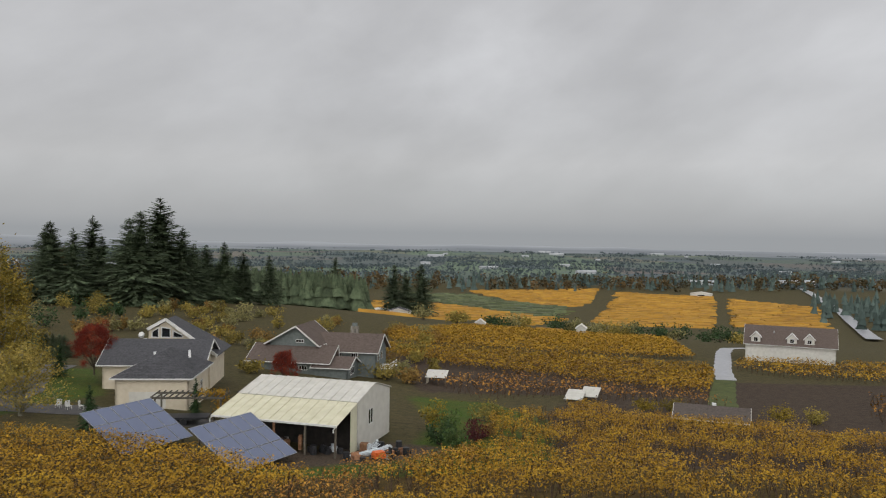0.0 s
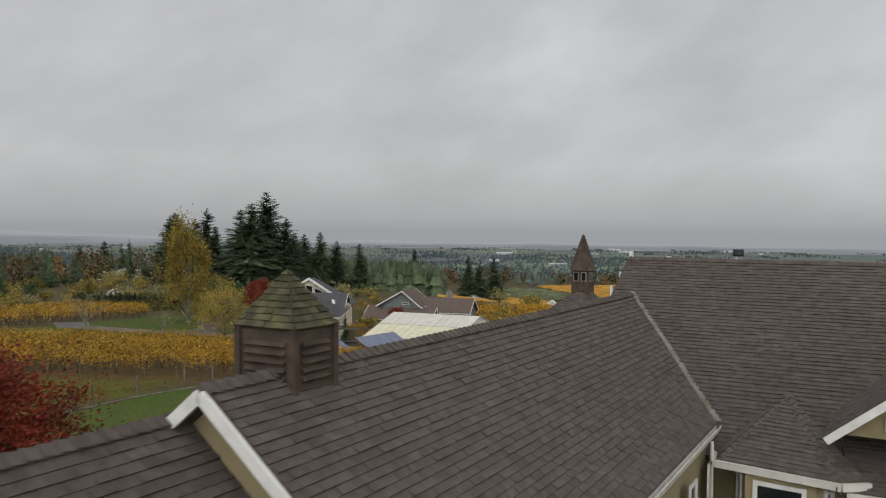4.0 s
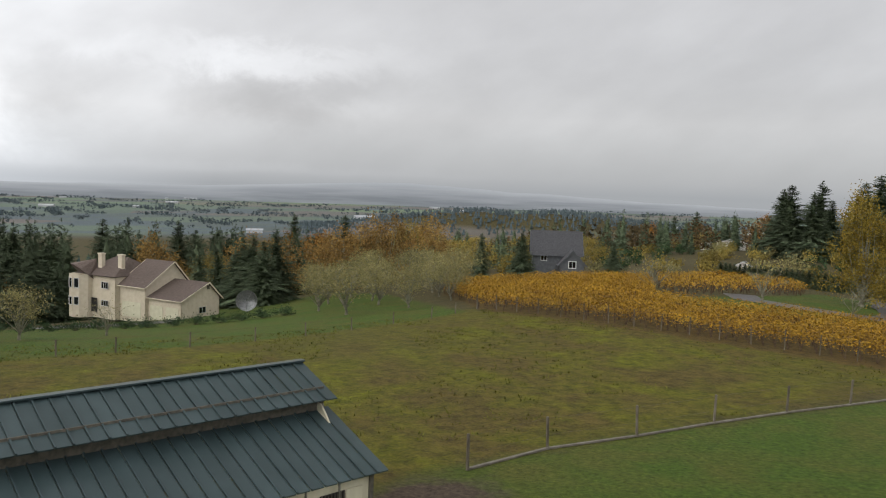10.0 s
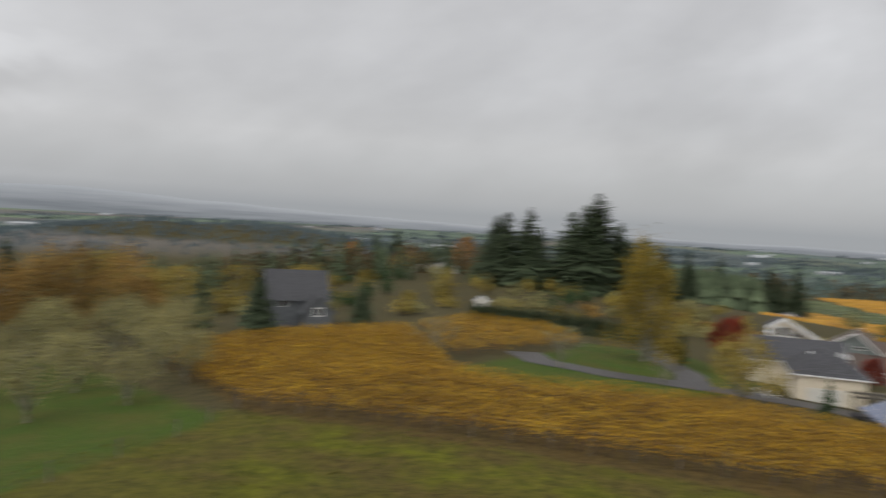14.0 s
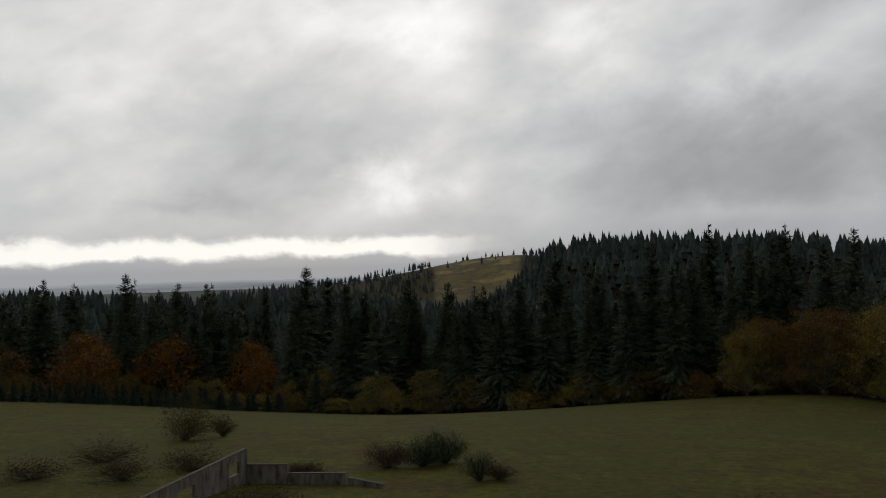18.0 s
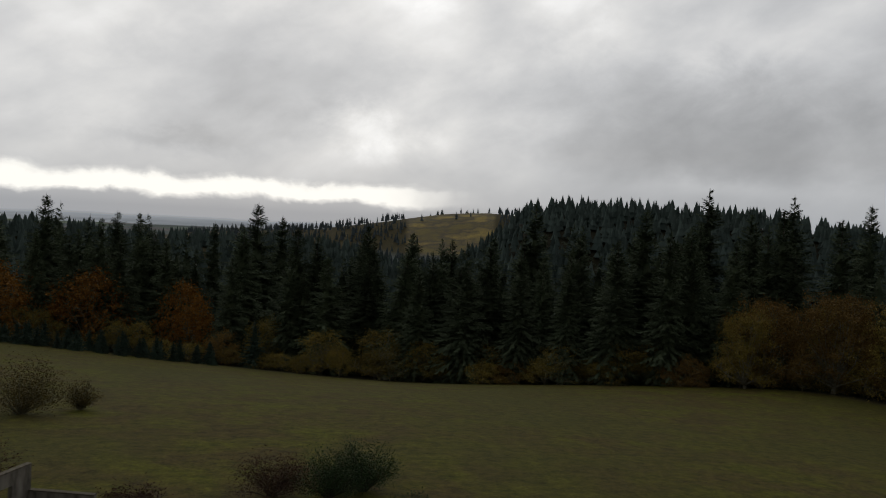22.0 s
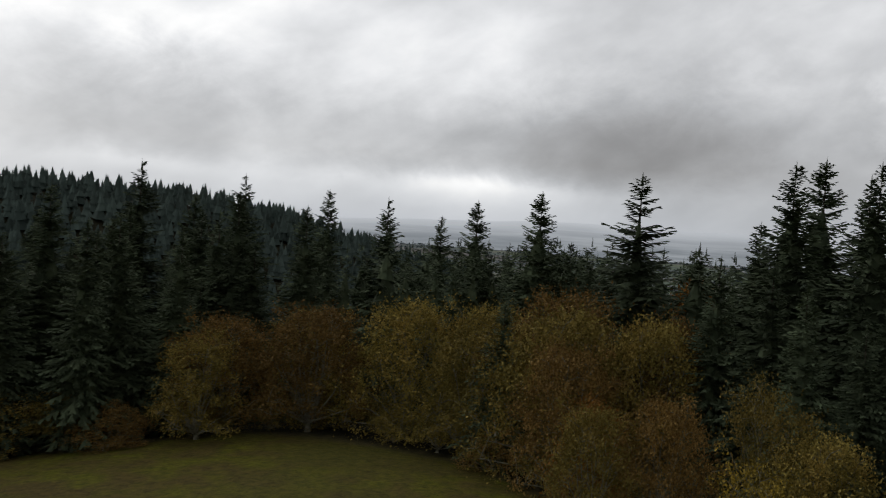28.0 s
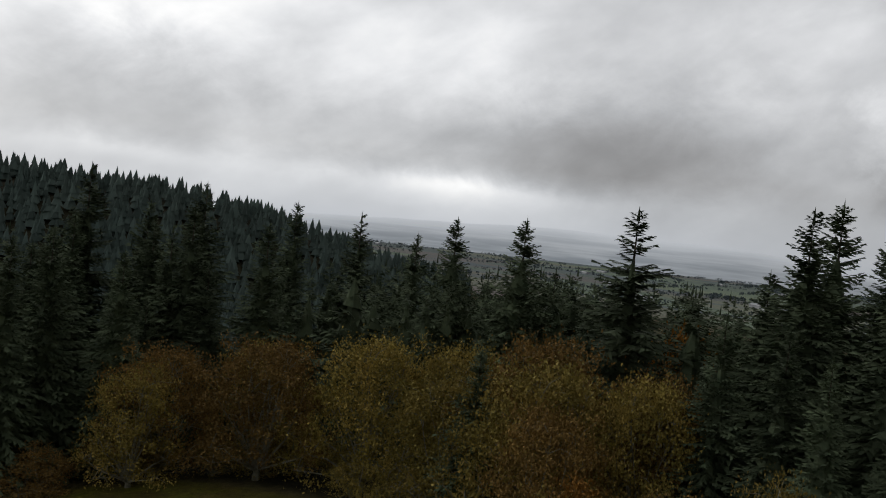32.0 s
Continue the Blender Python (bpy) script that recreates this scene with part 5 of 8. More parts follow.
firs([(-143, -61, 29), (-150, -60, 32), (-147, -50, 31), (-146, -43, 28), (-143, -38, 26.5), (-140, -32, 23), (-139, -28, 22), (-133, -23, 22), (-149, -67, 31.5), (-140, -51, 24), (-156, -70, 33),
      (-152, -48, 28), (-150, -36, 24), (-158, -56, 30), (-136, -42, 22), (-162, -80, 35), (-146, -26, 21), (-128, -34, 17), (-166, -66, 30), (-139, -58, 24), (-155, -28, 22), (-165, -40, 26)])
firs([(-129, -207, 42), (-102, -216, 34), (-92, -218, 29), (-122, -215, 35), (-141, -207, 38), (-150, -196, 36), (-175, -191, 42), (-86, -244, 28), (-138, -186, 30), (-109, -199, 27), (-158, -185, 36), (-148, -178, 30),
      (-165, -172, 34), (-172, -160, 34), (-168, -180, 36), (-116, -230, 36), (-134, -222, 36), (-155, -208, 38)])
firs([(-136, -161, 28), (-129, -167, 27), (-143, -165, 30), (-123, -174, 26), (-116, -182, 27), (-107, -188, 25), (-99, -196, 24), (-149, -160, 27), (-160, -88, 25), (-155, -84, 23), (-164, -94, 26), (-152, -79, 20), (-161, -117, 19), (-158, -78, 22)])
firs([(-27, -318, 46), (10, -323, 43), (-8, -326, 43), (19, -311, 40), (-38, -329, 43), (-58, -319, 46), (-78, -288, 46), (-45, -279, 34), (-7, -296, 33), (-93, -246, 31), (30, -290, 34), (45, -310, 38), (-100, -270, 38), (-66, -262, 28), (60, -280, 36)])
def fir_mass(name, rows, label, seed):
    """Firs that stand behind others, joined: the same whorled boughs, fewer of them."""
    kinds = [fir_crown(seed + k, 30, r, 190, 0.03, 0.0, 0.45, 1.6) for k, r in enumerate((7.4, 6.6, 8.2))]
    vs, fs = [], []
    for i, (x, y, h) in enumerate(rows):
        v, f = kinds[i % 3]
        z, q, a, o = ground_z(x, y), h / 30, i * 2.4, len(vs)
        c, s_ = math.cos(a) * q, math.sin(a) * q
        vs += [(x + c * p[0] - s_ * p[1], y + s_ * p[0] + c * p[1], z + q * p[2]) for p in v]
        fs += [(p[0] + o, p[1] + o, p[2] + o) for p in f]
    return tagged(new(name, to_mesh(name, vs, fs, M_fir)), label, "trees", kind="stuff")


# the rest of the wood, filled in behind its edge
back_rows = []
EDGE = [(-104, -9), (-104, -17), (-111, -30), (-125, -58), (-150, -98), (-156, -118), (-160, -143), (-137, -155), (-99, -190), (-60, -216), (-10, -222), (50, -212)]


def along(pts, step):
    out = []
    for (ax, ay), (bx, by) in zip(pts, pts[1:]):
        k = max(1, int(math.hypot(bx - ax, by - ay) / step))
        for i in range(k):
            f = (i + rt.uniform(0.1, 0.9)) / k
            out.append((ax + (bx - ax) * f, ay + (by - ay) * f, (ay - by), (bx - ax), math.hypot(bx - ax, by - ay)))
    return out


EDGE = EDGE[::-1]
for x, y, nx_, ny_, d in along(EDGE, 7.5):
    nx_, ny_ = nx_ / d, ny_ / d
    for depth, lo, hi in ((16, 14, 26), (27, 20, 31), (42, 22, 33), (60, 22, 33)):
        px, py = x + nx_ * depth + rt.uniform(-5, 5), y + ny_ * depth + rt.uniform(-5, 5)
        south = py < -150
        cap = (8 if south else -4 if -150 < py < -90 else 6) - ground_z(px, py)
        if -150 < py < -90 and depth > 20:
            cap = min(cap, 22)
        if depth == 16 and not south:
            continue
        if px > -150 and bearing(px + 11.5, py + 32.8) < 72:
            continue
        if py > -48:
            cap = min(cap, -9 - 0.25 * (py + 48) * 0.2 - ground_z(px, py))
        h = min(rt.uniform(lo, hi) + (6 if south else 0), cap)
        if depth > 30:
            back_rows.append((px, py, h))
            continue
        stand(FIRS[rt.randrange(5)], px, py, h / 30, rt.uniform(0, 360), rt.uniform(0.9, 1.25), FIRLAB[rt.randrange(3)], "fir tree", "firs of the wood")
fir_mass("wood_interior", back_rows, "dark firs filling the wood behind its edge", 70)
# oaks and scrub along the edge of the wood
OAKLAB = ["olive-brown autumn oak hung with lichen", "russet oak with thinning leaves", "half-bare oak with pale mossy twigs", "yellowing small tree with sparse leaves", "orange-leaved maple in autumn", "bare grey lichen-covered scrub tree"]


def oaks(rows, group="oaks along the wood"):
    for x, y, h, r, k in rows:
        hh = (12, 12, 12, 12, 12, 12)[k]
        rr = (6.5, 6.0, 5.6, 5.8, 6.4, 5.5)[k]
        fine_ = k < 3 and h > 9 and -190 < x < -120 and -170 < y < -70
        stand((FINE_OAK if fine_ else CLIP_OAK)[k], x, y, h / hh, rt.uniform(0, 360), (r / rr) / (h / hh), OAKLAB[k], "tree", group)


oaks([(-137, -71, 13.5, 5, 0), (-127, -57, 9.8, 3, 3), (-125, -45, 8.6, 3.4, 3), (-128, -52, 6.5, 3, 2), (-114, -33, 6, 2.8, 5), (-113, -30, 6, 2.6, 5), (-109, -25, 7, 2.6, 1),
      (-109, -21, 7, 2.4, 5), (-107, -18, 6.6, 2.4, 1), (-101, -15, 8.6, 2.6, 5), (-109, -12, 5.5, 2, 3), (-143, -80, 12, 5, 0), (-133, -66, 6.5, 3.4, 3)])
oaks([(-81, -208, 10, 6, 2), (-92, -199, 11, 6.5, 2), (-100, -193, 9, 5, 2), (-112, -185, 8, 5, 2), (-122, -174, 8, 5, 2), (-131, -165, 8, 5, 0), (-150, -152, 16, 7, 1), (-162, -148, 17, 7, 0),
      (-145, -150, 14, 6, 2), (-156, -142, 17, 8, 1), (-163, -132, 19, 8.5, 0), (-161, -120, 17, 7, 2), (-158, -108, 20, 8.8, 0)])
oaks([(-152, -104, 16, 6, 1), (-166, -112, 22, 9, 1), (-170, -124, 20, 8, 0), (-189, -104, 25, 7, 4), (-145, -84, 15, 4.5, 2), (-140, -90, 13, 4, 1), (-136, -83, 10, 3.6, 3), (-138, -95, 12, 4, 0), (-163, -100, 20, 7, 0),
      (-168, -100, 20, 7, 1), (-147, -99, 11, 4, 4), (-133, -76, 9, 4, 2), (-129, -64, 10, 4.5, 1)])
oaks([(-12, -224, 17, 9.5, 4), (-31, -229, 18, 10.5, 4), (-52, -230, 18, 7.5, 4), (8, -226, 14, 8, 1), (25, -222, 16, 8, 4), (-70, -226, 12, 6, 0), (44, -225, 15, 8, 1), (-20, -240, 16, 8, 1)], "orange maples beyond the meadow")
for x, y, nx_, ny_, d in along(EDGE, 5.0):
    o = rt.uniform(0.5, 5)
    oaks([(x + nx_ / d * o, y + ny_ / d * o, rt.uniform(3.5, 8), rt.uniform(3, 4.6), rt.choice((0, 2, 5, 2, 1, 0)))], "scrub along the foot of the wood")
stand(SMALLFIR[0], -67, -214, 10.5 / 8, 0, 1.0, "young fir standing at the foot of the meadow", "fir tree")
for i in range(64):
    x, y = -58 + (i % 22) * 3.6 + rt.uniform(-0.8, 0.8), -216 + (i // 22) * 4 + rt.uniform(-0.8, 0.8) + (i % 22) * 0.25
    stand(SMALLFIR[0], x, y, rt.uniform(3.4, 5.2) / 8, rt.uniform(0, 360), 1.1, "young plantation fir in a close row", "fir tree", "young firs of the plantation")
# firs and woods to the north and west
firs([(-87, 255, 33), (-88, 241, 28), (-79, 252, 24), (-94, 248, 26)], "tall dark fir of a group behind the houses", "firs behind the houses", 1.65)
firs([(-114, 269, 27), (-113, 238, 24), (-105, 235, 22), (-120, 250, 23), (-124, 262, 22), (-108, 262, 20), (-80, 281, 19.6), (-74, 282, 21), (-81, 270, 19.5), (-68, 284, 18), (-60, 290, 18)], "dark fir of a group behind the houses", "firs behind the houses", 1.65)
firs([(-255, 437, 33), (-248, 452, 37), (-240, 440, 30), (-190, 356, 15), (-182, 350, 14), (-53, 419, 28), (-28, 521, 34), (-11, 542, 36), (-21, 530, 30)], "dark fir far beyond the vineyard", "far firs", 1.4)
for x, y, h, r, k in ((-277, 448, 30, 9, 4), (-178, 382, 24, 8, 4), (-243, 455, 26, 7, 4), (-200, 362, 14, 11, 0), (-185, 345, 12, 10, 2), (-215, 370, 12, 9, 0)):
    oaks([(x, y, h, r, k)], "far autumn trees")
firs([(-221, 63, 26), (-216, 49, 22), (-228, 44, 25), (-221, 84, 25), (-216, 93, 22), (-220, 122, 25), (-203, 128, 22), (-221, 33, 23), (-230, 20, 24), (-222, 6, 24), (-212, -10, 24), (-200, 20, 18), (-190, -4, 20), (-178, -14, 20), (-168, 0, 16),
      (-235, 70, 24), (-240, 100, 24), (-165, 62, 13), (-160, 55, 12), (-156, 64, 12), (-152, 58, 11)], "dark conifer in the belt behind the cream house", "trees behind the cream house", 1.4)
oaks([(-207, 67, 20, 7, 1), (-206, 107, 18, 9, 1), (-200, 116, 17, 9, 4), (-183, 135, 16, 10, 1), (-197, 135, 16, 8, 0), (-190, 125, 15, 8, 1), (-186, 160, 11, 8, 0), (-170, 150, 11, 8, 2), (-215, 75, 18, 8, 1), (-176, 142, 12, 7, 0), (-210, 95, 17, 8, 1), (-160, 160, 10, 7, 2), (-150, 175, 9, 7, 0)], "trees behind the cream house")
firs([(-123, 97, 9.5), (-105, 87, 9), (-110, 93, 8), (-99, 108, 7)], "dense dark conifer beside the grey house", "conifers by the grey house", 1.4)
firs([(-152, 60, 13), (-146, 58, 13.5), (-141, 57, 12), (-147, 64, 14)], "dense dark conifer beside the cream house", "conifers by the cream house", 1.9)
firs([(-103, -8.5, 8.5), (-107, -12, 10), (-111, -9, 9), (-106, -18, 11), (-113, -14, 12), (-118, -11, 11)], "dark bushy fir at the corner of the wood", "firs at the corner of the wood", 1.5)
oaks([(-101, -9, 7.5, 3.4, 3), (-100, -14, 7, 3.2, 5), (-108, -8, 7, 3.4, 1)], "small trees at the corner of the wood")
# the slope falling west behind the corner, and the hollow behind the oaks
rows = []
for k in range(95):
    x, y = rt.uniform(-265, -150), rt.uniform(-12, 62)
    if not (x > -178 and y > 14):
        rows.append((x, y, max(9, top_to_h(x, y, rt.uniform(-19, -10) - 0.03 * (-150 - x)))))
fir_mass("slope_firs", rows, "dark conifers on the slope behind the wood", 71)
rows = []
for k in range(120):
    x, y = rt.uniform(-245, -178), rt.uniform(-178, -82)
    rows.append((x, y, top_to_h(x, y, rt.uniform(-7, 0.5) - 0.035 * (-178 - x))))
west_rows = []
for k in range(90):
    b, d = radians(rt.uniform(45, 80)), rt.uniform(195, 300)
    x, y = -11.5 - d * math.sin(b), -32.8 + d * math.cos(b)
    west_rows.append((x, y, max(8, top_to_h(x, y, -2.9 - d * math.tan(radians(rt.uniform(2.5, 4.2)))))))
fir_mass("west_firs", west_rows, "dark conifers between the oaks behind the cream house", 73)
for k in range(45):
    x, y = rt.uniform(-232, -186), rt.uniform(-138, -92)
    rows.append((x, y, top_to_h(x, y, rt.uniform(-4.5, 0.5) - 0.02 * (-186 - x))))
fir_mass("hollow_firs", rows, "dark firs in the hollow behind the oaks", 72)
for k in range(46):
    b, d = radians(rt.uniform(44, 79)), rt.uniform(190, 275)
    x, y = -11.5 - d * math.sin(b), -32.8 + d * math.cos(b)
    oaks([(x, y, rt.uniform(11, 17), rt.uniform(6, 9), rt.choice((1, 1, 0, 1, 1, 1)))], "trees behind the cream house")
# orchard
ORCH = [broadleaf(41, 6, 3.6, M_leaf_grey, 3400, 0.10, 0.14, 14, name="orchard_tree"), broadleaf(42, 6, 3.4, M_leaf_grey, 2600, 0.10, 0.14, 14, name="orchard_tree"), broadleaf(43, 5, 3.2, M_leaf_grey, 120, 0.12, 0.2, 11, name="orchard_tree")]
for k, (x, y, h) in enumerate(((-107, 43, 5.2), (-94, 37, 6.2), (-89, 43, 4.6), (-108, 54, 5.4), (-100, 48, 5.6), (-116, 52, 6), (-104, 63, 6), (-97, 57, 5.4), (-112, 66, 6.4), (-120, 60, 6.4), (-126, 70, 7), (-118, 76, 6.6), (-90, 52, 5), (-132, 62, 6.5), (-108, 74, 6), (-126, 82, 6.6), (-136, 78, 7))):
    stand(ORCH[k % 2], x, y, h / 6, k * 67, 1.1, "lichen-grey orchard tree with a few pale leaves", "fruit tree", "old orchard")
for x, y, h in ((-95, -1, 4.4), (-97, 8, 3.8)):
    stand(ORCH[1 if h > 4 else 2], x, y, h / 5.5, x * 9, 1.1, "small pruned fruit tree on the lawn", "fruit tree", "fruit trees by the cream house")
for x, y, h in ((-73, 76, 5.2), (-59, 80, 5.2), (-47, 78, 3.4)):
    stand(ORCH[2], x, y, h / 5, x * 7, 1.15, "bare spreading fruit tree between vineyard and drive", "fruit tree", "bare trees by the drive")
BIRCH = broadleaf(44, 16, 4.3, M_leaf_birch, 15000, 0.15, 0.05, 30, spread=0.2, name="birch_tree", flat=1.9, low=0.02)
stand(BIRCH, -51.5, 97, 1.0, 0, 1.0, "tall weeping birch with yellow-green leaves", "birch tree")
stand(CLIP_OAK[0], -39, 78, 7.2 / 12, 30, 1.0, "small half-bare tree beside the drive", "tree")
MAPLE = broadleaf(45, 6.4, 4.0, M_leaf_red, 66000, 0.046, 0.08, 26, M_bark, name="maple_tree", spread=0.17, flat=0.5, low=0.06, dome=80)
stand(MAPLE, -15.2, -7.5, 1.08, 0, 0.95, "bright red maple beside the beige house", "maple tree")
stand(MAPLE, -41, 99, 0.95, 80, 0.62, "dark red maple in front of the grey-roofed house", "maple tree", z=-17.2)
stand(MAPLE, -21.6, 117, 0.72, 10, 0.62, "red maple beside the grey-green house", "maple tree")
stand(SMALLFIR[1], -47, 103, 4.2 / 8, 0, 1.1, "small dark conifer by the drive", "conifer")
stand(SMALLFIR[1], -31, 74.5, 4.0 / 8, 0, 1.0, "small dark conifer behind the vines", "conifer")
stand(SMALLFIR[1], -24, 83, 4.2 / 8, 0, 0.7, "young fir in front of the garage", "conifer")
NEARTREE = broadleaf(46, 7.4, 2.1, M_leaf_thorn, 29000, 0.058, 0.13, 30, M_bark, name="hawthorn_tree", spread=0.26, low=0.2, flat=1.3)
stand(NEARTREE, -19.8, -28.9, (-5.5 - ground_z(-19.8, -28.9)) / 7.4, 0, 1.0, "thin upright tree with withering brown leaves", "tree")
put_away(BIRCH, MAPLE, NEARTREE, LONE, *SMALLFIR, *ORCH)

# ---- shrubs ----
def inside_poly(x, y, pts):
    c = False
    for (ax, ay), (bx, by) in zip(pts, pts[1:] + pts[:1]):
        if (ay > y) != (by > y) and x < (bx - ax) * (y - ay) / (by - ay) + ax:
            c = not c
    return c


def bush(name, x, y, r, h, mat, leaves, size, seed, label, category="shrub", bark=None, flat=0.8, z=None, group=""):
    rnd = random.Random(seed)
    wild = name in ("bramble", "broom_bush")
    if wild:
        leaves, size = int(leaves * 2.6), size * 0.52
    t = root(name, x, y, ground_z(x, y) if z is None else z, rnd.uniform(0, 360), label, category, group)
    bm = bmesh.new()
    ends = []
    for k in range(46 if wild else 14):
        a, u = rnd.uniform(0, math.tau), rnd.uniform(0.05 if wild else 0.2, 1)
        e = Vector((math.cos(a) * r * (1.05 - 0.7 * u), math.sin(a) * r * (1.05 - 0.7 * u), h * (0.3 + 0.66 * u)))
        tube(bm, [(rnd.uniform(-.1, .1), rnd.uniform(-.1, .1), -0.1), e * 0.55 + Vector((0, 0, 0.1)), e], [0.012 * h + 0.01, 0.015, 0.006], 4, False)
        ends += [e, e * 0.7, e * 0.45]
    part("stem", bm, bark or M_bark, t)["kind"] = "stuff"
    c = new("foliage", to_mesh("foliage", *leaf_cloud(rnd, ends, r * 0.3, leaves, size, flat), mat))
    c.parent = t
    return t


bush("shrub", 1.75, -8.1, 0.95, 1.5, M_leaf_green, 3000, 0.05, 1, "round light green shrub at the house corner", group="")
bush("clipped_shrub", 1.1, -9.7, 1.05, 1.35, M_hedge, 5200, 0.04, 2, "clipped dark green ball shrub by the garage", "shrub")
bush("barberry_shrub", 3.9, -7.6, 1.45, 1.25, M_leaf_dark, 6500, 0.045, 3, "low burgundy shrub under the bay window", "shrub")
bush("barberry_shrub", 5.4, -8.6, 0.8, 0.9, M_leaf_green, 900, 0.05, 4, "low green shrub beside the porch", "shrub")
bush("bramble", -42.9, -104.5, 3.4, 4.2, M_leaf_thorn, 3600, 0.11, 5, "straggling shrub with bare twigs on the meadow", "shrub", M_moss)
bush("bramble", -46.9, -108, 1.6, 2.4, M_leaf_thorn, 1200, 0.11, 6, "small straggling shrub on the meadow", "shrub", M_moss)
bush("broom_bush", -64.2, -78.3, 1.9, 2.5, M_hedge, 4200, 0.08, 7, "dark dense bush on the meadow", "shrub", group="bushes on the meadow")
bush("broom_bush", -66.4, -79.6, 2.1, 2.7, M_hedge, 4600, 0.08, 8, "dark dense bush on the meadow", "shrub", group="bushes on the meadow")
bush("bramble", -61, -78.6, 2.4, 2.0, M_weed, 3400, 0.08, 9, "reddish-brown dead bramble beside the dark bush", "shrub")
bush("broom_bush", -67.0, -70.9, 1.5, 2.2, M_hedge, 2200, 0.07, 10, "dark open bush near the concrete wall", "shrub")
bush("bramble", -68.6, -71, 1.5, 1.2, M_weed, 800, 0.1, 11, "low reddish bramble near the concrete wall", "shrub")
for k, (x, y, r, h) in enumerate(((-45, -82, 3, 1.6), (-40, -78, 3, 1.5), (-37, -88, 3.4, 1.5), (-50, -66, 3, 1.0), (-33, -80, 3, 1.2), (-54, -76, 1.8, 0.9))):
    bush("bramble", x, y, r, h, M_weed, 1600, 0.1, 20 + k, "low rusty brown bramble patch by the ruin", "shrub", group="brambles round the ruin")
for k, (x, y, r, h, m) in enumerate(((2, 77, 1.5, 2.2, M_leaf_green), (0.5, 80, 1.6, 2.4, M_hedge), (4, 82, 1.4, 2.2, M_leaf_dark), (1.5, 84.5, 1.7, 3.0, M_leaf_green), (3.2, 73.5, 1.3, 1.2, M_leaf_olive), (5.2, 85.5, 1.5, 1.6, M_leaf_brown),
                                    (5.8, 96, 2.4, 2.4, M_leaf_olive), (0, 87, 1.8, 3.4, M_leaf_yellow), (34, 117, 2.2, 1.8, M_leaf_olive), (30, 116, 2, 1.6, M_leaf_yellow), (46, 108, 2.4, 2, M_leaf_yellow), (49, 106, 2, 1.7, M_leaf_olive))):
    bush("garden_shrub", x, y, r, h, m, 900, 0.12, 40 + k, "mixed autumn shrub by the sheds", "shrub", group="shrubs by the sheds")
rb = random.Random(5)
for k in range(80):
    x, y = rb.uniform(-75, 0), rb.uniform(118, 235)
    if x < -40 and y < 140:
        continue
    bush("scrub", x, y, rb.uniform(1.6, 3.4), rb.uniform(1.4, 3.6), rb.choice((M_leaf_olive, M_leaf_brown, M_leaf_grey, M_leaf_olive)), 500, 0.22, 60 + k, "low autumn scrub on the slope behind the houses", "shrub", group="scrub behind the houses")
for k in range(26):
    f = k / 25
    x, y = -2 + f * 150 + rb.uniform(-4, 4), 292 + f * 40 + rb.uniform(-6, 6)
    bush("hedgerow_shrub", x, y, rb.uniform(3.2, 6), rb.uniform(3, 7), rb.choice((M_hedge, M_leaf_olive, M_leaf_grey, M_hedge)), 450, 0.4, 120 + k, "dark shrub in the hedgerow between the vineyards", "shrub", group="hedgerow between the vineyards")
for k in range(80):
    x, y = rb.uniform(-165, -75), rb.uniform(118, 260)
    bush("scrub", x, y, rb.uniform(2, 4), rb.uniform(2, 5), rb.choice((M_leaf_olive, M_leaf_grey, M_hedge, M_leaf_olive)), 420, 0.25, 160 + k, "grey-green scrub and bare saplings on the slope", "shrub", group="scrub on the north slope")
for k in range(16):
    x, y = -128 + k * 1.5, -2 + k * 2.6
    bush("hedge_shrub", x - 4, y + 2, 1.9, 1.1, M_hedge, 800, 0.1, 210 + k, "low clipped hedge along the drive", "shrub", group="hedge before the cream house")
for k in range(30):
    f = k / 29
    x, y = -86 + f * 30, 127 - f * 3 + rb.uniform(-0.3, 0.3)
    t = stand(FIRS[3], x, y, 3.4 / 30, k * 41, 2.4, "slim clipped evergreen in a close hedge row", "conifer", "evergreen hedge")

# rank grass standing over the meadow and the rough ground round the ruin
rg_ = random.Random(31)
gv, gf = [], []
tx_, ty_ = [], []
while len(tx_) < 4200:
    x, y = rg_.uniform(-90, 0), rg_.uniform(-62, 44)
    if noise.noise((x * 0.09, y * 0.09, 2.0)) < -0.05 or not inside_poly(x, y, MEADOW) or (x > -60 and y > -60 and rg_.random() < 0.5):
        continue
    tx_.append(x)
    ty_.append(y)
for x, y, z in zip(tx_, ty_, land(np.array(tx_), np.array(ty_)).tolist()):
    hh = rg_.uniform(0.08, 0.2)
    for q in range(4):
        a, sp_ = rg_.uniform(0, math.tau), rg_.uniform(0.05, 0.3)
        c, s = math.cos(a), math.sin(a)
        j = len(gv)
        ox, oy = x + rg_.uniform(-0.3, 0.3), y + rg_.uniform(-0.3, 0.3)
        gv += [(ox - s * 0.05, oy + c * 0.05, z - 0.03), (ox + s * 0.05, oy - c * 0.05, z - 0.03), (ox + c * sp_, oy + s * sp_, z + hh)]
        gf.append((j, j + 1, j + 2))
tagged(new("meadow_grass", to_mesh("meadow_grass", gv, gf, M_grass)), "rank olive and straw-brown grass on the meadow", "grass", kind="stuff")

# ---- vineyards ----
def inside(x, y, pts):
    c = False
    for i in range(len(pts)):
        (ax, ay), (bx, by) = pts[i], pts[i - 1]
        if (ay > y) != (by > y) and x < (bx - ax) * (y - ay) / (by - ay) + ax:
            c = not c
    return c


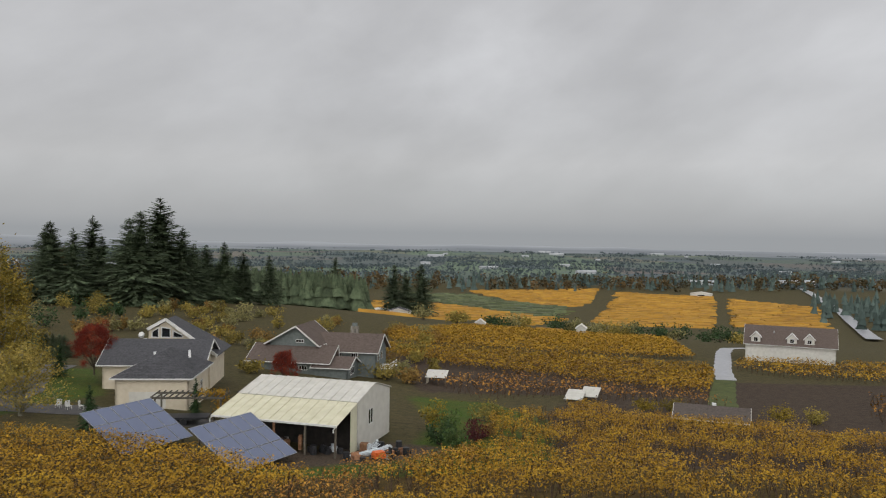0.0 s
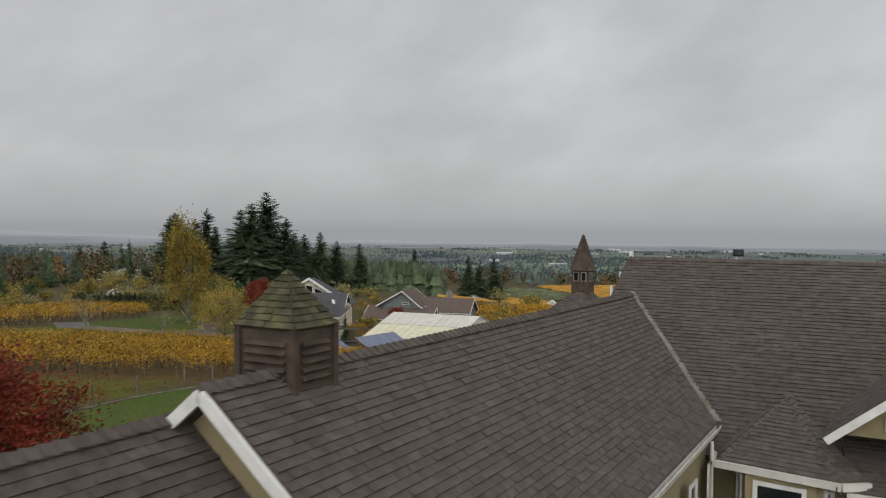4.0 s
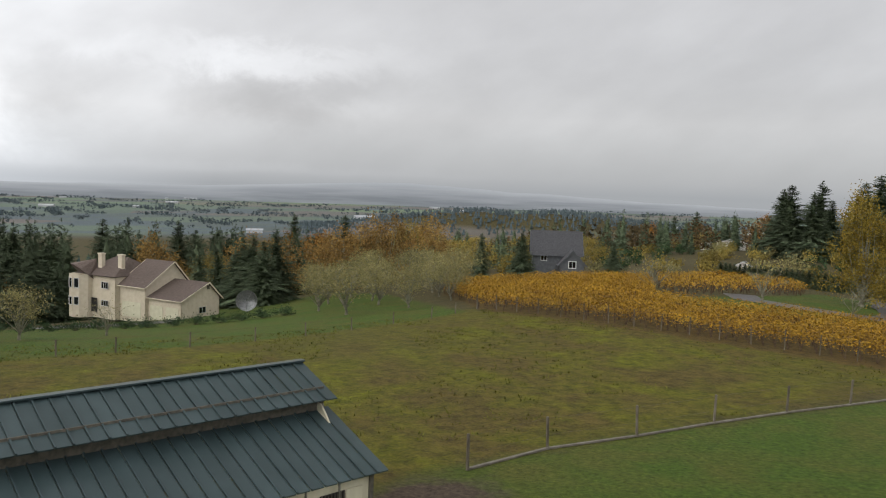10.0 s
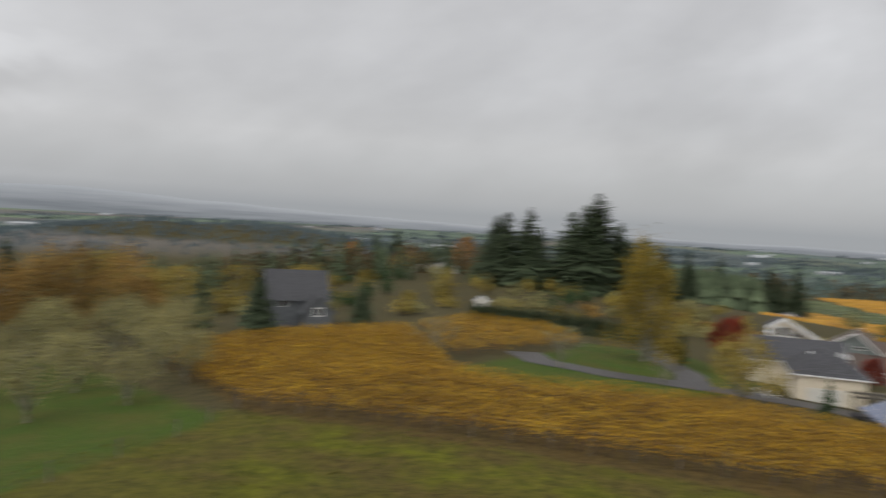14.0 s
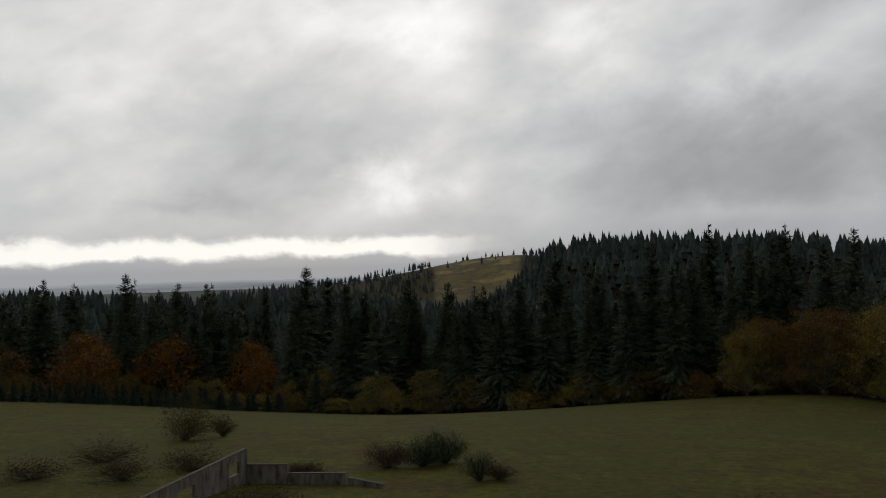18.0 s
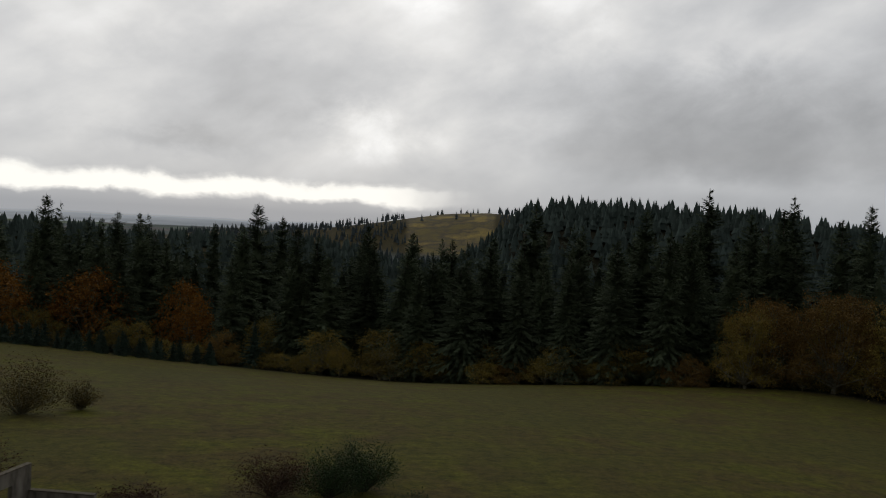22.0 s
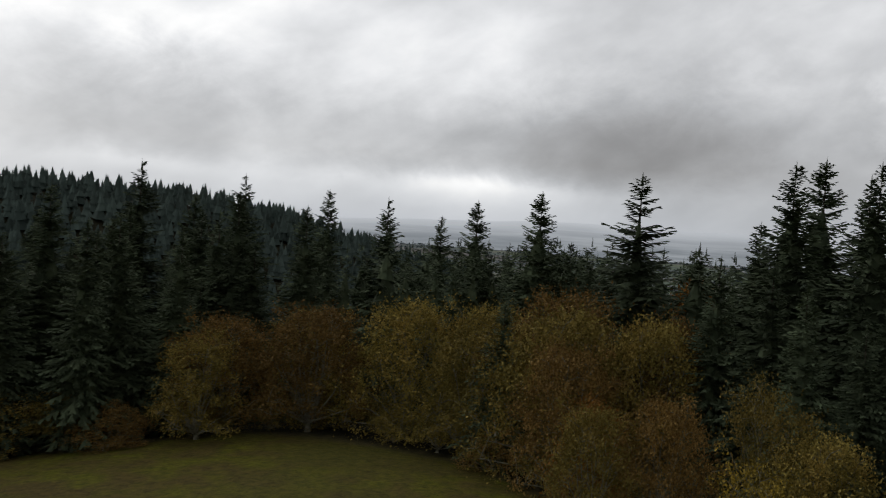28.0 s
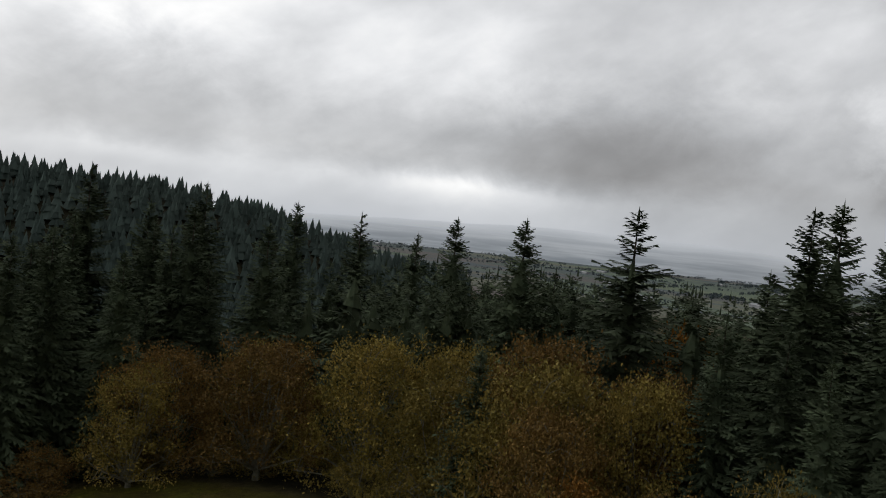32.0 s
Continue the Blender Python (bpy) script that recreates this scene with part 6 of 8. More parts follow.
def vine_rows(name, poly, step, per_m, size, mat, seed, label, h=1.75, wide=0.42, canes=True, thin=0.0, each=True, turn=0.0, patch=0.0):
    """Rows of vines across a field: leaves gathered along wires, over brown canes. each: every row is an object; else the field is one."""
    rnd = random.Random(seed)
    xs, ys = [p[0] for p in poly], [p[1] for p in poly]
    y = min(ys) + 0.5
    field = None
    allv, allf, cv, cf = [], [], [], []
    rows = 0
    while y < max(ys):
        xa = min(xs) + rnd.uniform(0, 0.4)
        vs, fs, cs, cg = [], [], [], []
        n = int((max(xs) - xa) * per_m)
        for i in range(n):
            x = xa + i / per_m + rnd.uniform(-0.1, 0.1)
            yy = y + turn * (x - xa) + rnd.gauss(0, wide * 0.55)
            if not inside(x, yy, poly):
                continue
            dens = noise.noise((x * 0.11, y * 0.11, 3.0)) + 0.5 * noise.noise((x * 0.6, y * 0.9, 1.0))
            if rnd.random() < thin or dens < patch - 0.62:
                continue
            vig = 1 + 0.22 * noise.noise((x * 0.5, y * 2.1, 7.0))
            zz = ZG(x, yy) + rnd.triangular(0.5, h * vig * 1.12, h * 0.85)
            k = size * rnd.uniform(0.6, 1.35)
            a, b = rnd.uniform(0, math.tau), rnd.uniform(-0.9, 0.9)
            sx, sy, sz = math.cos(a) * k, math.sin(a) * k, b * k * 0.8
            ux, uy, uz = -math.sin(a) * k * 0.6, math.cos(a) * k * 0.6, rnd.uniform(-0.6, 0.6) * k
            j = len(vs)
            vs += [(x - sx, yy - sy, zz - sz), (x - ux, yy - uy, zz - uz), (x + sx, yy + sy, zz + sz), (x + ux, yy + uy, zz + uz)]
            fs.append((j, j + 1, j + 2, j + 3))
        if canes:
            x = xa
            while x < max(xs):
                yy = y + turn * (x - xa)
                if inside(x, yy, poly):
                    z0 = ZG(x, yy)
                    for q in range(3):
                        a = rnd.uniform(-0.5, 0.5)
                        j = len(cs)
                        w = 0.035
                        top = z0 + rnd.uniform(0.9, 1.7)
                        cs += [(x - w, yy, z0 - 0.1), (x + w, yy + w, z0 - 0.1), (x + a + w * 0.5, yy + rnd.uniform(-0.1, 0.1), top), (x + a - w * 0.5, yy, top)]
                        cg.append((j, j + 1, j + 2, j + 3))
                x += rnd.uniform(1.0, 1.4)
        if each and fs:
            r = new("vine_row", to_mesh("vine_row", vs, fs, mat))
            tagged(r, label, "vines", name, "stuff")
            if cg:
                c = new("canes", to_mesh("canes", cs, cg, M_cane))
                c.parent = r
        else:
            o = len(allv)
            allv += vs
            allf += [tuple(i + o for i in f) for f in fs]
            o = len(cv)
            cv += cs
            cf += [tuple(i + o for i in f) for f in cg]
        y += step
        rows += 1
    if not each and allf:
        field = tagged(new("vineyard", to_mesh("vineyard", allv, allf, mat)), label, "vines", kind="stuff")
        if cf:
            new("canes", to_mesh("canes", cv, cf, M_cane)).parent = field
    return rows


class Grid:
    """Heights of the ground read off a table, for the many leaves."""

    def __init__(self, x0, x1, y0, y1, step):
        self.x0, self.y0, self.s = x0, y0, step
        gx_, gy_ = np.meshgrid(np.arange(x0, x1 + step, step), np.arange(y0, y1 + step, step))
        self.z = land(gx_, gy_).tolist()

    def __call__(self, x, y):
        i, j = (x - self.x0) / self.s, (y - self.y0) / self.s
        a, b = int(i), int(j)
        f, g = i - a, j - b
        z = self.z
        return (z[b][a] * (1 - f) + z[b][a + 1] * f) * (1 - g) + (z[b + 1][a] * (1 - f) + z[b + 1][a + 1] * f) * g


ZG = Grid(-130, 440, 30, 1200, 5)
NEAR_W = [(-76, 42), (-51, 42.5), (-32, 43), (-13, 41), (-8, 57), (-14, 62), (-22, 67), (-37, 69), (-58, 63), (-67, 65), (-72, 75), (-86, 98), (-98, 84), (-107, 69), (-99, 60)]
vine_rows("vineyard by the meadow", NEAR_W, 2.3, 120, 0.088, M_vine, 1, "row of golden vine leaves on wires", patch=-0.1)
EAST = [(-4, 44), (72, 44), (60, 70), (47, 86), (41, 95), (28, 103), (20, 112), (13, 104), (6, 92), (6, 76), (-4, 60)]
vine_rows("vineyard east of the lawn", EAST, 2.3, 105, 0.088, M_vine, 2, "row of golden and half-bare vines", patch=0.46, thin=0.12)
MIDDLE = [(-12.5, 41), (-4, 42), (-3.5, 60), (3, 64), (4, 72), (-4, 65), (-8, 57)]
vine_rows("vineyard by the meadow", MIDDLE, 2.3, 50, 0.095, M_vine_thin, 12, "row of fading vines with brown canes", patch=0.1, thin=0.1)
UPPER = [(-70, 75), (-61, 100), (-62, 107), (-76, 134), (-87, 127), (-86, 101), (-73, 78)]
vine_rows("vineyard above the drive", UPPER, 2.4, 30, 0.12, M_vine, 3, "row of golden vines above the drive", patch=-0.2)
FIELD_A = [(-13, 214), (14, 264), (49, 264), (76, 270), (62, 194), (14, 192), (-11, 189)]
FIELD_A2 = [(-12, 183), (30, 190), (59, 177), (57, 166), (46, 137), (24, 153), (1, 158), (-12, 166)]
vine_rows("", FIELD_A2, 2.6, 20, 0.2, M_vine, 8, "golden vineyard above the ploughed strip", each=False, h=1.8, patch=-0.3)
vine_rows("", FIELD_A, 2.6, 17, 0.22, M_vine, 4, "golden vineyard in long rows down the slope", each=False, h=1.8, patch=-0.25)
FIELD_B = [(65, 178), (73, 193), (108, 185), (165, 178), (150, 150), (90, 150), (66, 168)]
vine_rows("", FIELD_B, 2.6, 9, 0.22, M_vine, 5, "golden vineyard beside the white barn", each=False, patch=0.25)
FIELD_C = [(58, 108), (70, 132), (140, 118), (170, 80), (90, 66), (60, 84)]
vine_rows("", FIELD_C, 2.6, 3.5, 0.2, M_vine_thin, 6, "nearly bare vineyard on brown soil", each=False, patch=0.3)
STRIP = [(-2, 132), (14, 150), (40, 138), (46, 122), (20, 128), (6, 116)]
vine_rows("", STRIP, 2.6, 5.0, 0.2, M_vine_thin, 7, "half-bare vines beside the beehives", each=False, patch=0.35)


def far_field(poly, mat, label, seed, rows=7.0, h=1.5, name="vineyard"):
    """A far vineyard: long leafy ridges following its rows, with breaks."""
    rnd = random.Random(seed)
    vs, fs = [], []
    ys, xs = [p[1] for p in poly], [p[0] for p in poly]
    y = min(ys)
    while y < max(ys):
        x = min(xs)
        while x < max(xs):
            ln = rnd.uniform(6, 16)
            if inside(x, y, poly) and inside(x + ln, y, poly) and rnd.random() < 0.93:
                j = len(vs)
                hh = h * rnd.uniform(0.6, 1.25)
                w = rows * rnd.uniform(0.34, 0.5)
                for px in (x, x + ln):
                    g = ZG(px, y)
                    vs += [(px, y - w, g + 0.1), (px, y - w * 0.4, g + hh), (px, y + w * 0.4, g + hh * rnd.uniform(0.8, 1.1)), (px, y + w, g + 0.1)]
                fs += [(j, j + 4, j + 5, j + 1), (j + 1, j + 5, j + 6, j + 2), (j + 2, j + 6, j + 7, j + 3), (j, j + 1, j + 2, j + 3), (j + 7, j + 6, j + 5, j + 4)]
            x += ln
        y += rows
    return tagged(new(name, to_mesh(name, vs, fs, mat)), label, "vines" if name == "vineyard" else "field", kind="stuff")


M_vine_far = material("far_vine_leaves", [(0.21, 0.10, 0.014), (0.30, 0.155, 0.018), (0.34, 0.19, 0.025)], 0.08, 0.8, 0, big=0.25, bigscale=0.02, island=0.2)
M_nursery = material("nursery_rows", [(0.045, 0.058, 0.024), (0.09, 0.10, 0.045)], 0.2, 0.8, 0, island=0.35)
M_lane = material("grass_lane", [(0.07, 0.09, 0.02), (0.11, 0.13, 0.03)], 0.2, 0.9, 0.2)
far_field([(118, 400), (128, 420), (70, 380), (46, 284), (20, 276)], M_vine_far, "golden vineyard beyond the hedgerow", 1)
far_field([(-82, 930), (-34, 330), (-4, 330), (18, 560), (50, 478), (104, 630), (30, 830), (-8, 900)], M_vine_far, "long golden vineyard below the wood", 2)
far_field([(35, 1097), (234, 1150), (160, 860), (107, 828)], M_vine_far, "distant golden vineyard", 3)
far_field([(238, 1090), (345, 998), (197, 568), (106, 571)], M_vine_far, "distant golden vineyard beside the grass lane", 4)
far_field([(348, 975), (400, 844), (273, 551), (212, 585)], M_vine_far, "distant golden vineyard by the road", 5)
far_field([(-54, 1036), (34, 1040), (137, 833), (90, 600), (31, 800)], M_nursery, "distant nursery of grey-green bushes in rows", 6, 12, 2.2, "nursery")
far_field([(216, 1085), (152, 850), (96, 632), (80, 634), (164, 910)], M_lane, "grass lane between the far vineyards", 7, 8, 0.5, "grass_lane")
# posts along the rows that face the meadow
post_m = mesh_from(rod([(0, 0, -0.4), (0, 0, 1.75)], 0.05, 6), "post", M_post)
vfence = root("trellis", -45, 44, ground_z(-45, 44), 0, "line of weathered vineyard posts and wires along the meadow", "trellis")
for i in range(22):
    x = -78 + i * 2.95
    y = 43.4 - max(0, (x + 32) * 0.13)
    p = new("post", post_m)
    p.parent = vfence
    p.location = (x + 45, y - 44, ground_z(x, y) - ground_z(-45, 44))
    p.rotation_euler = (0.03 * math.sin(i * 3), 0.04 * math.sin(i * 5), 0)
for h in (0.7, 1.1, 1.6):
    pts = []
    for i in range(0, 66, 3):
        x = -78 + i
        y = 43.4 - max(0, (x + 32) * 0.13)
        pts.append((x + 45, y - 44, ground_z(x, y) - ground_z(-45, 44) + h))
    part("wire", rod(pts, 0.008, 3), M_wire, vfence)

# ---- far woods: the ridge, the valley and the tree lines of the plain ----
def far_wood(name, places, mat, label, seed, lo=18, hi=30, slim=0.17, sides=5):
    """Many small conifers far off, each a stack of three ragged skirts, in one mesh."""
    rnd = random.Random(seed)
    vs, fs = [], []
    zs = land(np.array([p[0] for p in places]), np.array([p[1] for p in places]))
    for (x, y), z in zip(places, zs):
        h = rnd.uniform(lo, hi)
        r = h * slim * rnd.uniform(0.8, 1.25)
        for z0, z1, rr in ((0.06, 0.58, 1.0), (0.34, 0.82, 0.74), (0.6, 1.02, 0.45)):
            i = len(vs)
            a0 = rnd.uniform(0, 6)
            for k in range(sides):
                a = a0 + k * math.tau / sides
                q = r * rr * rnd.uniform(0.75, 1.2)
                vs.append((x + q * math.cos(a), y + q * math.sin(a), z + h * (z0 + rnd.uniform(-0.05, 0.05))))
            vs.append((x + rnd.uniform(-.2, .2), y, z + h * z1))
            for k in range(sides):
                fs.append((i + k, i + (k + 1) % sides, i + sides))
    ob = new(name, to_mesh(name, vs, fs, mat))
    return tagged(ob, label, "trees", kind="stuff")


def round_wood(name, places, mat, label, seed, lo=7, hi=14, cards=26):
    """Many far broadleaf trees as clumps of leaf cards, in one mesh."""
    rnd = random.Random(seed)
    vs, fs = [], []
    zs = land(np.array([p[0] for p in places]), np.array([p[1] for p in places]))
    for (x, y), z in zip(places, zs):
        h = rnd.uniform(lo, hi)
        for _ in range(cards):
            d = Vector((rnd.gauss(0, 1), rnd.gauss(0, 1), rnd.gauss(0, 1)))
            d = d / max(1.0, d.length) * h * 0.45
            c = Vector((x, y, z + h * 0.55)) + Vector((d.x, d.y, d.z))
            k = h * rnd.uniform(0.10, 0.2) * math.sqrt(26 / cards) * (0.7 if cards > 26 else 1)
            n = Vector((rnd.uniform(-1, 1), rnd.uniform(-1, 1), rnd.uniform(-0.2, 1))).normalized()
            s = n.cross(Vector((0.3, 0.5, 0.8))).normalized() * k
            u = n.cross(s)
            i = len(vs)
            vs += [tuple(c - s), tuple(c - u * 0.8), tuple(c + s), tuple(c + u * 0.8)]
            fs.append((i, i + 1, i + 2, i + 3))
    ob = new(name, to_mesh(name, vs, fs, mat))
    return tagged(ob, label, "trees", kind="stuff")


rf = random.Random(9)
# fir green made paler and bluer: distance haze put into the colour
M_fir_haze = material("hazed_fir_needles", [(0.054, 0.076, 0.067), (0.084, 0.112, 0.097)], 0.02, 0.9, 0, big=0.3, bigscale=0.006, island=0.35, spec=0.1)
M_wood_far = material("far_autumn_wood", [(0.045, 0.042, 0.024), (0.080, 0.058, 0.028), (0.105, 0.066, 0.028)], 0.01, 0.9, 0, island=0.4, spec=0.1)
# woods farther off, with still more painted haze in their grey-blue
M_wood_haze = material("hazed_distant_wood", [(0.06, 0.08, 0.085), (0.095, 0.115, 0.12)], 0.004, 0.95, 0, island=0.25, spec=0.1)
def polar(b, d):
    return -65 - d * math.sin(radians(b)), -45 + d * math.cos(radians(b))


ridge = [polar(rf.uniform(122, 207), rf.uniform(430, 900)) for _ in range(5200)]
far_wood("ridge_forest", [p for p in ridge if p[0] < 300], M_fir_haze, "dark fir forest covering the ridge", 1, 13, 23, 0.26)
val = []
while len(val) < 1500:
    x, y = rf.uniform(-480, 220), rf.uniform(-480, -60)
    d = math.hypot(x + 80, y + 100)
    if 170 < d and (y < -250 or x < -215):
        val.append((x, y))
far_wood("valley_forest", val, M_fir_haze, "dark fir forest in the valley below the meadow", 2, 16, 26, 0.24)
round_wood("valley_oaks", [(rf.uniform(-420, -195), rf.uniform(-260, 10)) for _ in range(260)], M_wood_far, "brown autumn oaks in the valley", 3, 8, 15)
hill = []
while len(hill) < 1300:
    b, d = rf.uniform(148, 182), rf.uniform(1250, 1760)
    if not (160.6 < b < 167 and 1350 < d < 1740) or rf.random() < 0.03:
        hill.append(polar(b, d))
far_wood("hill_forest", hill, M_wood_haze, "hazy woods round the clearing on the far hill", 4, 10, 18, 0.22, 4)
far_wood("knoll_forest", [polar(rf.uniform(20, 52), rf.gauss(1480, 95)) for _ in range(1500)], M_wood_haze, "dark wooded knolls rising from the plain", 14, 6, 11, 0.34, 4)
# west: slope below the cream house
wst = []
while len(wst) < 1300:
    a, d = rf.uniform(28, 112), rf.uniform(265, 900)
    x, y = -d * math.sin(radians(a)) - 20, d * math.cos(radians(a)) - 10
    if rf.random() < 1 - d / 1200:
        wst.append((x, y))
close = [p for p in wst[:560] if math.hypot(*p) < 520]
fir_mass("slope_forest", [(x, y, rf.uniform(11, 18)) for x, y in close], "dark woods on the slope below the houses", 75)
far_wood("slope_forest_beyond", [p for p in wst[:560] if math.hypot(*p) >= 520], M_fir_haze, "dark woods falling away to the plain", 5, 10, 16, 0.26)
round_wood("slope_oaks", wst[560:], M_wood_far, "brown autumn woods falling away to the plain", 6, 7, 13, 80)
# north: belt of firs, tree lines between vineyards and plain
belt = [(-98 + rf.uniform(0, 64), 368 + rf.uniform(-16, 40)) for _ in range(620)]
far_wood("fir_belt", belt, M_fir, "dense dark belt of firs beyond the houses", 7, 12, 17, 0.26, 7)
line = [(rf.uniform(-380, 700), 1130 + rf.gauss(0, 40) + abs(rf.gauss(0, 130))) for _ in range(760)]
far_wood("tree_line", line[:330], M_fir_haze, "dark tree line at the end of the vineyards", 8, 9, 20, 0.26)
round_wood("autumn_tree_line", line[330:], M_wood_far, "autumn trees at the end of the vineyards", 9, 7, 15)
east = [(rf.gauss(330, 26) + (y - 500) * 0.3, y) for y in [rf.uniform(460, 900) for _ in range(150)]]
far_wood("roadside_firs", [e for e in east if e[0] > 300], M_fir_haze, "dark trees beside the far road", 10, 8, 18, 0.26)
near_n = [(rf.uniform(-330, -125), rf.uniform(260, 480)) for _ in range(150)] + [(rf.uniform(-300, -115), rf.uniform(225, 420)) for _ in range(70)]
round_wood("north_oaks", near_n[:150], M_wood_far, "autumn trees round the far farmsteads", 11, 6, 13, 130)
fir_mass("north_firs", [(x, y, rf.uniform(9, 17)) for x, y in near_n[150:]], "dark firs round the far farmsteads", 74)
# the plain: woods, hedgerows and pale farm roofs
pl = []
for _ in range(620):
    a, d = rf.uniform(-50, 135), rf.uniform(1500, 4200)
    cx, cy = -d * math.sin(radians(a)), d * math.cos(radians(a))
    t = rf.uniform(0, math.pi)
    for k in range(rf.randrange(8, 34)):
        s = k * rf.uniform(8, 13)
        pl.append((cx + s * math.cos(t) + rf.gauss(0, 6), cy + s * math.sin(t) * 0.6 + rf.gauss(0, 6)))
for _ in range(260):
    a, d = rf.uniform(-38, 34), rf.uniform(1250, 2700)
    cx, cy = -d * math.sin(radians(a)), d * math.cos(radians(a))
    for k in range(rf.randrange(8, 22)):
        pl.append((cx + rf.gauss(0, 55), cy + rf.gauss(0, 14)))
round_wood("plain_woods", pl, M_wood_haze, "hazy woods and hedgerows scattered over the plain", 13, 5, 9, 9)
M_farm = material("pale_farm_roof", [(0.28, 0.29, 0.30), (0.46, 0.47, 0.48)], 0.02, 0.6, 0)
shed_ms = []
for w, l_, h in ((10, 26, 5), (12, 44, 5), (9, 16, 5), (16, 60, 6)):
    bm = block(bmesh.new(), -l_ / 2, -w / 2, -2, l_ / 2, w / 2, h)
    slab(bm, [(-l_ / 2 - 1, -w / 2 - 1, h), (l_ / 2 + 1, -w / 2 - 1, h), (l_ / 2 + 1, 0, h + w * 0.22), (-l_ / 2 - 1, 0, h + w * 0.22)], 0.4)
    slab(bm, [(l_ / 2 + 1, w / 2 + 1, h), (-l_ / 2 - 1, w / 2 + 1, h), (-l_ / 2 - 1, 0, h + w * 0.22), (l_ / 2 + 1, 0, h + w * 0.22)], 0.4)
    shed_ms.append(mesh_from(bm, "farm_shed", M_farm))
for k in range(64):
    a, d = rf.choice((rf.uniform(-28, 8), rf.uniform(20, 72), rf.uniform(86, 128))), rf.uniform(1300, 4000)
    x, y = -d * math.sin(radians(a)), d * math.cos(radians(a))
    o = tagged(new("farm_shed", shed_ms[k % 4]), "long pale farm shed far off on the plain", "shed", "farm sheds on the plain")
    o.matrix_world = pose(x, y, ground_z(x, y), 0, 0, rf.uniform(-20, 20) + (0 if a < 40 else 45))
put_away(*FIRS, *CLIP_OAK, *FINE_OAK)

# ---- other buildings ----
def gabled(t, x0, x1, y0, y1, z0, ze, zr, wall, roof, along="x", over=0.5, trim=None, ridge=0.5, thick=0.15, ends=(1, 1)):
    """Four walls and a ridged roof as parts of t; along: the way its ridge runs; ridge: where across the span it stands."""
    trim = trim or M_trim
    m = (lambda a, b, z: (a, b, z)) if along == "x" else (lambda a, b, z: (-b, a, z))
    if along == "y":
        x0, x1, y0, y1 = y0, y1, -x1, -x0
    yr = y0 + (y1 - y0) * ridge
    s0, s1 = (zr - ze) / (yr - y0), (zr - ze) / (y1 - yr)
    part("wall", slb([m(x0, y0, z0), m(x1, y0, z0), m(x1, y0, ze), m(x0, y0, ze)], 0.2), wall, t)
    part("wall", slb([m(x1, y1, z0), m(x0, y1, z0), m(x0, y1, ze), m(x1, y1, ze)], 0.2), wall, t)
    part("gable_wall", slb([m(x1, y0, z0), m(x1, y1, z0), m(x1, y1, ze), m(x1, yr, zr - 0.03), m(x1, y0, ze)], 0.2), wall, t)
    part("gable_wall", slb([m(x0, y1, z0), m(x0, y0, z0), m(x0, y0, ze), m(x0, yr, zr - 0.03), m(x0, y1, ze)], 0.2), wall, t)
    a, b = x0 - over * ends[0], x1 + over * ends[1]
    up = thick + 0.02
    part("roof", slb([m(a, y0 - over, ze - s0 * over + up), m(b, y0 - over, ze - s0 * over + up), m(b, yr, zr + up), m(a, yr, zr + up)], thick), roof, t)
    part("roof", slb([m(b, y1 + over, ze - s1 * over + up), m(a, y1 + over, ze - s1 * over + up), m(a, yr, zr + up), m(b, yr, zr + up)], thick), roof, t)
    for e in (a - 0.03, b + 0.03):
        for yy, s in ((y0 - over, s0), (y1 + over, s1)):
            part("bargeboard", bar(m(e, yy, ze - s * over + 0.08), m(e, yr, zr + 0.08), 0.06, 0.24), trim, t)
    for yy, s in ((y0 - over - 0.05, s0), (y1 + over + 0.05, s1)):
        part("gutter", bar(m(a, yy, ze - s * over + 0.08), m(b, yy, ze - s * over + 0.08), 0.12, 0.14), trim, t)


def win_rect(t, a, b, z0, z1, frame_mat=None, bars=1, w=0.08):
    """An upright window between the plan points a and b."""
    return window(t, [(*a, z0), (*b, z0), (*b, z1), (*a, z1)], M_glass, frame_mat or M_trim, w, 0.05, bars)


def slope_courses(t, pts, mat, step=0.35, seed=0):
    shingles(t, *pts, mat, 0.9, step, 0.03, seed=seed)


# barn with a raised green roof
bn = root("barn", -40.1, -10.7, -14.95, -4.7, "whitewashed barn with a raised green metal roof", "barn")
BL, BUZ, BRZ, BLZ = 11.2, 4.35, 5.19, 2.62
UW, LW_ = 2.25, 5.0


def ribbed(t, a, b, c, d, mat, n, name):
    """A sheet-metal slope: panels side by side with raised seams."""
    a, b, c, d = map(Vector, (a, b, c, d))
    nn = (b - a).cross(d - a).normalized()
    for i in range(n):
        f0, f1 = i / n, (i + 1) / n - 0.004
        s = part(name, slb([a.lerp(b, f0), a.lerp(b, f1), d.lerp(c, f1), d.lerp(c, f0)], 0.04), mat, t)
        part("seam", bar(a.lerp(b, f0) + nn * 0.02, d.lerp(c, f0) + nn * 0.02, 0.05, 0.06, nn), mat, s)


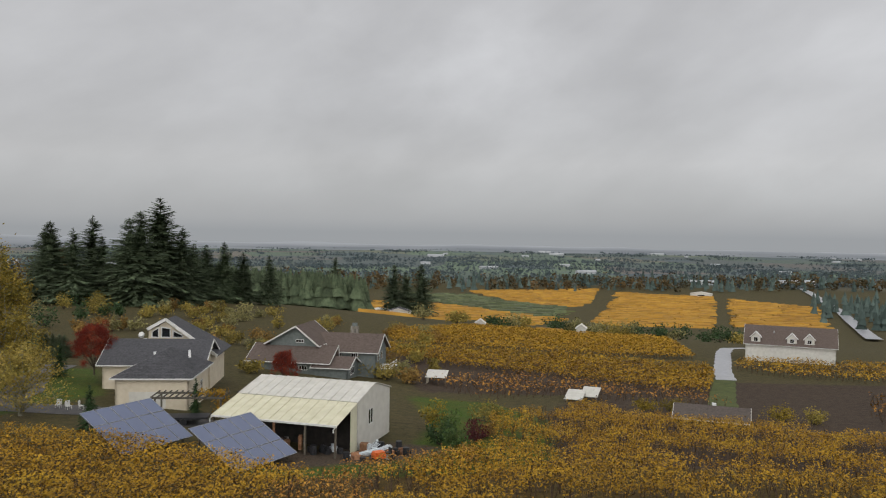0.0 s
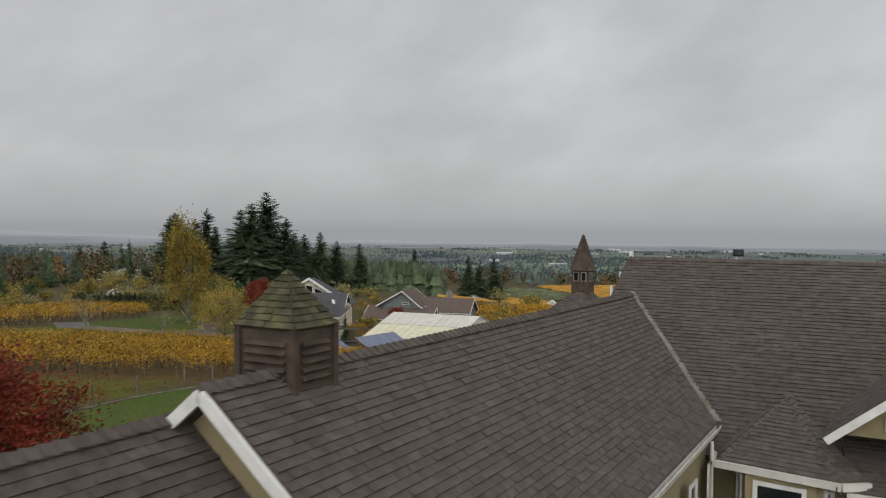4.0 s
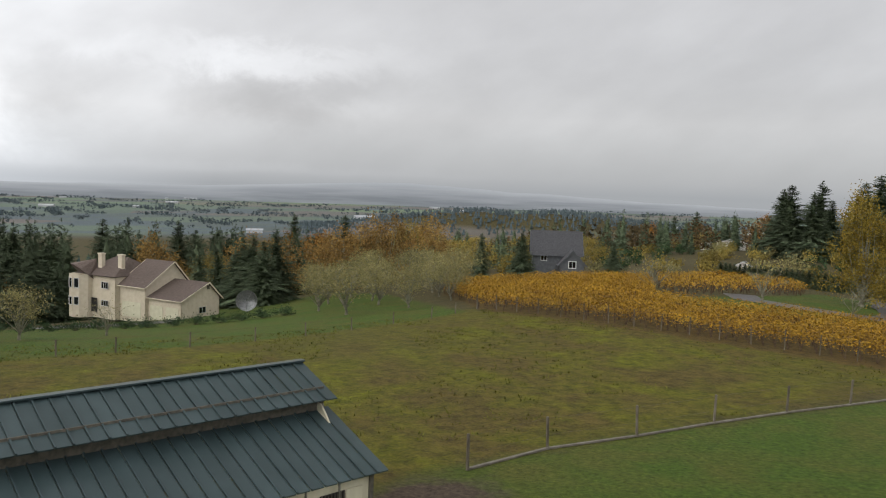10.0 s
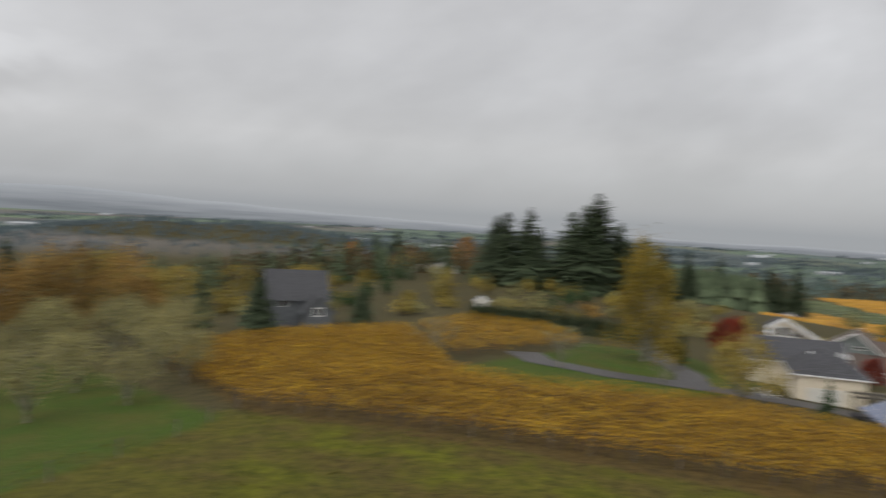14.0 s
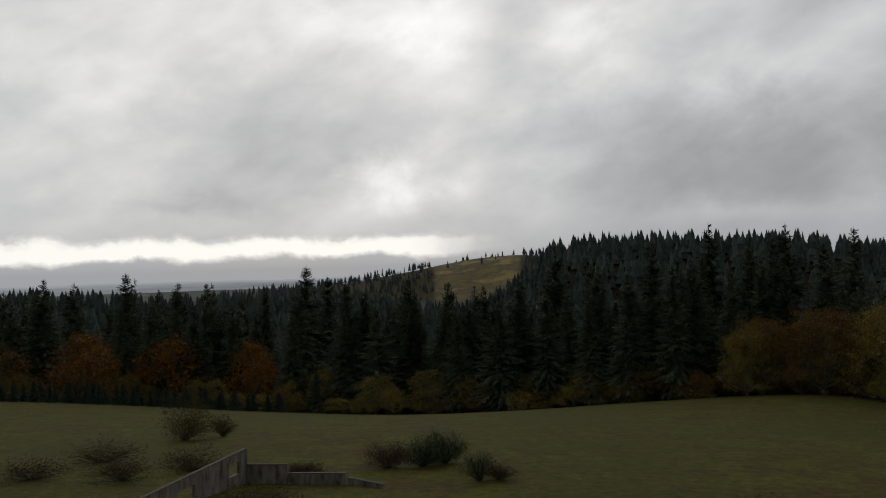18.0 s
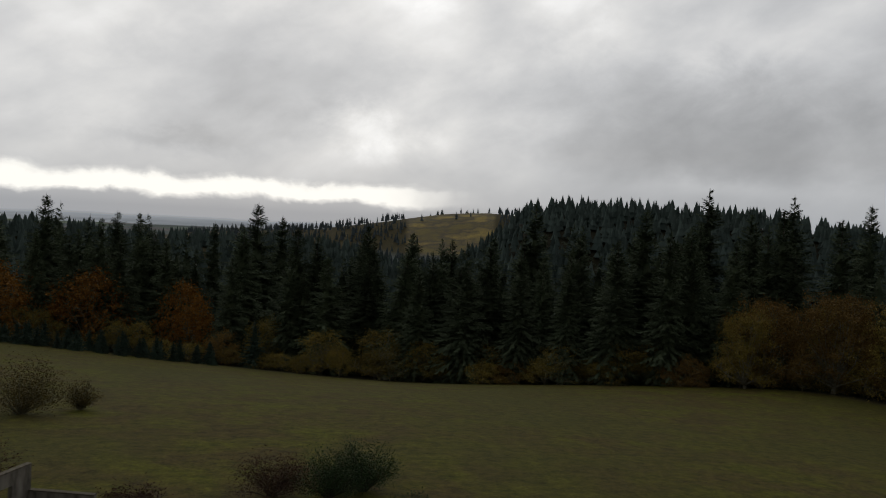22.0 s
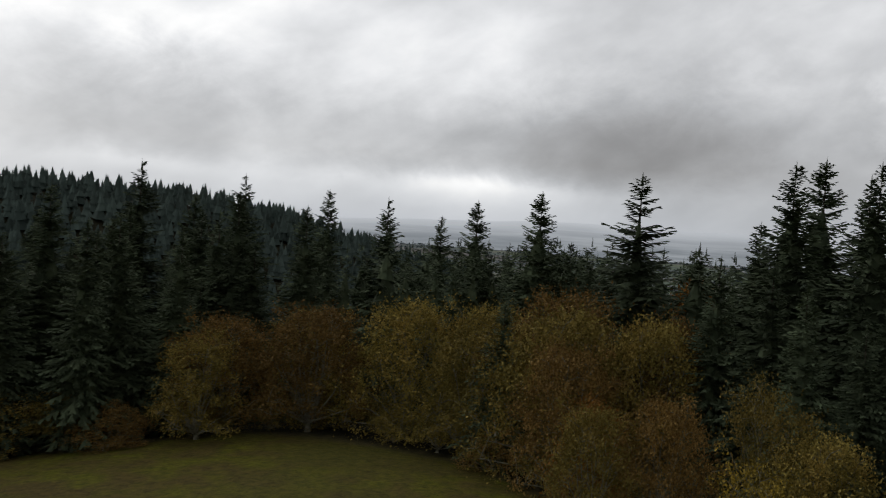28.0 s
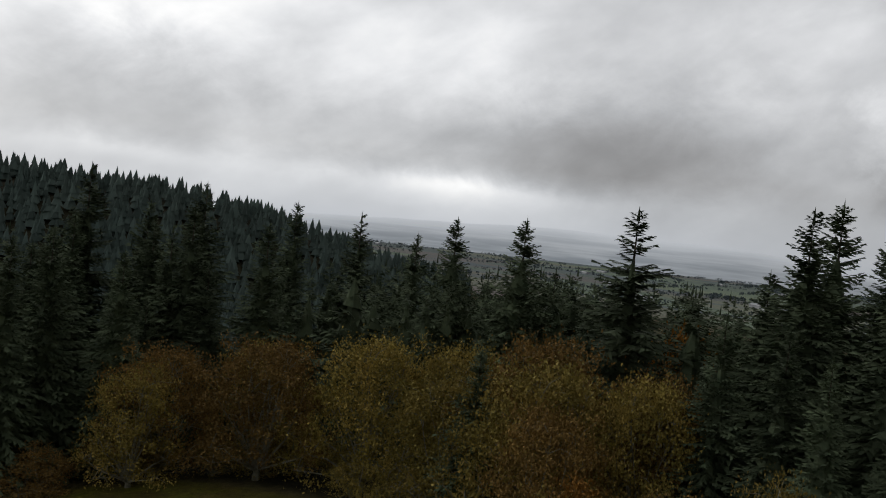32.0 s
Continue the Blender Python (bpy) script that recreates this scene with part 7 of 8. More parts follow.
ribbed(bn, (UW, -BL, BUZ), (UW, 0.2, BUZ), (0, 0.2, BRZ), (0, -BL, BRZ), M_metal_green, 24, "roof_panel")
ribbed(bn, (-UW, 0.2, BUZ), (-UW, -BL, BUZ), (0, -BL, BRZ), (0, 0.2, BRZ), M_metal_green, 24, "roof_panel")
ribbed(bn, (LW_, -BL - 0.1, BLZ), (LW_, 0.3, BLZ), (UW - 0.7, 0.3, BUZ - 0.45), (UW - 0.7, -BL - 0.1, BUZ - 0.45), M_metal_green, 24, "roof_panel")
ribbed(bn, (-LW_, 0.3, BLZ), (-LW_, -BL - 0.1, BLZ), (-UW + 0.7, -BL - 0.1, BUZ - 0.45), (-UW + 0.7, 0.3, BUZ - 0.45), M_metal_green, 24, "roof_panel")
part("ridge_cap", bar((0, -BL, BRZ + 0.05), (0, 0.2, BRZ + 0.05), 0.3, 0.05), M_metal_green, bn)
for s in (-1, 1):
    part("clerestory_board", slb([(s * (UW - 0.65), 0, BUZ - 0.5), (s * (UW - 0.65), -BL, BUZ - 0.5), (s * (UW - 0.65), -BL, BUZ + 0.3), (s * (UW - 0.65), 0, BUZ + 0.3)][::s], 0.05), M_batten, bn)
W2 = LW_ - 0.35
for k in range(10):
    x0, x1 = -W2 + k * 2 * W2 / 10, -W2 + (k + 1) * 2 * W2 / 10
    top = lambda x: BLZ - 0.1 + (abs(x) < UW) * 1.6 + max(0, (W2 - abs(x))) * 0.36 * (abs(x) >= UW)
    for yy, fl_ in ((-0.2, 1), (-BL + 0.2, -1)):
        pts = [(x0, yy, -0.3), (x1 - 0.01, yy, -0.3), (x1 - 0.01, yy, top(x1 - 0.02)), (x0, yy, top(x0 + 0.02))]
        part("wall_board", slb(pts if fl_ < 0 else pts[::-1], 0.06), M_board, bn)
        part("batten", bar((x0, yy + 0.03 * fl_, -0.3), (x0, yy + 0.03 * fl_, top(x0 + 0.02)), 0.07, 0.04), M_barn_batten, bn)
for k in range(9):
    y0, y1 = -BL + 0.2 + k * (BL - 0.4) / 9, -BL + 0.2 + (k + 1) * (BL - 0.4) / 9
    for s in (-1, 1):
        pts = [(s * W2, y0, -0.3), (s * W2, y1 - 0.01, -0.3), (s * W2, y1 - 0.01, BLZ + 0.05), (s * W2, y0, BLZ + 0.05)]
        part("wall_board", slb(pts[::s], 0.06), M_board, bn)
        part("batten", bar((s * (W2 + 0.03), y0, -0.3), (s * (W2 + 0.03), y0, BLZ), 0.07, 0.04), M_barn_batten, bn)
part("corner_post", bar((W2 + 0.03, -0.2, -0.3), (W2 + 0.03, -0.2, BLZ), 0.13), M_batten, bn)
bw = part("window", slb([(W2 + 0.05, -2.1, 1.15), (W2 + 0.05, -1.2, 1.15), (W2 + 0.05, -1.2, 2.2), (W2 + 0.05, -2.1, 2.2)], 0.03), M_dark_in, bn, "dark barred barn window")
for i in range(8):
    part("window_bar", bar((W2 + 0.09, -2.06 + i * 0.115, 1.12), (W2 + 0.09, -2.06 + i * 0.115, 2.22), 0.025), M_batten, bw)
for y in (-2.75, -1.17):
    part("shutter", slb([(W2 + 0.08, y, 1.1), (W2 + 0.08, y + 0.6, 1.1), (W2 + 0.08, y + 0.6, 2.22), (W2 + 0.08, y, 2.22)], 0.05), M_board, bn)
part("barn_door", slb([(W2 + 0.06, -8.6, -0.2), (W2 + 0.06, -5.6, -0.2), (W2 + 0.06, -5.6, 2.2), (W2 + 0.06, -8.6, 2.2)], 0.06), M_board, bn, "wide white sliding barn door")
part("brace", bar((1.2, -BL + 0.1, 0.2), (-2.6, -BL + 0.1, 2.9), 0.06, 0.3, (0, 1, 0)), M_batten, bn)
part("rain_spout", rod([(-UW + 0.3, -BL + 0.1, 4.0), (-UW - 0.3, -BL - 0.1, 3.4), (-UW - 0.6, -BL - 0.1, 3.3)], 0.05, 6), M_trim, bn)

# firewood heap
fw = root("firewood_heap", -44.6, -24.2, ground_z(-44.6, -24.2), 0, "heap of split reddish firewood", "firewood")
rw = random.Random(3)
logs = [mesh_from(slab(bmesh.new(), [(-0.2, -0.08, 0.07), (0.2, -0.08, 0.07), (0.2, 0.08, 0.05), (-0.2, 0.08, 0.05)], 0.13 + 0.03 * k), "log", M_wood_red) for k in range(3)]
for k in range(260):
    a, d = rw.uniform(0, math.tau), 2.0 * math.sqrt(rw.random())
    o = new("log", logs[k % 3])
    o.parent = fw
    o.location = (d * math.cos(a), d * math.sin(a), max(0.05, 1.15 * (1 - d / 2.1) * rw.uniform(0.6, 1.05)))
    o.rotation_euler = (rw.uniform(-0.7, 0.7), rw.uniform(-0.7, 0.7), rw.uniform(0, 6))

# white metal shed with a lean-to
sh = root("metal_shed", -8.33, 70.4, ground_z(-9, 74), -17.0, "white metal shed with an open cream lean-to", "shed")
gz = ground_z(-9, 74)
E0, BRK, RG, BKE = -16.6 - gz, -15.5 - gz, -14.4 - gz, -15.55 - gz
for (ya, za, yb, zb, mat, nm) in ((0, E0, 4.6, BRK, M_metal_cream, "lean_to_panel"), (4.6, BRK + 0.06, 9.0, RG, M_metal_white, "roof_panel")):
    ribbed(sh, (-12.1, ya, za), (0.1, ya, za), (0.1, yb, zb), (-12.1, yb, zb), mat, 13, nm)
ribbed(sh, (0.1, 13.2, BKE), (-12.1, 13.2, BKE), (-12.1, 9, RG), (0.1, 9, RG), M_metal_white, 13, "roof_panel")
part("gable_wall", slb([(0, 4.6, -0.4), (0, 13, -0.4), (0, 13, BKE - 0.05), (0, 9, RG - 0.06), (0, 4.6, BRK - 0.05)], 0.1), M_metal_white, sh)
part("gable_wall", slb([(-12, 13, -0.4), (-12, 4.6, -0.4), (-12, 4.6, BRK - 0.05), (-12, 9, RG - 0.06), (-12, 13, BKE - 0.05)], 0.1), M_metal_white, sh)
part("wall", slb([(0, 13, -0.4), (-12, 13, -0.4), (-12, 13, BKE - 0.05), (0, 13, BKE - 0.05)], 0.1), M_metal_white, sh)
# lean-to's back wall, its shade painted as near-black
part("inner_wall", slb([(-12, 4.7, -0.4), (0, 4.7, -0.4), (0, 4.7, BRK - 0.1), (-12, 4.7, BRK - 0.1)], 0.1), M_dark_in, sh)
part("side_wall", slb([(0, 3.2, -0.4), (0, 4.6, -0.4), (0, 4.6, BRK - 0.06), (0, 3.2, E0 + 0.7)], 0.06), M_metal_cream, sh)
win_rect(sh, (0.01, 7.2), (0.01, 8.4), 1.6, 3.1, None, 1)
for x in (-12, -9, -6, -3, -0.15):
    part("post", blk(x - 0.08, 0.15, -0.4, x + 0.08, 0.31, E0 - 0.05), M_wood_red if x == -6 else M_post, sh)
part("gutter", bar((-12.1, -0.06, E0 - 0.02), (0.1, -0.06, E0 - 0.02), 0.14, 0.16), M_trim, sh)
for x in (-12.0, 0.0):
    part("downpipe", rod([(x, -0.08, E0 - 0.05), (x - 0.25, 0.0, E0 - 0.35), (x - 0.25, 0.0, E0 - 0.6)], 0.06, 6), M_trim, sh)
def shed_place(u, v):
    a = radians(-17.0)
    return -8.33 + u * math.cos(a) - v * math.sin(a), 70.4 + u * math.sin(a) + v * math.cos(a)
rj = random.Random(8)
JUNK = [("crate", M_wood_red, "wooden crate under the lean-to"), ("oil_drum", M_black, "dark drum under the lean-to"), ("plastic_bin", M_blue_tarp, "pale plastic bin by the shed"), ("log_stack", M_wood_red, "short stack of red logs by the shed"), ("machine_part", M_black, "dark machine part lying by the shed")]
for k in range(34):
    u, v = (rj.uniform(-11.4, -0.6), rj.uniform(0.4, 4.0)) if k < 18 else (rj.uniform(0.6, 4.6), rj.uniform(-1.0, 8.5))
    x, y = shed_place(u, v)
    nm, mt, lb = JUNK[rj.randrange(5)]
    w, d, h = rj.uniform(0.3, 0.8), rj.uniform(0.3, 0.7), rj.uniform(0.4, 1.3 if k < 18 else 0.8)
    bm = bmesh.new()
    if nm == "oil_drum":
        tube(bm, [(0, 0, 0), (0, 0, h * 0.33), (0, 0, h * 0.36), (0, 0, h)], [0.29, 0.29, 0.31, 0.29], 12)
    elif nm == "log_stack":
        for i in range(7):
            beam(bm, (-w, (i % 3) * 0.2 - 0.2, 0.1 + 0.2 * (i // 3)), (w, (i % 3) * 0.2 - 0.2, 0.1 + 0.2 * (i // 3)), 0.19)
    elif nm == "crate":
        for i in range(4):
            block(bm, -w / 2, -d / 2, i * h / 4, w / 2, d / 2, i * h / 4 + h / 4 - 0.03)
    else:
        block(bm, -w / 2, -d / 2, 0, w / 2, d / 2, h * 0.7)
        block(bm, -w / 3, -d / 3, h * 0.7, w / 2, d / 4, h)
    thing(nm, bm, mt, pose(x, y, ground_z(x, y) - 0.02, 0, 0, rj.uniform(0, 360)), lb, "junk", "clutter round the shed")
x, y = shed_place(3.6, 1.8)
mower = root("lawn_mower", x, y, ground_z(x, y), 30, "orange ride-on mower parked by the shed", "mower")
part("hood", slab(block(bmesh.new(), -0.9, -0.42, 0.25, 0.1, 0.42, 0.62), [(-0.85, -0.4, 0.78), (0.05, -0.35, 0.8), (0.05, 0.35, 0.8), (-0.85, 0.4, 0.78)], 0.16), M_orange_paint, mower)
part("seat", block(block(bmesh.new(), 0.3, -0.25, 0.5, 0.75, 0.25, 0.62), 0.66, -0.25, 0.6, 0.76, 0.25, 1.0), M_black, mower)
for wx, wy, wr in ((-0.6, -0.45, 0.2), (-0.6, 0.45, 0.2), (0.6, -0.45, 0.27), (0.6, 0.45, 0.27)):
    part("wheel", rod([(wx, wy - 0.09, wr), (wx, wy + 0.09, wr)], wr, 12), M_black, mower)
for k, (u, v, ln) in enumerate(((1.4, 3.0, 3.0), (2.0, 4.2, 3.4), (1.2, 5.0, 2.6))):
    x, y = shed_place(u, v)
    ps = root("pipe_stack", x, y, ground_z(x, y), 20 + k * 24, "loose stack of pale pipes beside the shed", "pipes", "clutter round the shed")
    for i in range(5):
        part("pipe", rod([(-ln / 2, i * 0.12 - 0.3, 0.06 + 0.05 * (i % 2)), (ln / 2, i * 0.16 - 0.3, 0.4 + 0.06 * (i % 3))], 0.045, 8), M_blue_tarp, ps)

# solar arrays on timber frames
def solar(x, y, turn, w, l, label):
    z = ground_z(x, y)
    t = root("solar_array", x, y, z, turn, label, "solar panel", "solar arrays")
    lo, hi = 0.35, 3.1
    n = 5
    for i in range(n):
        for j in range(3):
            a, b = -w / 2 + i * w / n + 0.02, -w / 2 + (i + 1) * w / n - 0.02
            f0, f1 = j / 3 + 0.004, (j + 1) / 3 - 0.004
            q = lambda u, f: (u, -l / 2 + l * f, lo + (hi - lo) * f)
            p = part("panel", slb([q(a, f0), q(b, f0), q(b, f1), q(a, f1)], 0.04), M_cell, t)
            part("panel_frame", outline(bmesh.new(), [q(a, f0), q(b, f0), q(b, f1), q(a, f1)], 0.035, 0.014), M_steel, p)
    for u in (-w / 2 + 0.6, 0, w / 2 - 0.6):
        for f in (0.12, 0.88):
            yy = -l / 2 + l * f
            part("leg", bar((u, yy, -0.3), (u, yy, lo + (hi - lo) * f - 0.08), 0.12), M_post, t)
        part("rafter", bar((u, -l / 2, lo - 0.08), (u, l / 2, hi - 0.08), 0.08, 0.12), M_post, t)
    for f in (0.2, 0.8):
        part("rail", bar((-w / 2, -l / 2 + l * f, lo + (hi - lo) * f - 0.05), (w / 2, -l / 2 + l * f, lo + (hi - lo) * f - 0.05), 0.06), M_steel, t)
    return t


solar(-15.2, 66.6, 60, 7.0, 5.2, "tilted blue solar array on timber posts")
solar(-25.0, 70.0, 61, 7.4, 5.3, "tilted blue solar array on timber posts")
# grey-roofed house with a tall pointed gable
ha = root("grey_house", -29.8, 86.9, ground_z(-30, 92) + 0.1, 4.0, "cream house with grey shingle roofs and a pointed gable", "house")
az = ground_z(-30, 92) + 0.1
ha.scale = (0.9, 0.9, 0.95)
EA, RA = -15.6 - az, -13.3 - az
hipA = [(-4.7, -0.5, EA), (4.7, -0.5, EA), (4.7, 11.5, EA), (-4.7, 11.5, EA)]
r0, r1 = (0.0, 5.0, RA + 0.1), (0.0, 8.4, RA + 0.1)
for q in ([hipA[0], hipA[1], r0], [hipA[1], hipA[2], r1, r0], [hipA[3], hipA[0], r0, r1], [hipA[2], hipA[3], r1]):
    part("roof", slb(q, 0.15), M_shingle_grey, ha)
slope_courses(ha, (hipA[0], hipA[1], r0, r0), M_shingle_grey, 0.3, 1)
slope_courses(ha, (hipA[1], hipA[2], r1, r0), M_shingle_grey, 0.3, 2)
slope_courses(ha, (hipA[3], hipA[0], r0, r1), M_shingle_grey, 0.3, 3)
for a, b in zip(hipA, hipA[1:] + hipA[:1]):
    part("gutter", bar((a[0], a[1], EA - 0.05), (b[0], b[1], EA - 0.05), 0.12, 0.16), M_trim, ha)
for a, b in (((-4.2, 0), (4.2, 0)), ((4.2, 0), (4.2, 11)), ((4.2, 11), (-4.2, 11)), ((-4.2, 11), (-4.2, 0))):
    part("wall", slb([(*a, -0.5), (*b, -0.5), (*b, EA), (*a, EA)], 0.2), M_cream, ha)
win_rect(ha, (4.22, 2.5), (4.22, 3.6), 1.0, 2.2)
win_rect(ha, (4.22, 6.0), (4.22, 7.2), 1.0, 2.2)
part("garage_door", slb([(-2.6, -0.03, -0.3), (1.6, -0.03, -0.3), (1.6, -0.03, 1.9), (-2.6, -0.03, 1.9)], 0.05), M_metal_white, ha, "wide pale garage door")
gabled(ha, -9.2, 3.4, 10.6, 20, -0.5, EA, RA, M_cream, M_shingle_grey, "x", 0.6)
pk = (-3.6, 19.6, -11.1 - az)
part("tall_roof", slb([pk, (-6.0, 19.6, -12.4 - az), (-6.0, 25, -12.4 - az), (-3.6, 25, -11.1 - az)][::-1], 0.15), M_shingle_grey, ha)
part("tall_roof", slb([(4.6, 14.6, EA + 0.35), (4.6, 25, EA + 0.35), (-3.6, 25, -11.1 - az), pk], 0.15), M_shingle_grey, ha)
part("tall_gable", slb([(-6.0, 19.9, EA), (3.4, 19.9, EA), (3.4, 19.9, EA + 0.6), (-3.6, 19.9, -11.4 - az), (-6.0, 19.9, -12.7 - az)], 0.2), M_cream, ha)
part("tall_wall", slb([(3.6, 14.8, -0.5), (3.6, 24.6, -0.5), (3.6, 24.6, EA + 0.6), (3.6, 14.8, EA + 0.6)], 0.2), M_cream, ha)
part("bargeboard", bar((-3.6, 19.5, -11.1 - az), (4.6, 14.5, EA + 0.35), 0.1, 0.4), M_trim, ha)
part("bargeboard", bar((-3.6, 19.5, -11.1 - az), (-6.1, 19.5, -12.45 - az), 0.1, 0.4), M_trim, ha)
for x0, x1, t0, t1 in ((-5.6, -4.5, -12.75, -12.1), (-4.3, -2.9, -12.05, -12.3), (-2.7, -1.2, -12.45, -13.2)):
    window(ha, [(x0, 19.86, -13.6 - az), (x1, 19.86, -13.6 - az), (x1, 19.86, t1 - az), (x0, 19.86, t0 - az)], M_glass, M_trim, 0.15, 0.08)
for x, y in ((-5.6, 16.2), (-7.6, 15.6)):
    part("skylight", slb([(x - 0.3, y - 0.7, EA + 1.75), (x + 0.3, y - 0.7, EA + 1.75), (x + 0.3, y + 0.7, EA + 2.3), (x - 0.3, y + 0.7, EA + 2.3)], 0.12), M_tile, ha, "pale roof light")
for x, y in ((2.6, 7.2), (2.3, 8.6), (-1.6, 7.0), (2.9, 6.2)):
    part("roof_vent", blk(x - 0.12, y - 0.12, RA - 0.9, x + 0.12, y + 0.12, RA - 0.35), M_tile, ha)
part("satellite_dish", rod([(-6, 16.5, RA + 0.5), (-6, 16.2, RA + 0.62)], [0.42, 0.3], 12), M_trim, ha)
# deck with railing beside it, pergola and gazebo
dk = root("deck", -19.5, 101, ground_z(-19.5, 101), 4, "raised timber deck with dark railings", "deck")
part("floor", blk(-4, -4, 0.5, 4, 4, 0.68), M_post, dk)
for i in range(9):
    part("baluster_post", blk(-4 + i, -4.05, 0.6, -3.93 + i, -3.95, 1.6), M_black, dk)
part("top_rail", blk(-4, -4.06, 1.58, 4.1, -3.94, 1.66), M_black, dk)
part("top_rail", blk(3.94, -4, 1.58, 4.06, 4, 1.66), M_black, dk)
for x in (-3.5, 0, 3.5):
    part("post", blk(x - 0.08, -3.9, -0.6, x + 0.08, -3.74, 0.5), M_post, dk)
part("privacy_screen", slb([(4.0, -4, 0.6), (4.0, 4, 0.6), (4.0, 4, 1.9), (4.0, -4, 1.2)], 0.05), M_batten, dk)
pg = root("pergola", -24.5, 83.0, ground_z(-24.5, 83), 4, "dark timber pergola overgrown with golden vine", "pergola")
for x in (-3.2, 3.2):
    for y in (-1.2, 1.2):
        part("post", blk(x - 0.08, y - 0.08, -0.3, x + 0.08, y + 0.08, 2.3), M_batten, pg)
for y in (-1.3, 1.3):
    part("main_beam", blk(-3.6, y - 0.06, 2.3, 3.6, y + 0.06, 2.5), M_batten, pg)
for i in range(13):
    part("slat", blk(-3.5 + i * 0.58, -1.7, 2.5, -3.42 + i * 0.58, 1.7, 2.62), M_batten, pg)
c = new("climbing_vine", to_mesh("climbing_vine", *leaf_cloud(random.Random(4), [Vector((3.0, 0, z)) for z in (0.4, 0.9, 1.4, 1.9, 2.4)] + [Vector((x, 0, 2.6)) for x in (1, 2, 3)], 0.6, 900, 0.1), M_vine))
c.parent = pg
gzb = root("gazebo", -17.5, 88.5, ground_z(-17.5, 88.5), 4, "dark hipped garden gazebo behind the solar arrays", "gazebo")
for a, b in (((-2, -2), (2, -2)), ((2, -2), (2, 2)), ((2, 2), (-2, 2)), ((-2, 2), (-2, -2))):
    part("roof", slb([(a[0] * 1.25, a[1] * 1.25, 2.2), (b[0] * 1.25, b[1] * 1.25, 2.2), (b[0] * 0.3, b[1] * 0.3, 3.0), (a[0] * 0.3, a[1] * 0.3, 3.0)], 0.06), M_shingle_grey, gzb)
    part("post", blk(a[0] - 0.07, a[1] - 0.07, -0.3, a[0] + 0.07, a[1] + 0.07, 2.2), M_batten, gzb)
    part("screen", slb([(*a, 0.2), (*b, 0.2), (*b, 2.1), (*a, 2.1)], 0.03), M_dark_in, gzb)
part("cap", slb([(-0.6, -0.6, 3.0), (0.6, -0.6, 3.0), (0.6, 0.6, 3.0), (-0.6, 0.6, 3.0)], 0.05), M_shingle_grey, gzb)
tr = root("trailer", -25.0, 80.5, ground_z(-25, 80.5), 8, "flat twin-axle trailer parked before the garage", "trailer")
part("bed", blk(-3, -1, 0.55, 3, 1, 0.75), M_black, tr)
for x in (-0.2, 0.7):
    for y in (-1.05, 1.05):
        part("wheel", rod([(x, y - 0.1, 0.33), (x, y + 0.1, 0.33)], 0.33, 14), M_black, tr)
for k, (x, y) in enumerate(((-37.6, 82.6), (-36.4, 82.2), (-35.4, 82.9), (-21.3, 87.8), (-20.6, 87.4))):
    t = root("garden_chair", x, y, ground_z(x, y), k * 50, "white garden chair on the paving", "chair", "white garden chairs")
    part("seat", blk(-0.25, -0.25, 0.38, 0.25, 0.25, 0.43), M_trim, t)
    part("backrest", blk(-0.25, 0.2, 0.43, 0.25, 0.26, 0.9), M_trim, t)
    for lx in (-0.22, 0.18):
        for ly in (-0.22, 0.18):
            part("leg", blk(lx, ly, 0, lx + 0.04, ly + 0.04, 0.38), M_trim, t)

# grey-green house beyond
hb_ = root("grey_green_house", -18.2, 134, ground_z(-17.5, 131) + 0.2, -10, "grey-green house with brown roofs and white trim", "house")
hb_.scale = (0.98, 0.98, 0.86)
gabled(hb_, -8.5, -0.5, -3, 5, -1.5, 5.4, 8.4, M_siding_grey, M_shingle_brown, "y", 0.7, None, 0.42)
gabled(hb_, -1.5, 9.0, -1, 6, -1.5, 4.0, 6.6, M_siding_grey, M_shingle_brown, "x", 0.6)
gabled(hb_, -10.5, 2.5, -6.5, -2.0, -1.5, 2.6, 4.9, M_siding_grey, M_shingle_brown, "x", 0.6, None, 0.9)
gabled(hb_, 0.5, 6.0, -7.0, -1.0, -1.5, 1.8, 3.2, M_siding_grey, M_shingle_brown, "x", 0.5)
for x0, x1, y, z0, z1 in ((-0.2, 0.6, -1.05, 4.4, 5.0), (2.0, 3.2, -1.05, 2.2, 3.6), (4.8, 6.0, -1.05, 2.0, 3.8), (-4.0, -2.6, -3.05, 5.4, 6.0), (-2.2, -0.8, -6.55, 1.0, 1.8)):
    win_rect(hb_, (x0, y), (x1, y), z0, z1, None, 2)
for y0, y1, z0, z1 in ((0.2, 1.2, 2.0, 3.4), (2.4, 3.4, 2.0, 3.4), (1.6, 2.4, 4.3, 5.2)):
    win_rect(hb_, (9.02, y0), (9.02, y1), z0, z1, None, 0)
win_rect(hb_, (6.02, -5.6), (6.02, -3.4), 0.2, 1.6, None, 2)
ch = part("chimney", blk(3.4, 3.5, 6.0, 4.6, 4.5, 7.9), M_concrete, hb_)
part("chimney_cap", blk(3.6, 3.7, 7.9, 4.4, 4.3, 8.5), M_siding_grey, ch)
part("balcony", blk(9, -0.5, 0.6, 11.5, 4, 0.8), M_trim, hb_)
for i in range(8):
    part("baluster", blk(11.4, -0.5 + i * 0.62, 0.8, 11.46, -0.44 + i * 0.62, 1.7), M_trim, hb_)
part("balcony_rail", blk(11.38, -0.5, 1.7, 11.5, 4, 1.78), M_trim, hb_)

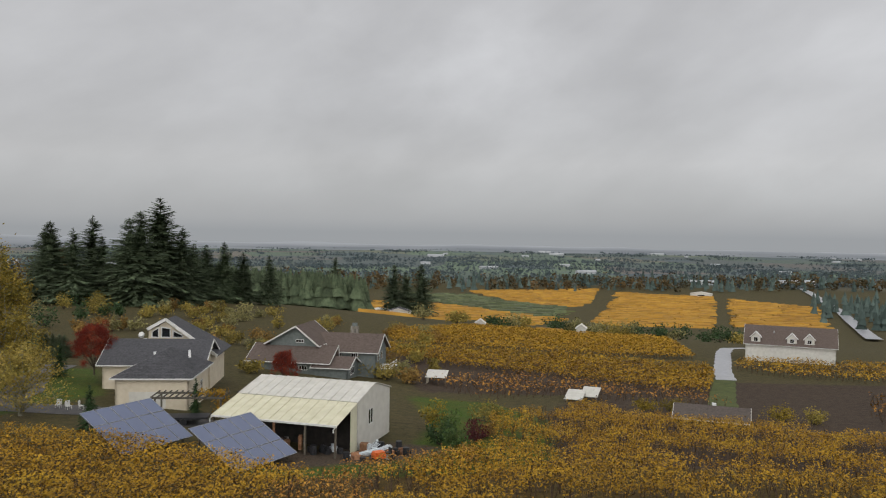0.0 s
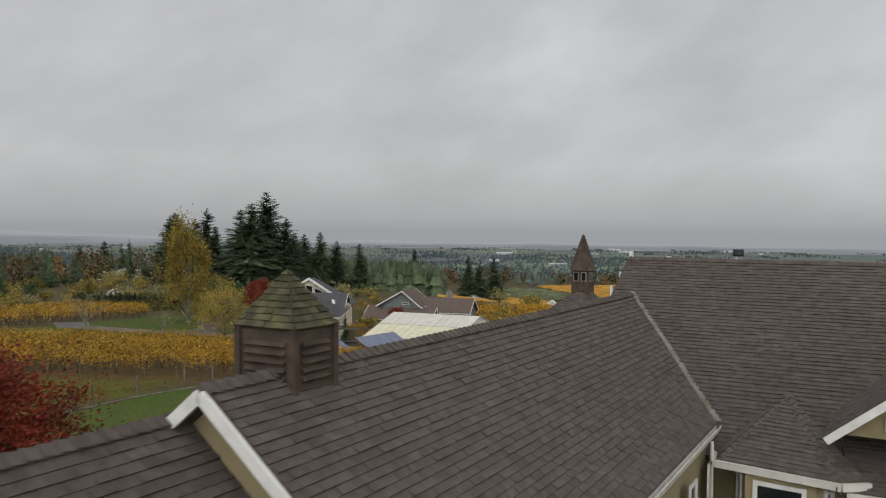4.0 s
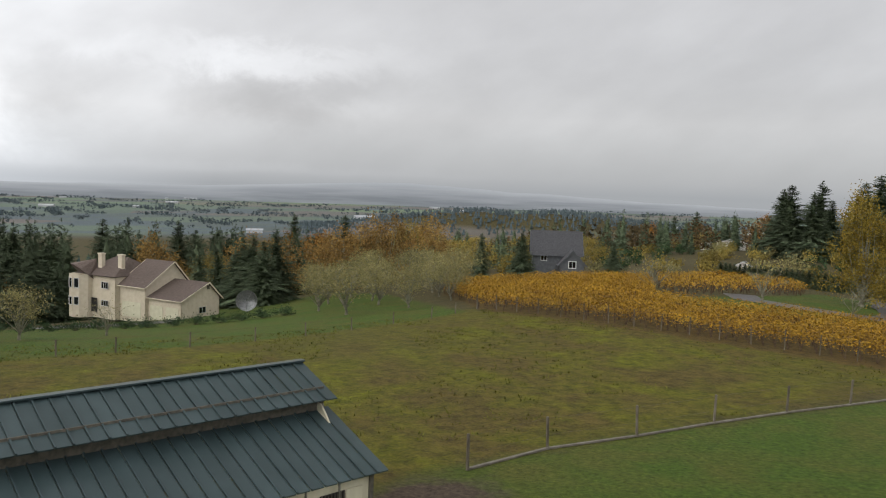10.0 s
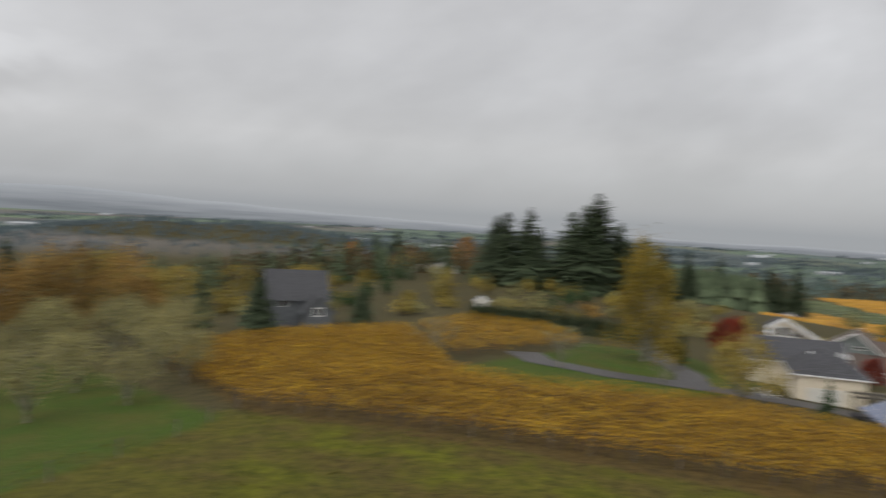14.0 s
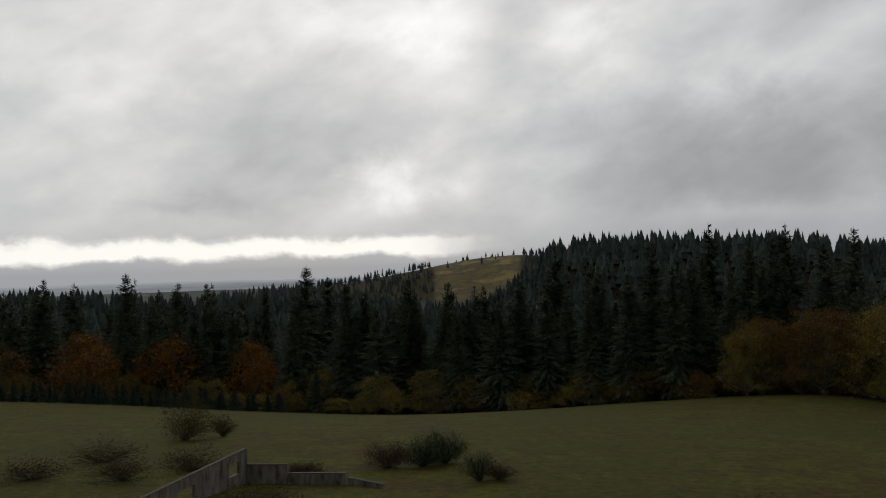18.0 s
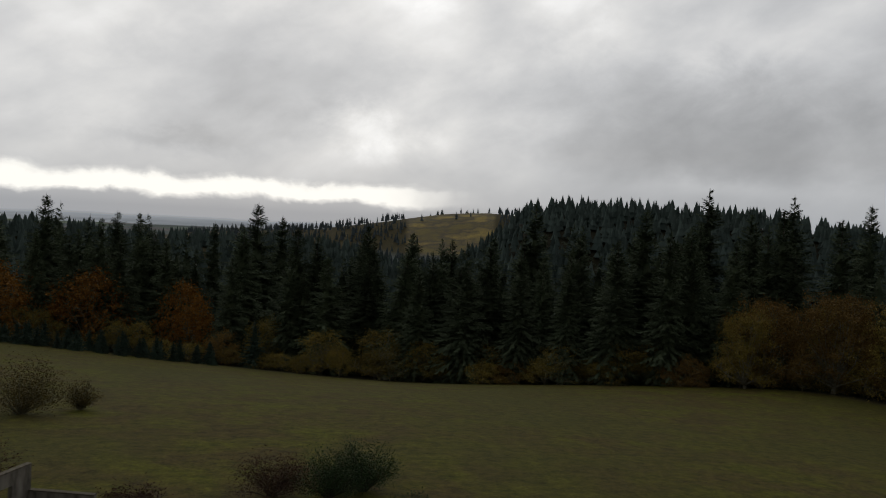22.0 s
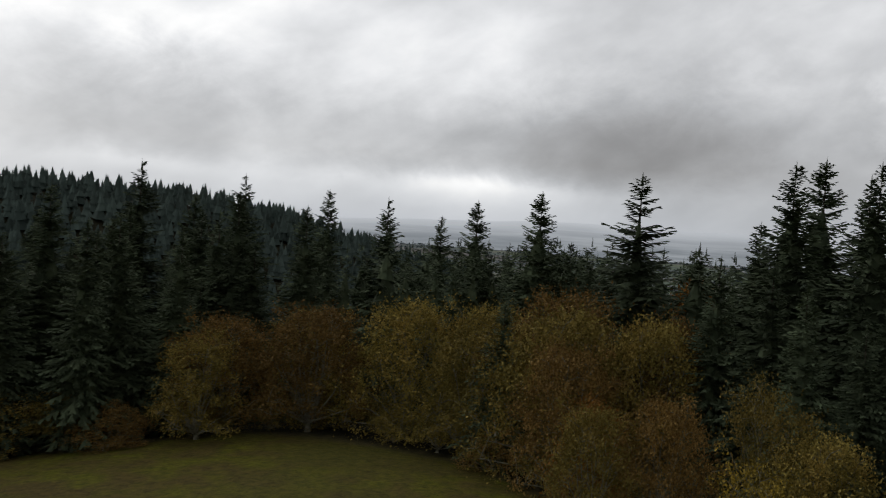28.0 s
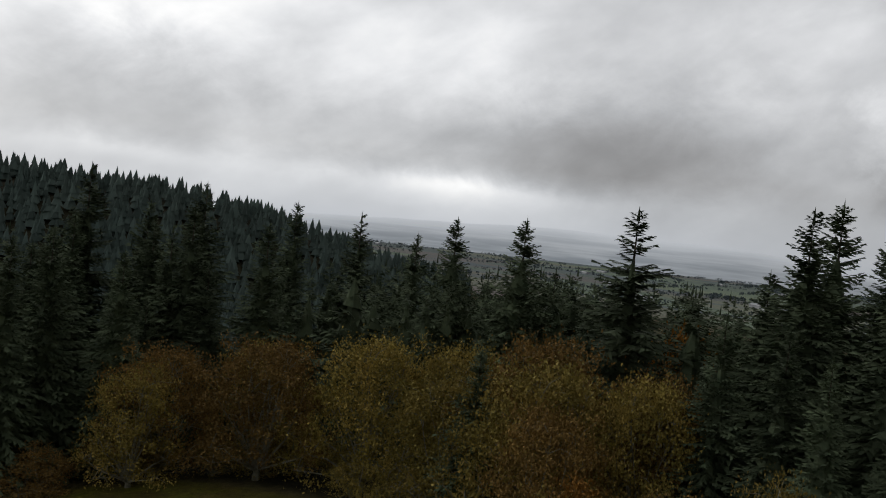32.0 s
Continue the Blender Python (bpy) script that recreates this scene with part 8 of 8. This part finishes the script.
# white barn with dormers
wz = ground_z(84, 194)
wb = root("white_barn", 84.5, 194.2, wz - 0.2, -23.8, "long white barn with a brown roof and three dormers", "barn")
wb.scale = (0.89, 0.95, 0.95)
gabled(wb, -11.2, 11.2, 0, 11, -1.5, 4.6, 8.6, M_metal_white, M_shingle_brown, "x", 0.5)
for x in (-8.6, 0.5, 4.8):
    d = part("dormer", slb([(x - 1.2, 0.3, 4.6), (x + 1.2, 0.3, 4.6), (x + 1.2, 0.3, 6.2), (x, 0.3, 7.2), (x - 1.2, 0.3, 6.2)], 0.2), M_metal_white, wb, "white gabled dormer")
    part("dormer_roof", slb([(x - 1.5, 0.0, 6.0), (x, 0.0, 7.35), (x, 5.0, 7.35), (x - 1.5, 2.6, 6.0)][::-1], 0.1), M_trim, d)
    part("dormer_roof", slb([(x, 0.0, 7.35), (x + 1.5, 0.0, 6.0), (x + 1.5, 2.6, 6.0), (x, 5.0, 7.35)][::-1], 0.1), M_trim, d)
    window(d, [(x - 0.6, 0.29, 5.0), (x + 0.6, 0.29, 5.0), (x + 0.6, 0.29, 6.2), (x - 0.6, 0.29, 6.2)], M_glass, M_trim, 0.14, 0.06, 1)
part("roof_vent", blk(-4.2, 3.2, 6.4, -3.9, 3.5, 7.6), M_steel, wb)
# low dark barn, hive boxes, small sheds
lb = root("low_barn", 35.0, 103.5, ground_z(35.0, 103.5) - 0.5, -21, "low barn with a dark shingle roof", "barn")
gabled(lb, -4.1, 4.1, -2.3, 2.3, -1.0, 1.6, 2.7, M_siding_dark, M_shingle, "x", 0.5, M_gutter)
part("roof_vent", blk(0, 0.2, 2.6, 0.5, 0.7, 3.1), M_tile, lb)


def coop(x, y, turn, w, l, h, label, group=""):
    t = root("field_shelter", x, y, ground_z(x, y), turn, label, "shelter", group)
    for px in (-w / 2, w / 2 - 0.1):
        for py in (-l / 2, l / 2 - 0.1):
            part("post", blk(px, py, -0.3, px + 0.1, py + 0.1, h), M_post, t)
    part("roof", slb([(-w / 2 - 0.1, -l / 2 - 0.2, h - 0.3), (w / 2 + 0.1, -l / 2 - 0.2, h - 0.3), (w / 2 + 0.1, l / 2 + 0.2, h + 0.5), (-w / 2 - 0.1, l / 2 + 0.2, h + 0.5)], 0.06), M_metal_white, t)
    part("side", slb([(-w / 2, l / 2, 0.1), (-w / 2, -l / 2, 0.1), (-w / 2, -l / 2, h - 0.3), (-w / 2, l / 2, h + 0.4)], 0.05), M_board, t)
    return t


coop(21.2, 124, -20, 2.5, 3.6, 0.9, "low white-roofed shelter in the vines", "white-roofed shelters")
coop(24.0, 126.5, -20, 2.5, 3.6, 1.2, "low white-roofed shelter in the vines", "white-roofed shelters")
coop(0.2, 132, -10, 3.2, 2.4, 1.6, "white-roofed shelter behind the shed", "white-roofed shelters")


def hut(x, y, turn, w, l, h, label, roof=None):
    t = root("small_house", x, y, ground_z(x, y), turn, label, "house", "far small houses")
    gabled(t, -w / 2, w / 2, -l / 2, l / 2, -1.0, h, h * 1.55, M_metal_white, roof or M_metal_white, "y", 0.3)
    win_rect(t, (-w / 6, -l / 2 - 0.02), (w / 6, -l / 2 - 0.02), h * 0.3, h * 0.7)


hut(52, 292, -12, 3.4, 4.2, 2.2, "small white hut at the hedgerow")
hut(14, 262, -5, 3.0, 3, 2.0, "small white hut beside the vines")
hut(-20, 420, 0, 12, 9, 3.2, "far pale house beyond the vineyard", M_shingle_grey)
hut(-40, 560, 10, 18, 9, 3.2, "far pale house beyond the vineyard", M_metal_white)
hut(-153, 286, 35, 10, 7, 3.0, "low pale house among trees", M_shingle_grey)
hut(-165, 292, 20, 6, 5, 2.2, "low grey-roofed outbuilding among trees", M_shingle_grey)
hut(-95, 160, 20, 3.0, 2.6, 1.7, "small pale garden shed among the scrub", M_shingle_grey)
hut(330, 1010, -20, 26, 10, 4, "far long white farm building", M_metal_white)
# dark slate house
dh = root("slate_house", -106, 99, ground_z(-106, 99) + 0.2, 38, "dark slate-grey gabled house behind the vines", "house")
gabled(dh, -4.5, 4.5, -1, 8, -1.5, 4.4, 8.4, M_siding_dark, M_slate, "x", 0.5, M_siding_dark)
gabled(dh, 0.5, 5.0, -4.5, 0, -1.5, 2.8, 5.2, M_siding_dark, M_slate, "y", 0.4, M_siding_dark)
win_rect(dh, (2.0, -4.52), (3.5, -4.52), 2.0, 3.4, None, 1, 0.14)
win_rect(dh, (-3.0, -1.02), (-1.8, -1.02), 3.0, 4.0, None, 1)

# cream house with a round corner bay, garages and a mesh dish
cz = ground_z(-133, 38) - 0.2
chs = root("cream_house", -133.2, 36.3, cz, 13, "large cream stucco house with brown roofs and garages", "house")
chs.scale = (0.9, 0.9, 0.9)
gabled(chs, -8.5, 0, 0, 9, -1.5, 3.4, 6.1, M_cream, M_shingle_brown, "x", 0.5, M_cream, 0.68)
gabled(chs, -15.5, -8.5, -0.6, 9.5, -1.5, 5.2, 9.3, M_cream, M_shingle_brown, "x", 0.5, M_cream, 0.62, ends=(0.3, 1))
for a, b in (((-26, -1.5), (-15.5, -1.5)), ((-26, 9), (-26, -1.5)), ((-15.5, 9), (-26, 9)), ((-15.5, -1.5), (-15.5, 9))):
    part("wall", slb([(*a, -1.5), (*b, -1.5), (*b, 6.5), (*a, 6.5)], 0.2), M_cream, chs)
hq = [(-26.5, -2.0, 6.5), (-15.2, -2.0, 6.5), (-15.2, 9.5, 6.5), (-26.5, 9.5, 6.5)]
ra, rb_ = (-22, 3.8, 9.6), (-18.5, 3.8, 9.6)
for q in ([hq[0], hq[1], rb_, ra], [hq[1], hq[2], rb_], [hq[2], hq[3], ra, rb_], [hq[3], hq[0], ra]):
    part("roof", slb(q, 0.15), M_shingle_brown, chs)
part("bay_wall", rod([(-24.4, -1.6, -1.5), (-24.4, -1.6, 6.5)], 2.5, 10), M_cream, chs)
part("bay_roof", rod([(-24.4, -1.6, 6.5), (-23.6, 0.6, 9.2)], [3.0, 0.05], 10), M_shingle_brown, chs)
for a in (-130, -98, -66):
    c, s = math.cos(radians(a)), math.sin(radians(a))
    x, y = -24.4 + 2.52 * c, -1.6 + 2.52 * s
    for z0, z1 in ((4.0, 5.9), (0.8, 2.4)):
        window(chs, [(x + s * 0.5, y - c * 0.5, z0), (x - s * 0.5, y + c * 0.5, z0), (x - s * 0.5, y + c * 0.5, z1), (x + s * 0.5, y - c * 0.5, z1)][::1], M_glass, M_trim, 0.1, 0.06)
for z0, z1 in ((4.1, 5.4), (0.9, 2.0)):
    win_rect(chs, (-19.2, -1.72), (-17.2, -1.72), z0, z1, None, 2)
# no recess is built: a dark slab paints its shade
part("porch_opening", slb([(-22.2, -1.73, -0.4), (-20.4, -1.73, -0.4), (-20.4, -1.73, 2.2), (-22.2, -1.73, 2.2)], 0.04), M_dark_in, chs, "flat panel coloured as the shade of a recessed entrance")
part("garage_door", slb([(-14.6, -0.72, -0.6), (-9.6, -0.72, -0.6), (-9.6, -0.72, 2.2), (-14.6, -0.72, 2.2)], 0.05), M_metal_cream, chs)
for x in (-7.8, -3.8):
    part("garage_door", slb([(x, -0.12, -0.6), (x + 3.2, -0.12, -0.6), (x + 3.2, -0.12, 2.0), (x, -0.12, 2.0)], 0.05), M_metal_cream, chs)
win_rect(chs, (0.12, 4.0), (0.12, 5.6), 0.8, 1.9, None, 1, 0.06)
part("gable_vent", slb([(0.12, 5.9, 5.0), (0.12, 6.5, 5.0), (0.12, 6.5, 5.7), (0.12, 5.9, 5.7)], 0.04), M_batten, chs)
for x, y in ((-22.0, 0.5), (-17.0, 1.0)):
    c = part("chimney", blk(x - 0.5, y - 0.4, 7.2, x + 0.5, y + 0.4, 10.2), M_cream, chs)
    part("chimney_cap", blk(x - 0.62, y - 0.52, 10.2, x + 0.62, y + 0.52, 10.4), M_cream, c)
ds = root("satellite_dish", -130.5, 46.5, ground_z(-130.5, 46.5), -123, "large mesh satellite dish beside the cream house", "dish")
part("mast", rod([(0, 0, -0.3), (0, 0, 1.6)], 0.09, 8), M_steel, ds)
bm = bmesh.new()
for k in range(24):
    a, b = k * math.tau / 24, (k + 1) * math.tau / 24
    for r0_, r1_ in ((0.1, 0.75), (0.75, 1.3), (1.3, 1.75)):
        f = lambda r, q: (r * math.cos(q), -0.5 + 0.28 * r * r, 1.9 + r * math.sin(q))
        bm.faces.new([bm.verts.new(f(r0_, a)), bm.verts.new(f(r1_, a)), bm.verts.new(f(r1_, b)), bm.verts.new(f(r0_, b))])
bmesh.ops.solidify(bm, geom=bm.faces[:], thickness=0.02)
part("reflector", bm, M_steel, ds, "open grey mesh reflector")
for k in range(3):
    a = k * math.tau / 3
    part("feed_arm", rod([(1.7 * math.cos(a), 0.28, 1.9 + 1.7 * math.sin(a)), (0, 1.5, 1.9)], 0.025, 4), M_steel, ds)

# ruined concrete footing in the meadow
ru = root("concrete_ruin", -49.5, -74.8, -17.2, 0, "roofless weathered concrete foundation in the meadow", "ruin")
def ruin_wall(x0, y0, x1, y1, h0, h1, holes=()):
    """A wall from one plan point to another; holes: stretches (from, to, sill, head) along it."""
    d = Vector((x1 - x0, y1 - y0, 0))
    n = Vector((-d.y, d.x, 0)).normalized() * 0.12
    cuts = sorted({0.0, 1.0, *[v for h in holes for v in h[:2]]})
    for a, b in zip(cuts, cuts[1:]):
        spans = [(-0.8, None)]
        for h in holes:
            if abs(h[0] - a) < 1e-6:
                spans = [(-0.8, h[2]), (h[3], None)]
        for z0, z1 in spans:
            p, q = Vector((x0, y0, 0)) + d * a, Vector((x0, y0, 0)) + d * b
            ha_, hb2 = (h0 + (h1 - h0) * a, h0 + (h1 - h0) * b) if z1 is None else (z1, z1)
            bm = bmesh.new()
            v = [bm.verts.new(w) for w in (p - n + Vector((0, 0, z0)), q - n + Vector((0, 0, z0)), q + n + Vector((0, 0, z0)), p + n + Vector((0, 0, z0)),
                                           p - n + Vector((0, 0, ha_)), q - n + Vector((0, 0, hb2)), q + n + Vector((0, 0, hb2)), p + n + Vector((0, 0, ha_)))]
            for f in ((3, 2, 1, 0), (4, 5, 6, 7), (0, 1, 5, 4), (1, 2, 6, 5), (2, 3, 7, 6), (3, 0, 4, 7)):
                bm.faces.new([v[i] for i in f])
            part("wall", bm, M_concrete, ru)
    part("coping", bar((x0, y0, h0 + 0.03), (x1, y1, h1 + 0.03), 0.28, 0.06), M_post, ru, "mossy dark top of the wall")


ruin_wall(7.5, 12.2, 0.1, -0.1, 2.45, 2.8, ((0.38, 0.52, 1.0, 1.9), (0.82, 0.92, 1.2, 2.1)))
ruin_wall(0.0, 0.1, -3.0, 1.3, 1.6, 1.62)
ruin_wall(-3.1, 1.35, -7.3, 2.65, 0.95, 0.9)
ruin_wall(-7.4, 2.7, -9.8, 4.6, 0.55, 0.3)
part("floor", slb([(7, 12, -0.05), (0, 0, -0.05), (-9.6, 4.4, -0.05), (-3, 16, -0.05)][::-1], 0.1), M_dirt, ru)

# trampoline with a net
PH = -9.5 - ground_z(-19.4, -16.8)
tp = root("trampoline", -19.4, -16.8, ground_z(-19.4, -16.8), 0, "round trampoline with black netting and poles", "trampoline")
part("mat", rod([(0, 0, 0.82), (0, 0, 0.84)], 1.9, 28), M_net, tp)
part("rim", rod([(2.1 * math.cos(k * math.tau / 28), 2.1 * math.sin(k * math.tau / 28), 0.85) for k in range(29)], 0.05, 6), M_black, tp)
for k in range(6):
    a = k * math.tau / 6 + 0.2
    c, s = math.cos(a), math.sin(a)
    part("pole", rod([(2.15 * c, 2.15 * s, 0), (2.15 * c, 2.15 * s, PH)], 0.045, 8), M_black, tp)
    b = a + math.tau / 6
    c2, s2 = math.cos(b), math.sin(b)
    pts = [Vector((2.15 * c, 2.15 * s, PH - 0.02)).lerp(Vector((2.15 * c2, 2.15 * s2, PH - 0.02)), f) - Vector((0, 0, 0.25 * math.sin(f * math.pi))) for f in (0, 0.25, 0.5, 0.75, 1)]
    part("net_rope", rod(pts, 0.018, 4), M_black, tp)
    mesh = bmesh.new()
    low, top = Vector((2.12 * c, 2.12 * s, 0.85)), Vector((2.12 * c2, 2.12 * s2, 0.85))
    for i in range(1, 20):
        f = i / 20
        p = low.lerp(top, f)
        tube(mesh, [p, p + Vector((0, 0, PH - 0.9 - 0.2 * math.sin(f * math.pi)))], [0.007] * 2, 3, False)
    for i in range(1, 9):
        up = Vector((0, 0, (PH - 1.1) * i / 9))
        tube(mesh, [low + up, top + up], [0.007] * 2, 3, False)
    part("net", mesh, M_net, tp, "fine black safety netting")["kind"] = "stuff"
    part("leg", rod([(2.1 * c, 2.1 * s, 0), (2.1 * c, 2.1 * s, 0.85)], 0.04, 6), M_steel, tp)
lad = part("ladder", rod([(2.3, -1.1, 0), (2.25, -1.05, 0.9), (2.2, -1.0, 1.35), (2.1, -0.85, 1.35), (2.1, -0.8, 0.9)], 0.025, 6), M_trim, tp, "white tubular ladder")


# fences
def fence(pts, step, h, label, wires=2, rail=False, thick=0.05):
    x0, y0 = pts[0]
    t = root("fence", x0, y0, ground_z(x0, y0), 0, label, "fence")
    z0 = ground_z(x0, y0)
    pm = mesh_from(rod([(0, 0, -0.4), (0, 0, h)], thick, 7), "post", M_post)
    line = []
    for (ax_, ay_), (bx, by) in zip(pts, pts[1:]):
        k = max(1, round(math.hypot(bx - ax_, by - ay_) / step))
        for i in range(k + ((bx, by) == pts[-1])):
            line.append((ax_ + (bx - ax_) * i / k, ay_ + (by - ay_) * i / k))
    for i, (x, y) in enumerate(line):
        p = new("post", pm)
        p.parent = t
        p.location = (x - x0, y - y0, ground_z(x, y) - z0)
        p.rotation_euler = (0.04 * math.sin(i * 2.3), 0.05 * math.sin(i * 4.1), i)
    for w in range(wires):
        zz = h * (0.45 + 0.5 * w / max(1, wires - 1))
        part("wire", rod([(x - x0, y - y0, ground_z(x, y) - z0 + zz) for x, y in line], 0.006, 3), M_wire, t)
    if rail:
        for (ax_, ay_), (bx, by) in zip(line, line[1:]):
            part("kerb_rail", bar((ax_ - x0, ay_ - y0, ground_z(ax_, ay_) - z0 + 0.06), (bx - x0, by - y0, ground_z(bx, by) - z0 + 0.06), 0.16, 0.08), M_kerb, t)
    return t


fence([(-39.2, -2.3), (-38.8, 3.0), (-37, 8.2), (-35.4, 13.6), (-33.5, 19), (-31.6, 24.1), (-29, 32), (-26, 39)], 5.3, 1.6, "thin wire fence with wooden posts and a low kerb", 2, True, 0.07)
fence([(-18.6, -8.2), (-16.8, -9.0), (-15.4, -9.2), (-13.9, -8.4)], 1.2, 1.15, "low wooden garden fence under the red maple", 2, False, 0.06)
fence([(-84, -13), (-80.4, -8), (-78.9, 0.6), (-78.0, 13.0), (-76.8, 34.5), (-77.5, 43)], 5.5, 1.3, "wire fence along the far side of the meadow", 2, False, 0.07)
fence([(-14, 206), (14, 276), (50, 282)], 6, 1.5, "line of pale posts along the upper vineyard", 1)
gt = root("field_gate", -27, 38.5, ground_z(-27, 38.5), -12, "wire mesh gate between the vineyard posts", "gate")
for x in (-1.3, 1.3):
    part("gate_post", rod([(x, 0, -0.4), (x, 0, 1.9)], 0.08, 8), M_post, gt)
for i in range(9):
    part("mesh_wire", bar((-1.2 + i * 0.3, 0, 0.2), (-1.2 + i * 0.3, 0, 1.5), 0.012), M_wire, gt)
for z in (0.2, 0.6, 1.0, 1.5):
    part("gate_rail", bar((-1.3, 0, z), (1.3, 0, z), 0.03), M_wire, gt)


# drives and roads, laid on the ground
def strip(name, pts, w, mat, label, lift=0.05):
    vs, fs = [], []
    line = []
    for (ax_, ay_), (bx, by) in zip(pts, pts[1:]):
        k = max(1, int(math.hypot(bx - ax_, by - ay_) / 1.5))
        line += [(ax_ + (bx - ax_) * i / k, ay_ + (by - ay_) * i / k) for i in range(k)]
    line.append(pts[-1])
    for i, (x, y) in enumerate(line):
        a, b = line[max(0, i - 2)], line[min(len(line) - 1, i + 2)]
        d = Vector((b[0] - a[0], b[1] - a[1], 0)).normalized()
        n = Vector((-d.y, d.x, 0)) * (w / 2 + 0.12 * math.sin(i * 1.3))
        for f in (-1, -0.33, 0.33, 1):
            vs.append((x + n.x * f, y + n.y * f, ground_z(x + n.x * f, y + n.y * f) + lift))
        if i:
            j = (i - 1) * 4
            fs += [(j + k, j + k + 1, j + k + 5, j + k + 4) for k in range(3)]
    ob = new(name, to_mesh(name, vs, fs, mat))
    return tagged(ob, label, "road", kind="structure")


strip("driveway_1", [(-66, 89), (-62, 82.5), (-53, 80), (-45, 81), (-38, 82), (-30, 83), (-22, 81)], 4.6, M_asphalt, "dark wet asphalt drive curving to the grey-roofed house")
strip("driveway_2", [(-44, 82), (-45, 90), (-49, 100), (-52, 114)], 4, M_asphalt, "dark wet asphalt side drive")
strip("road_1", [(57.5, 161), (62, 176), (68.5, 194), (77, 218), (86, 240), (96, 250), (110, 250)], 3.8, M_wetroad, "pale wet drive beside the white barn")
strip("road_2", [(255, 470), (300, 570), (390, 780), (440, 920), (520, 1150)], 9, M_wetroad, "pale wet road running down to the plain", 1.5)
strip("driveway_3", [(-150, 24), (-142, 22), (-134, 26), (-130, 33)], 9, M_asphalt, "grey wet paved yard before the cream house")
strip("path_1", [(42, 118), (46, 131), (57, 161)], 4.4, M_track, "grass track between the vineyards")
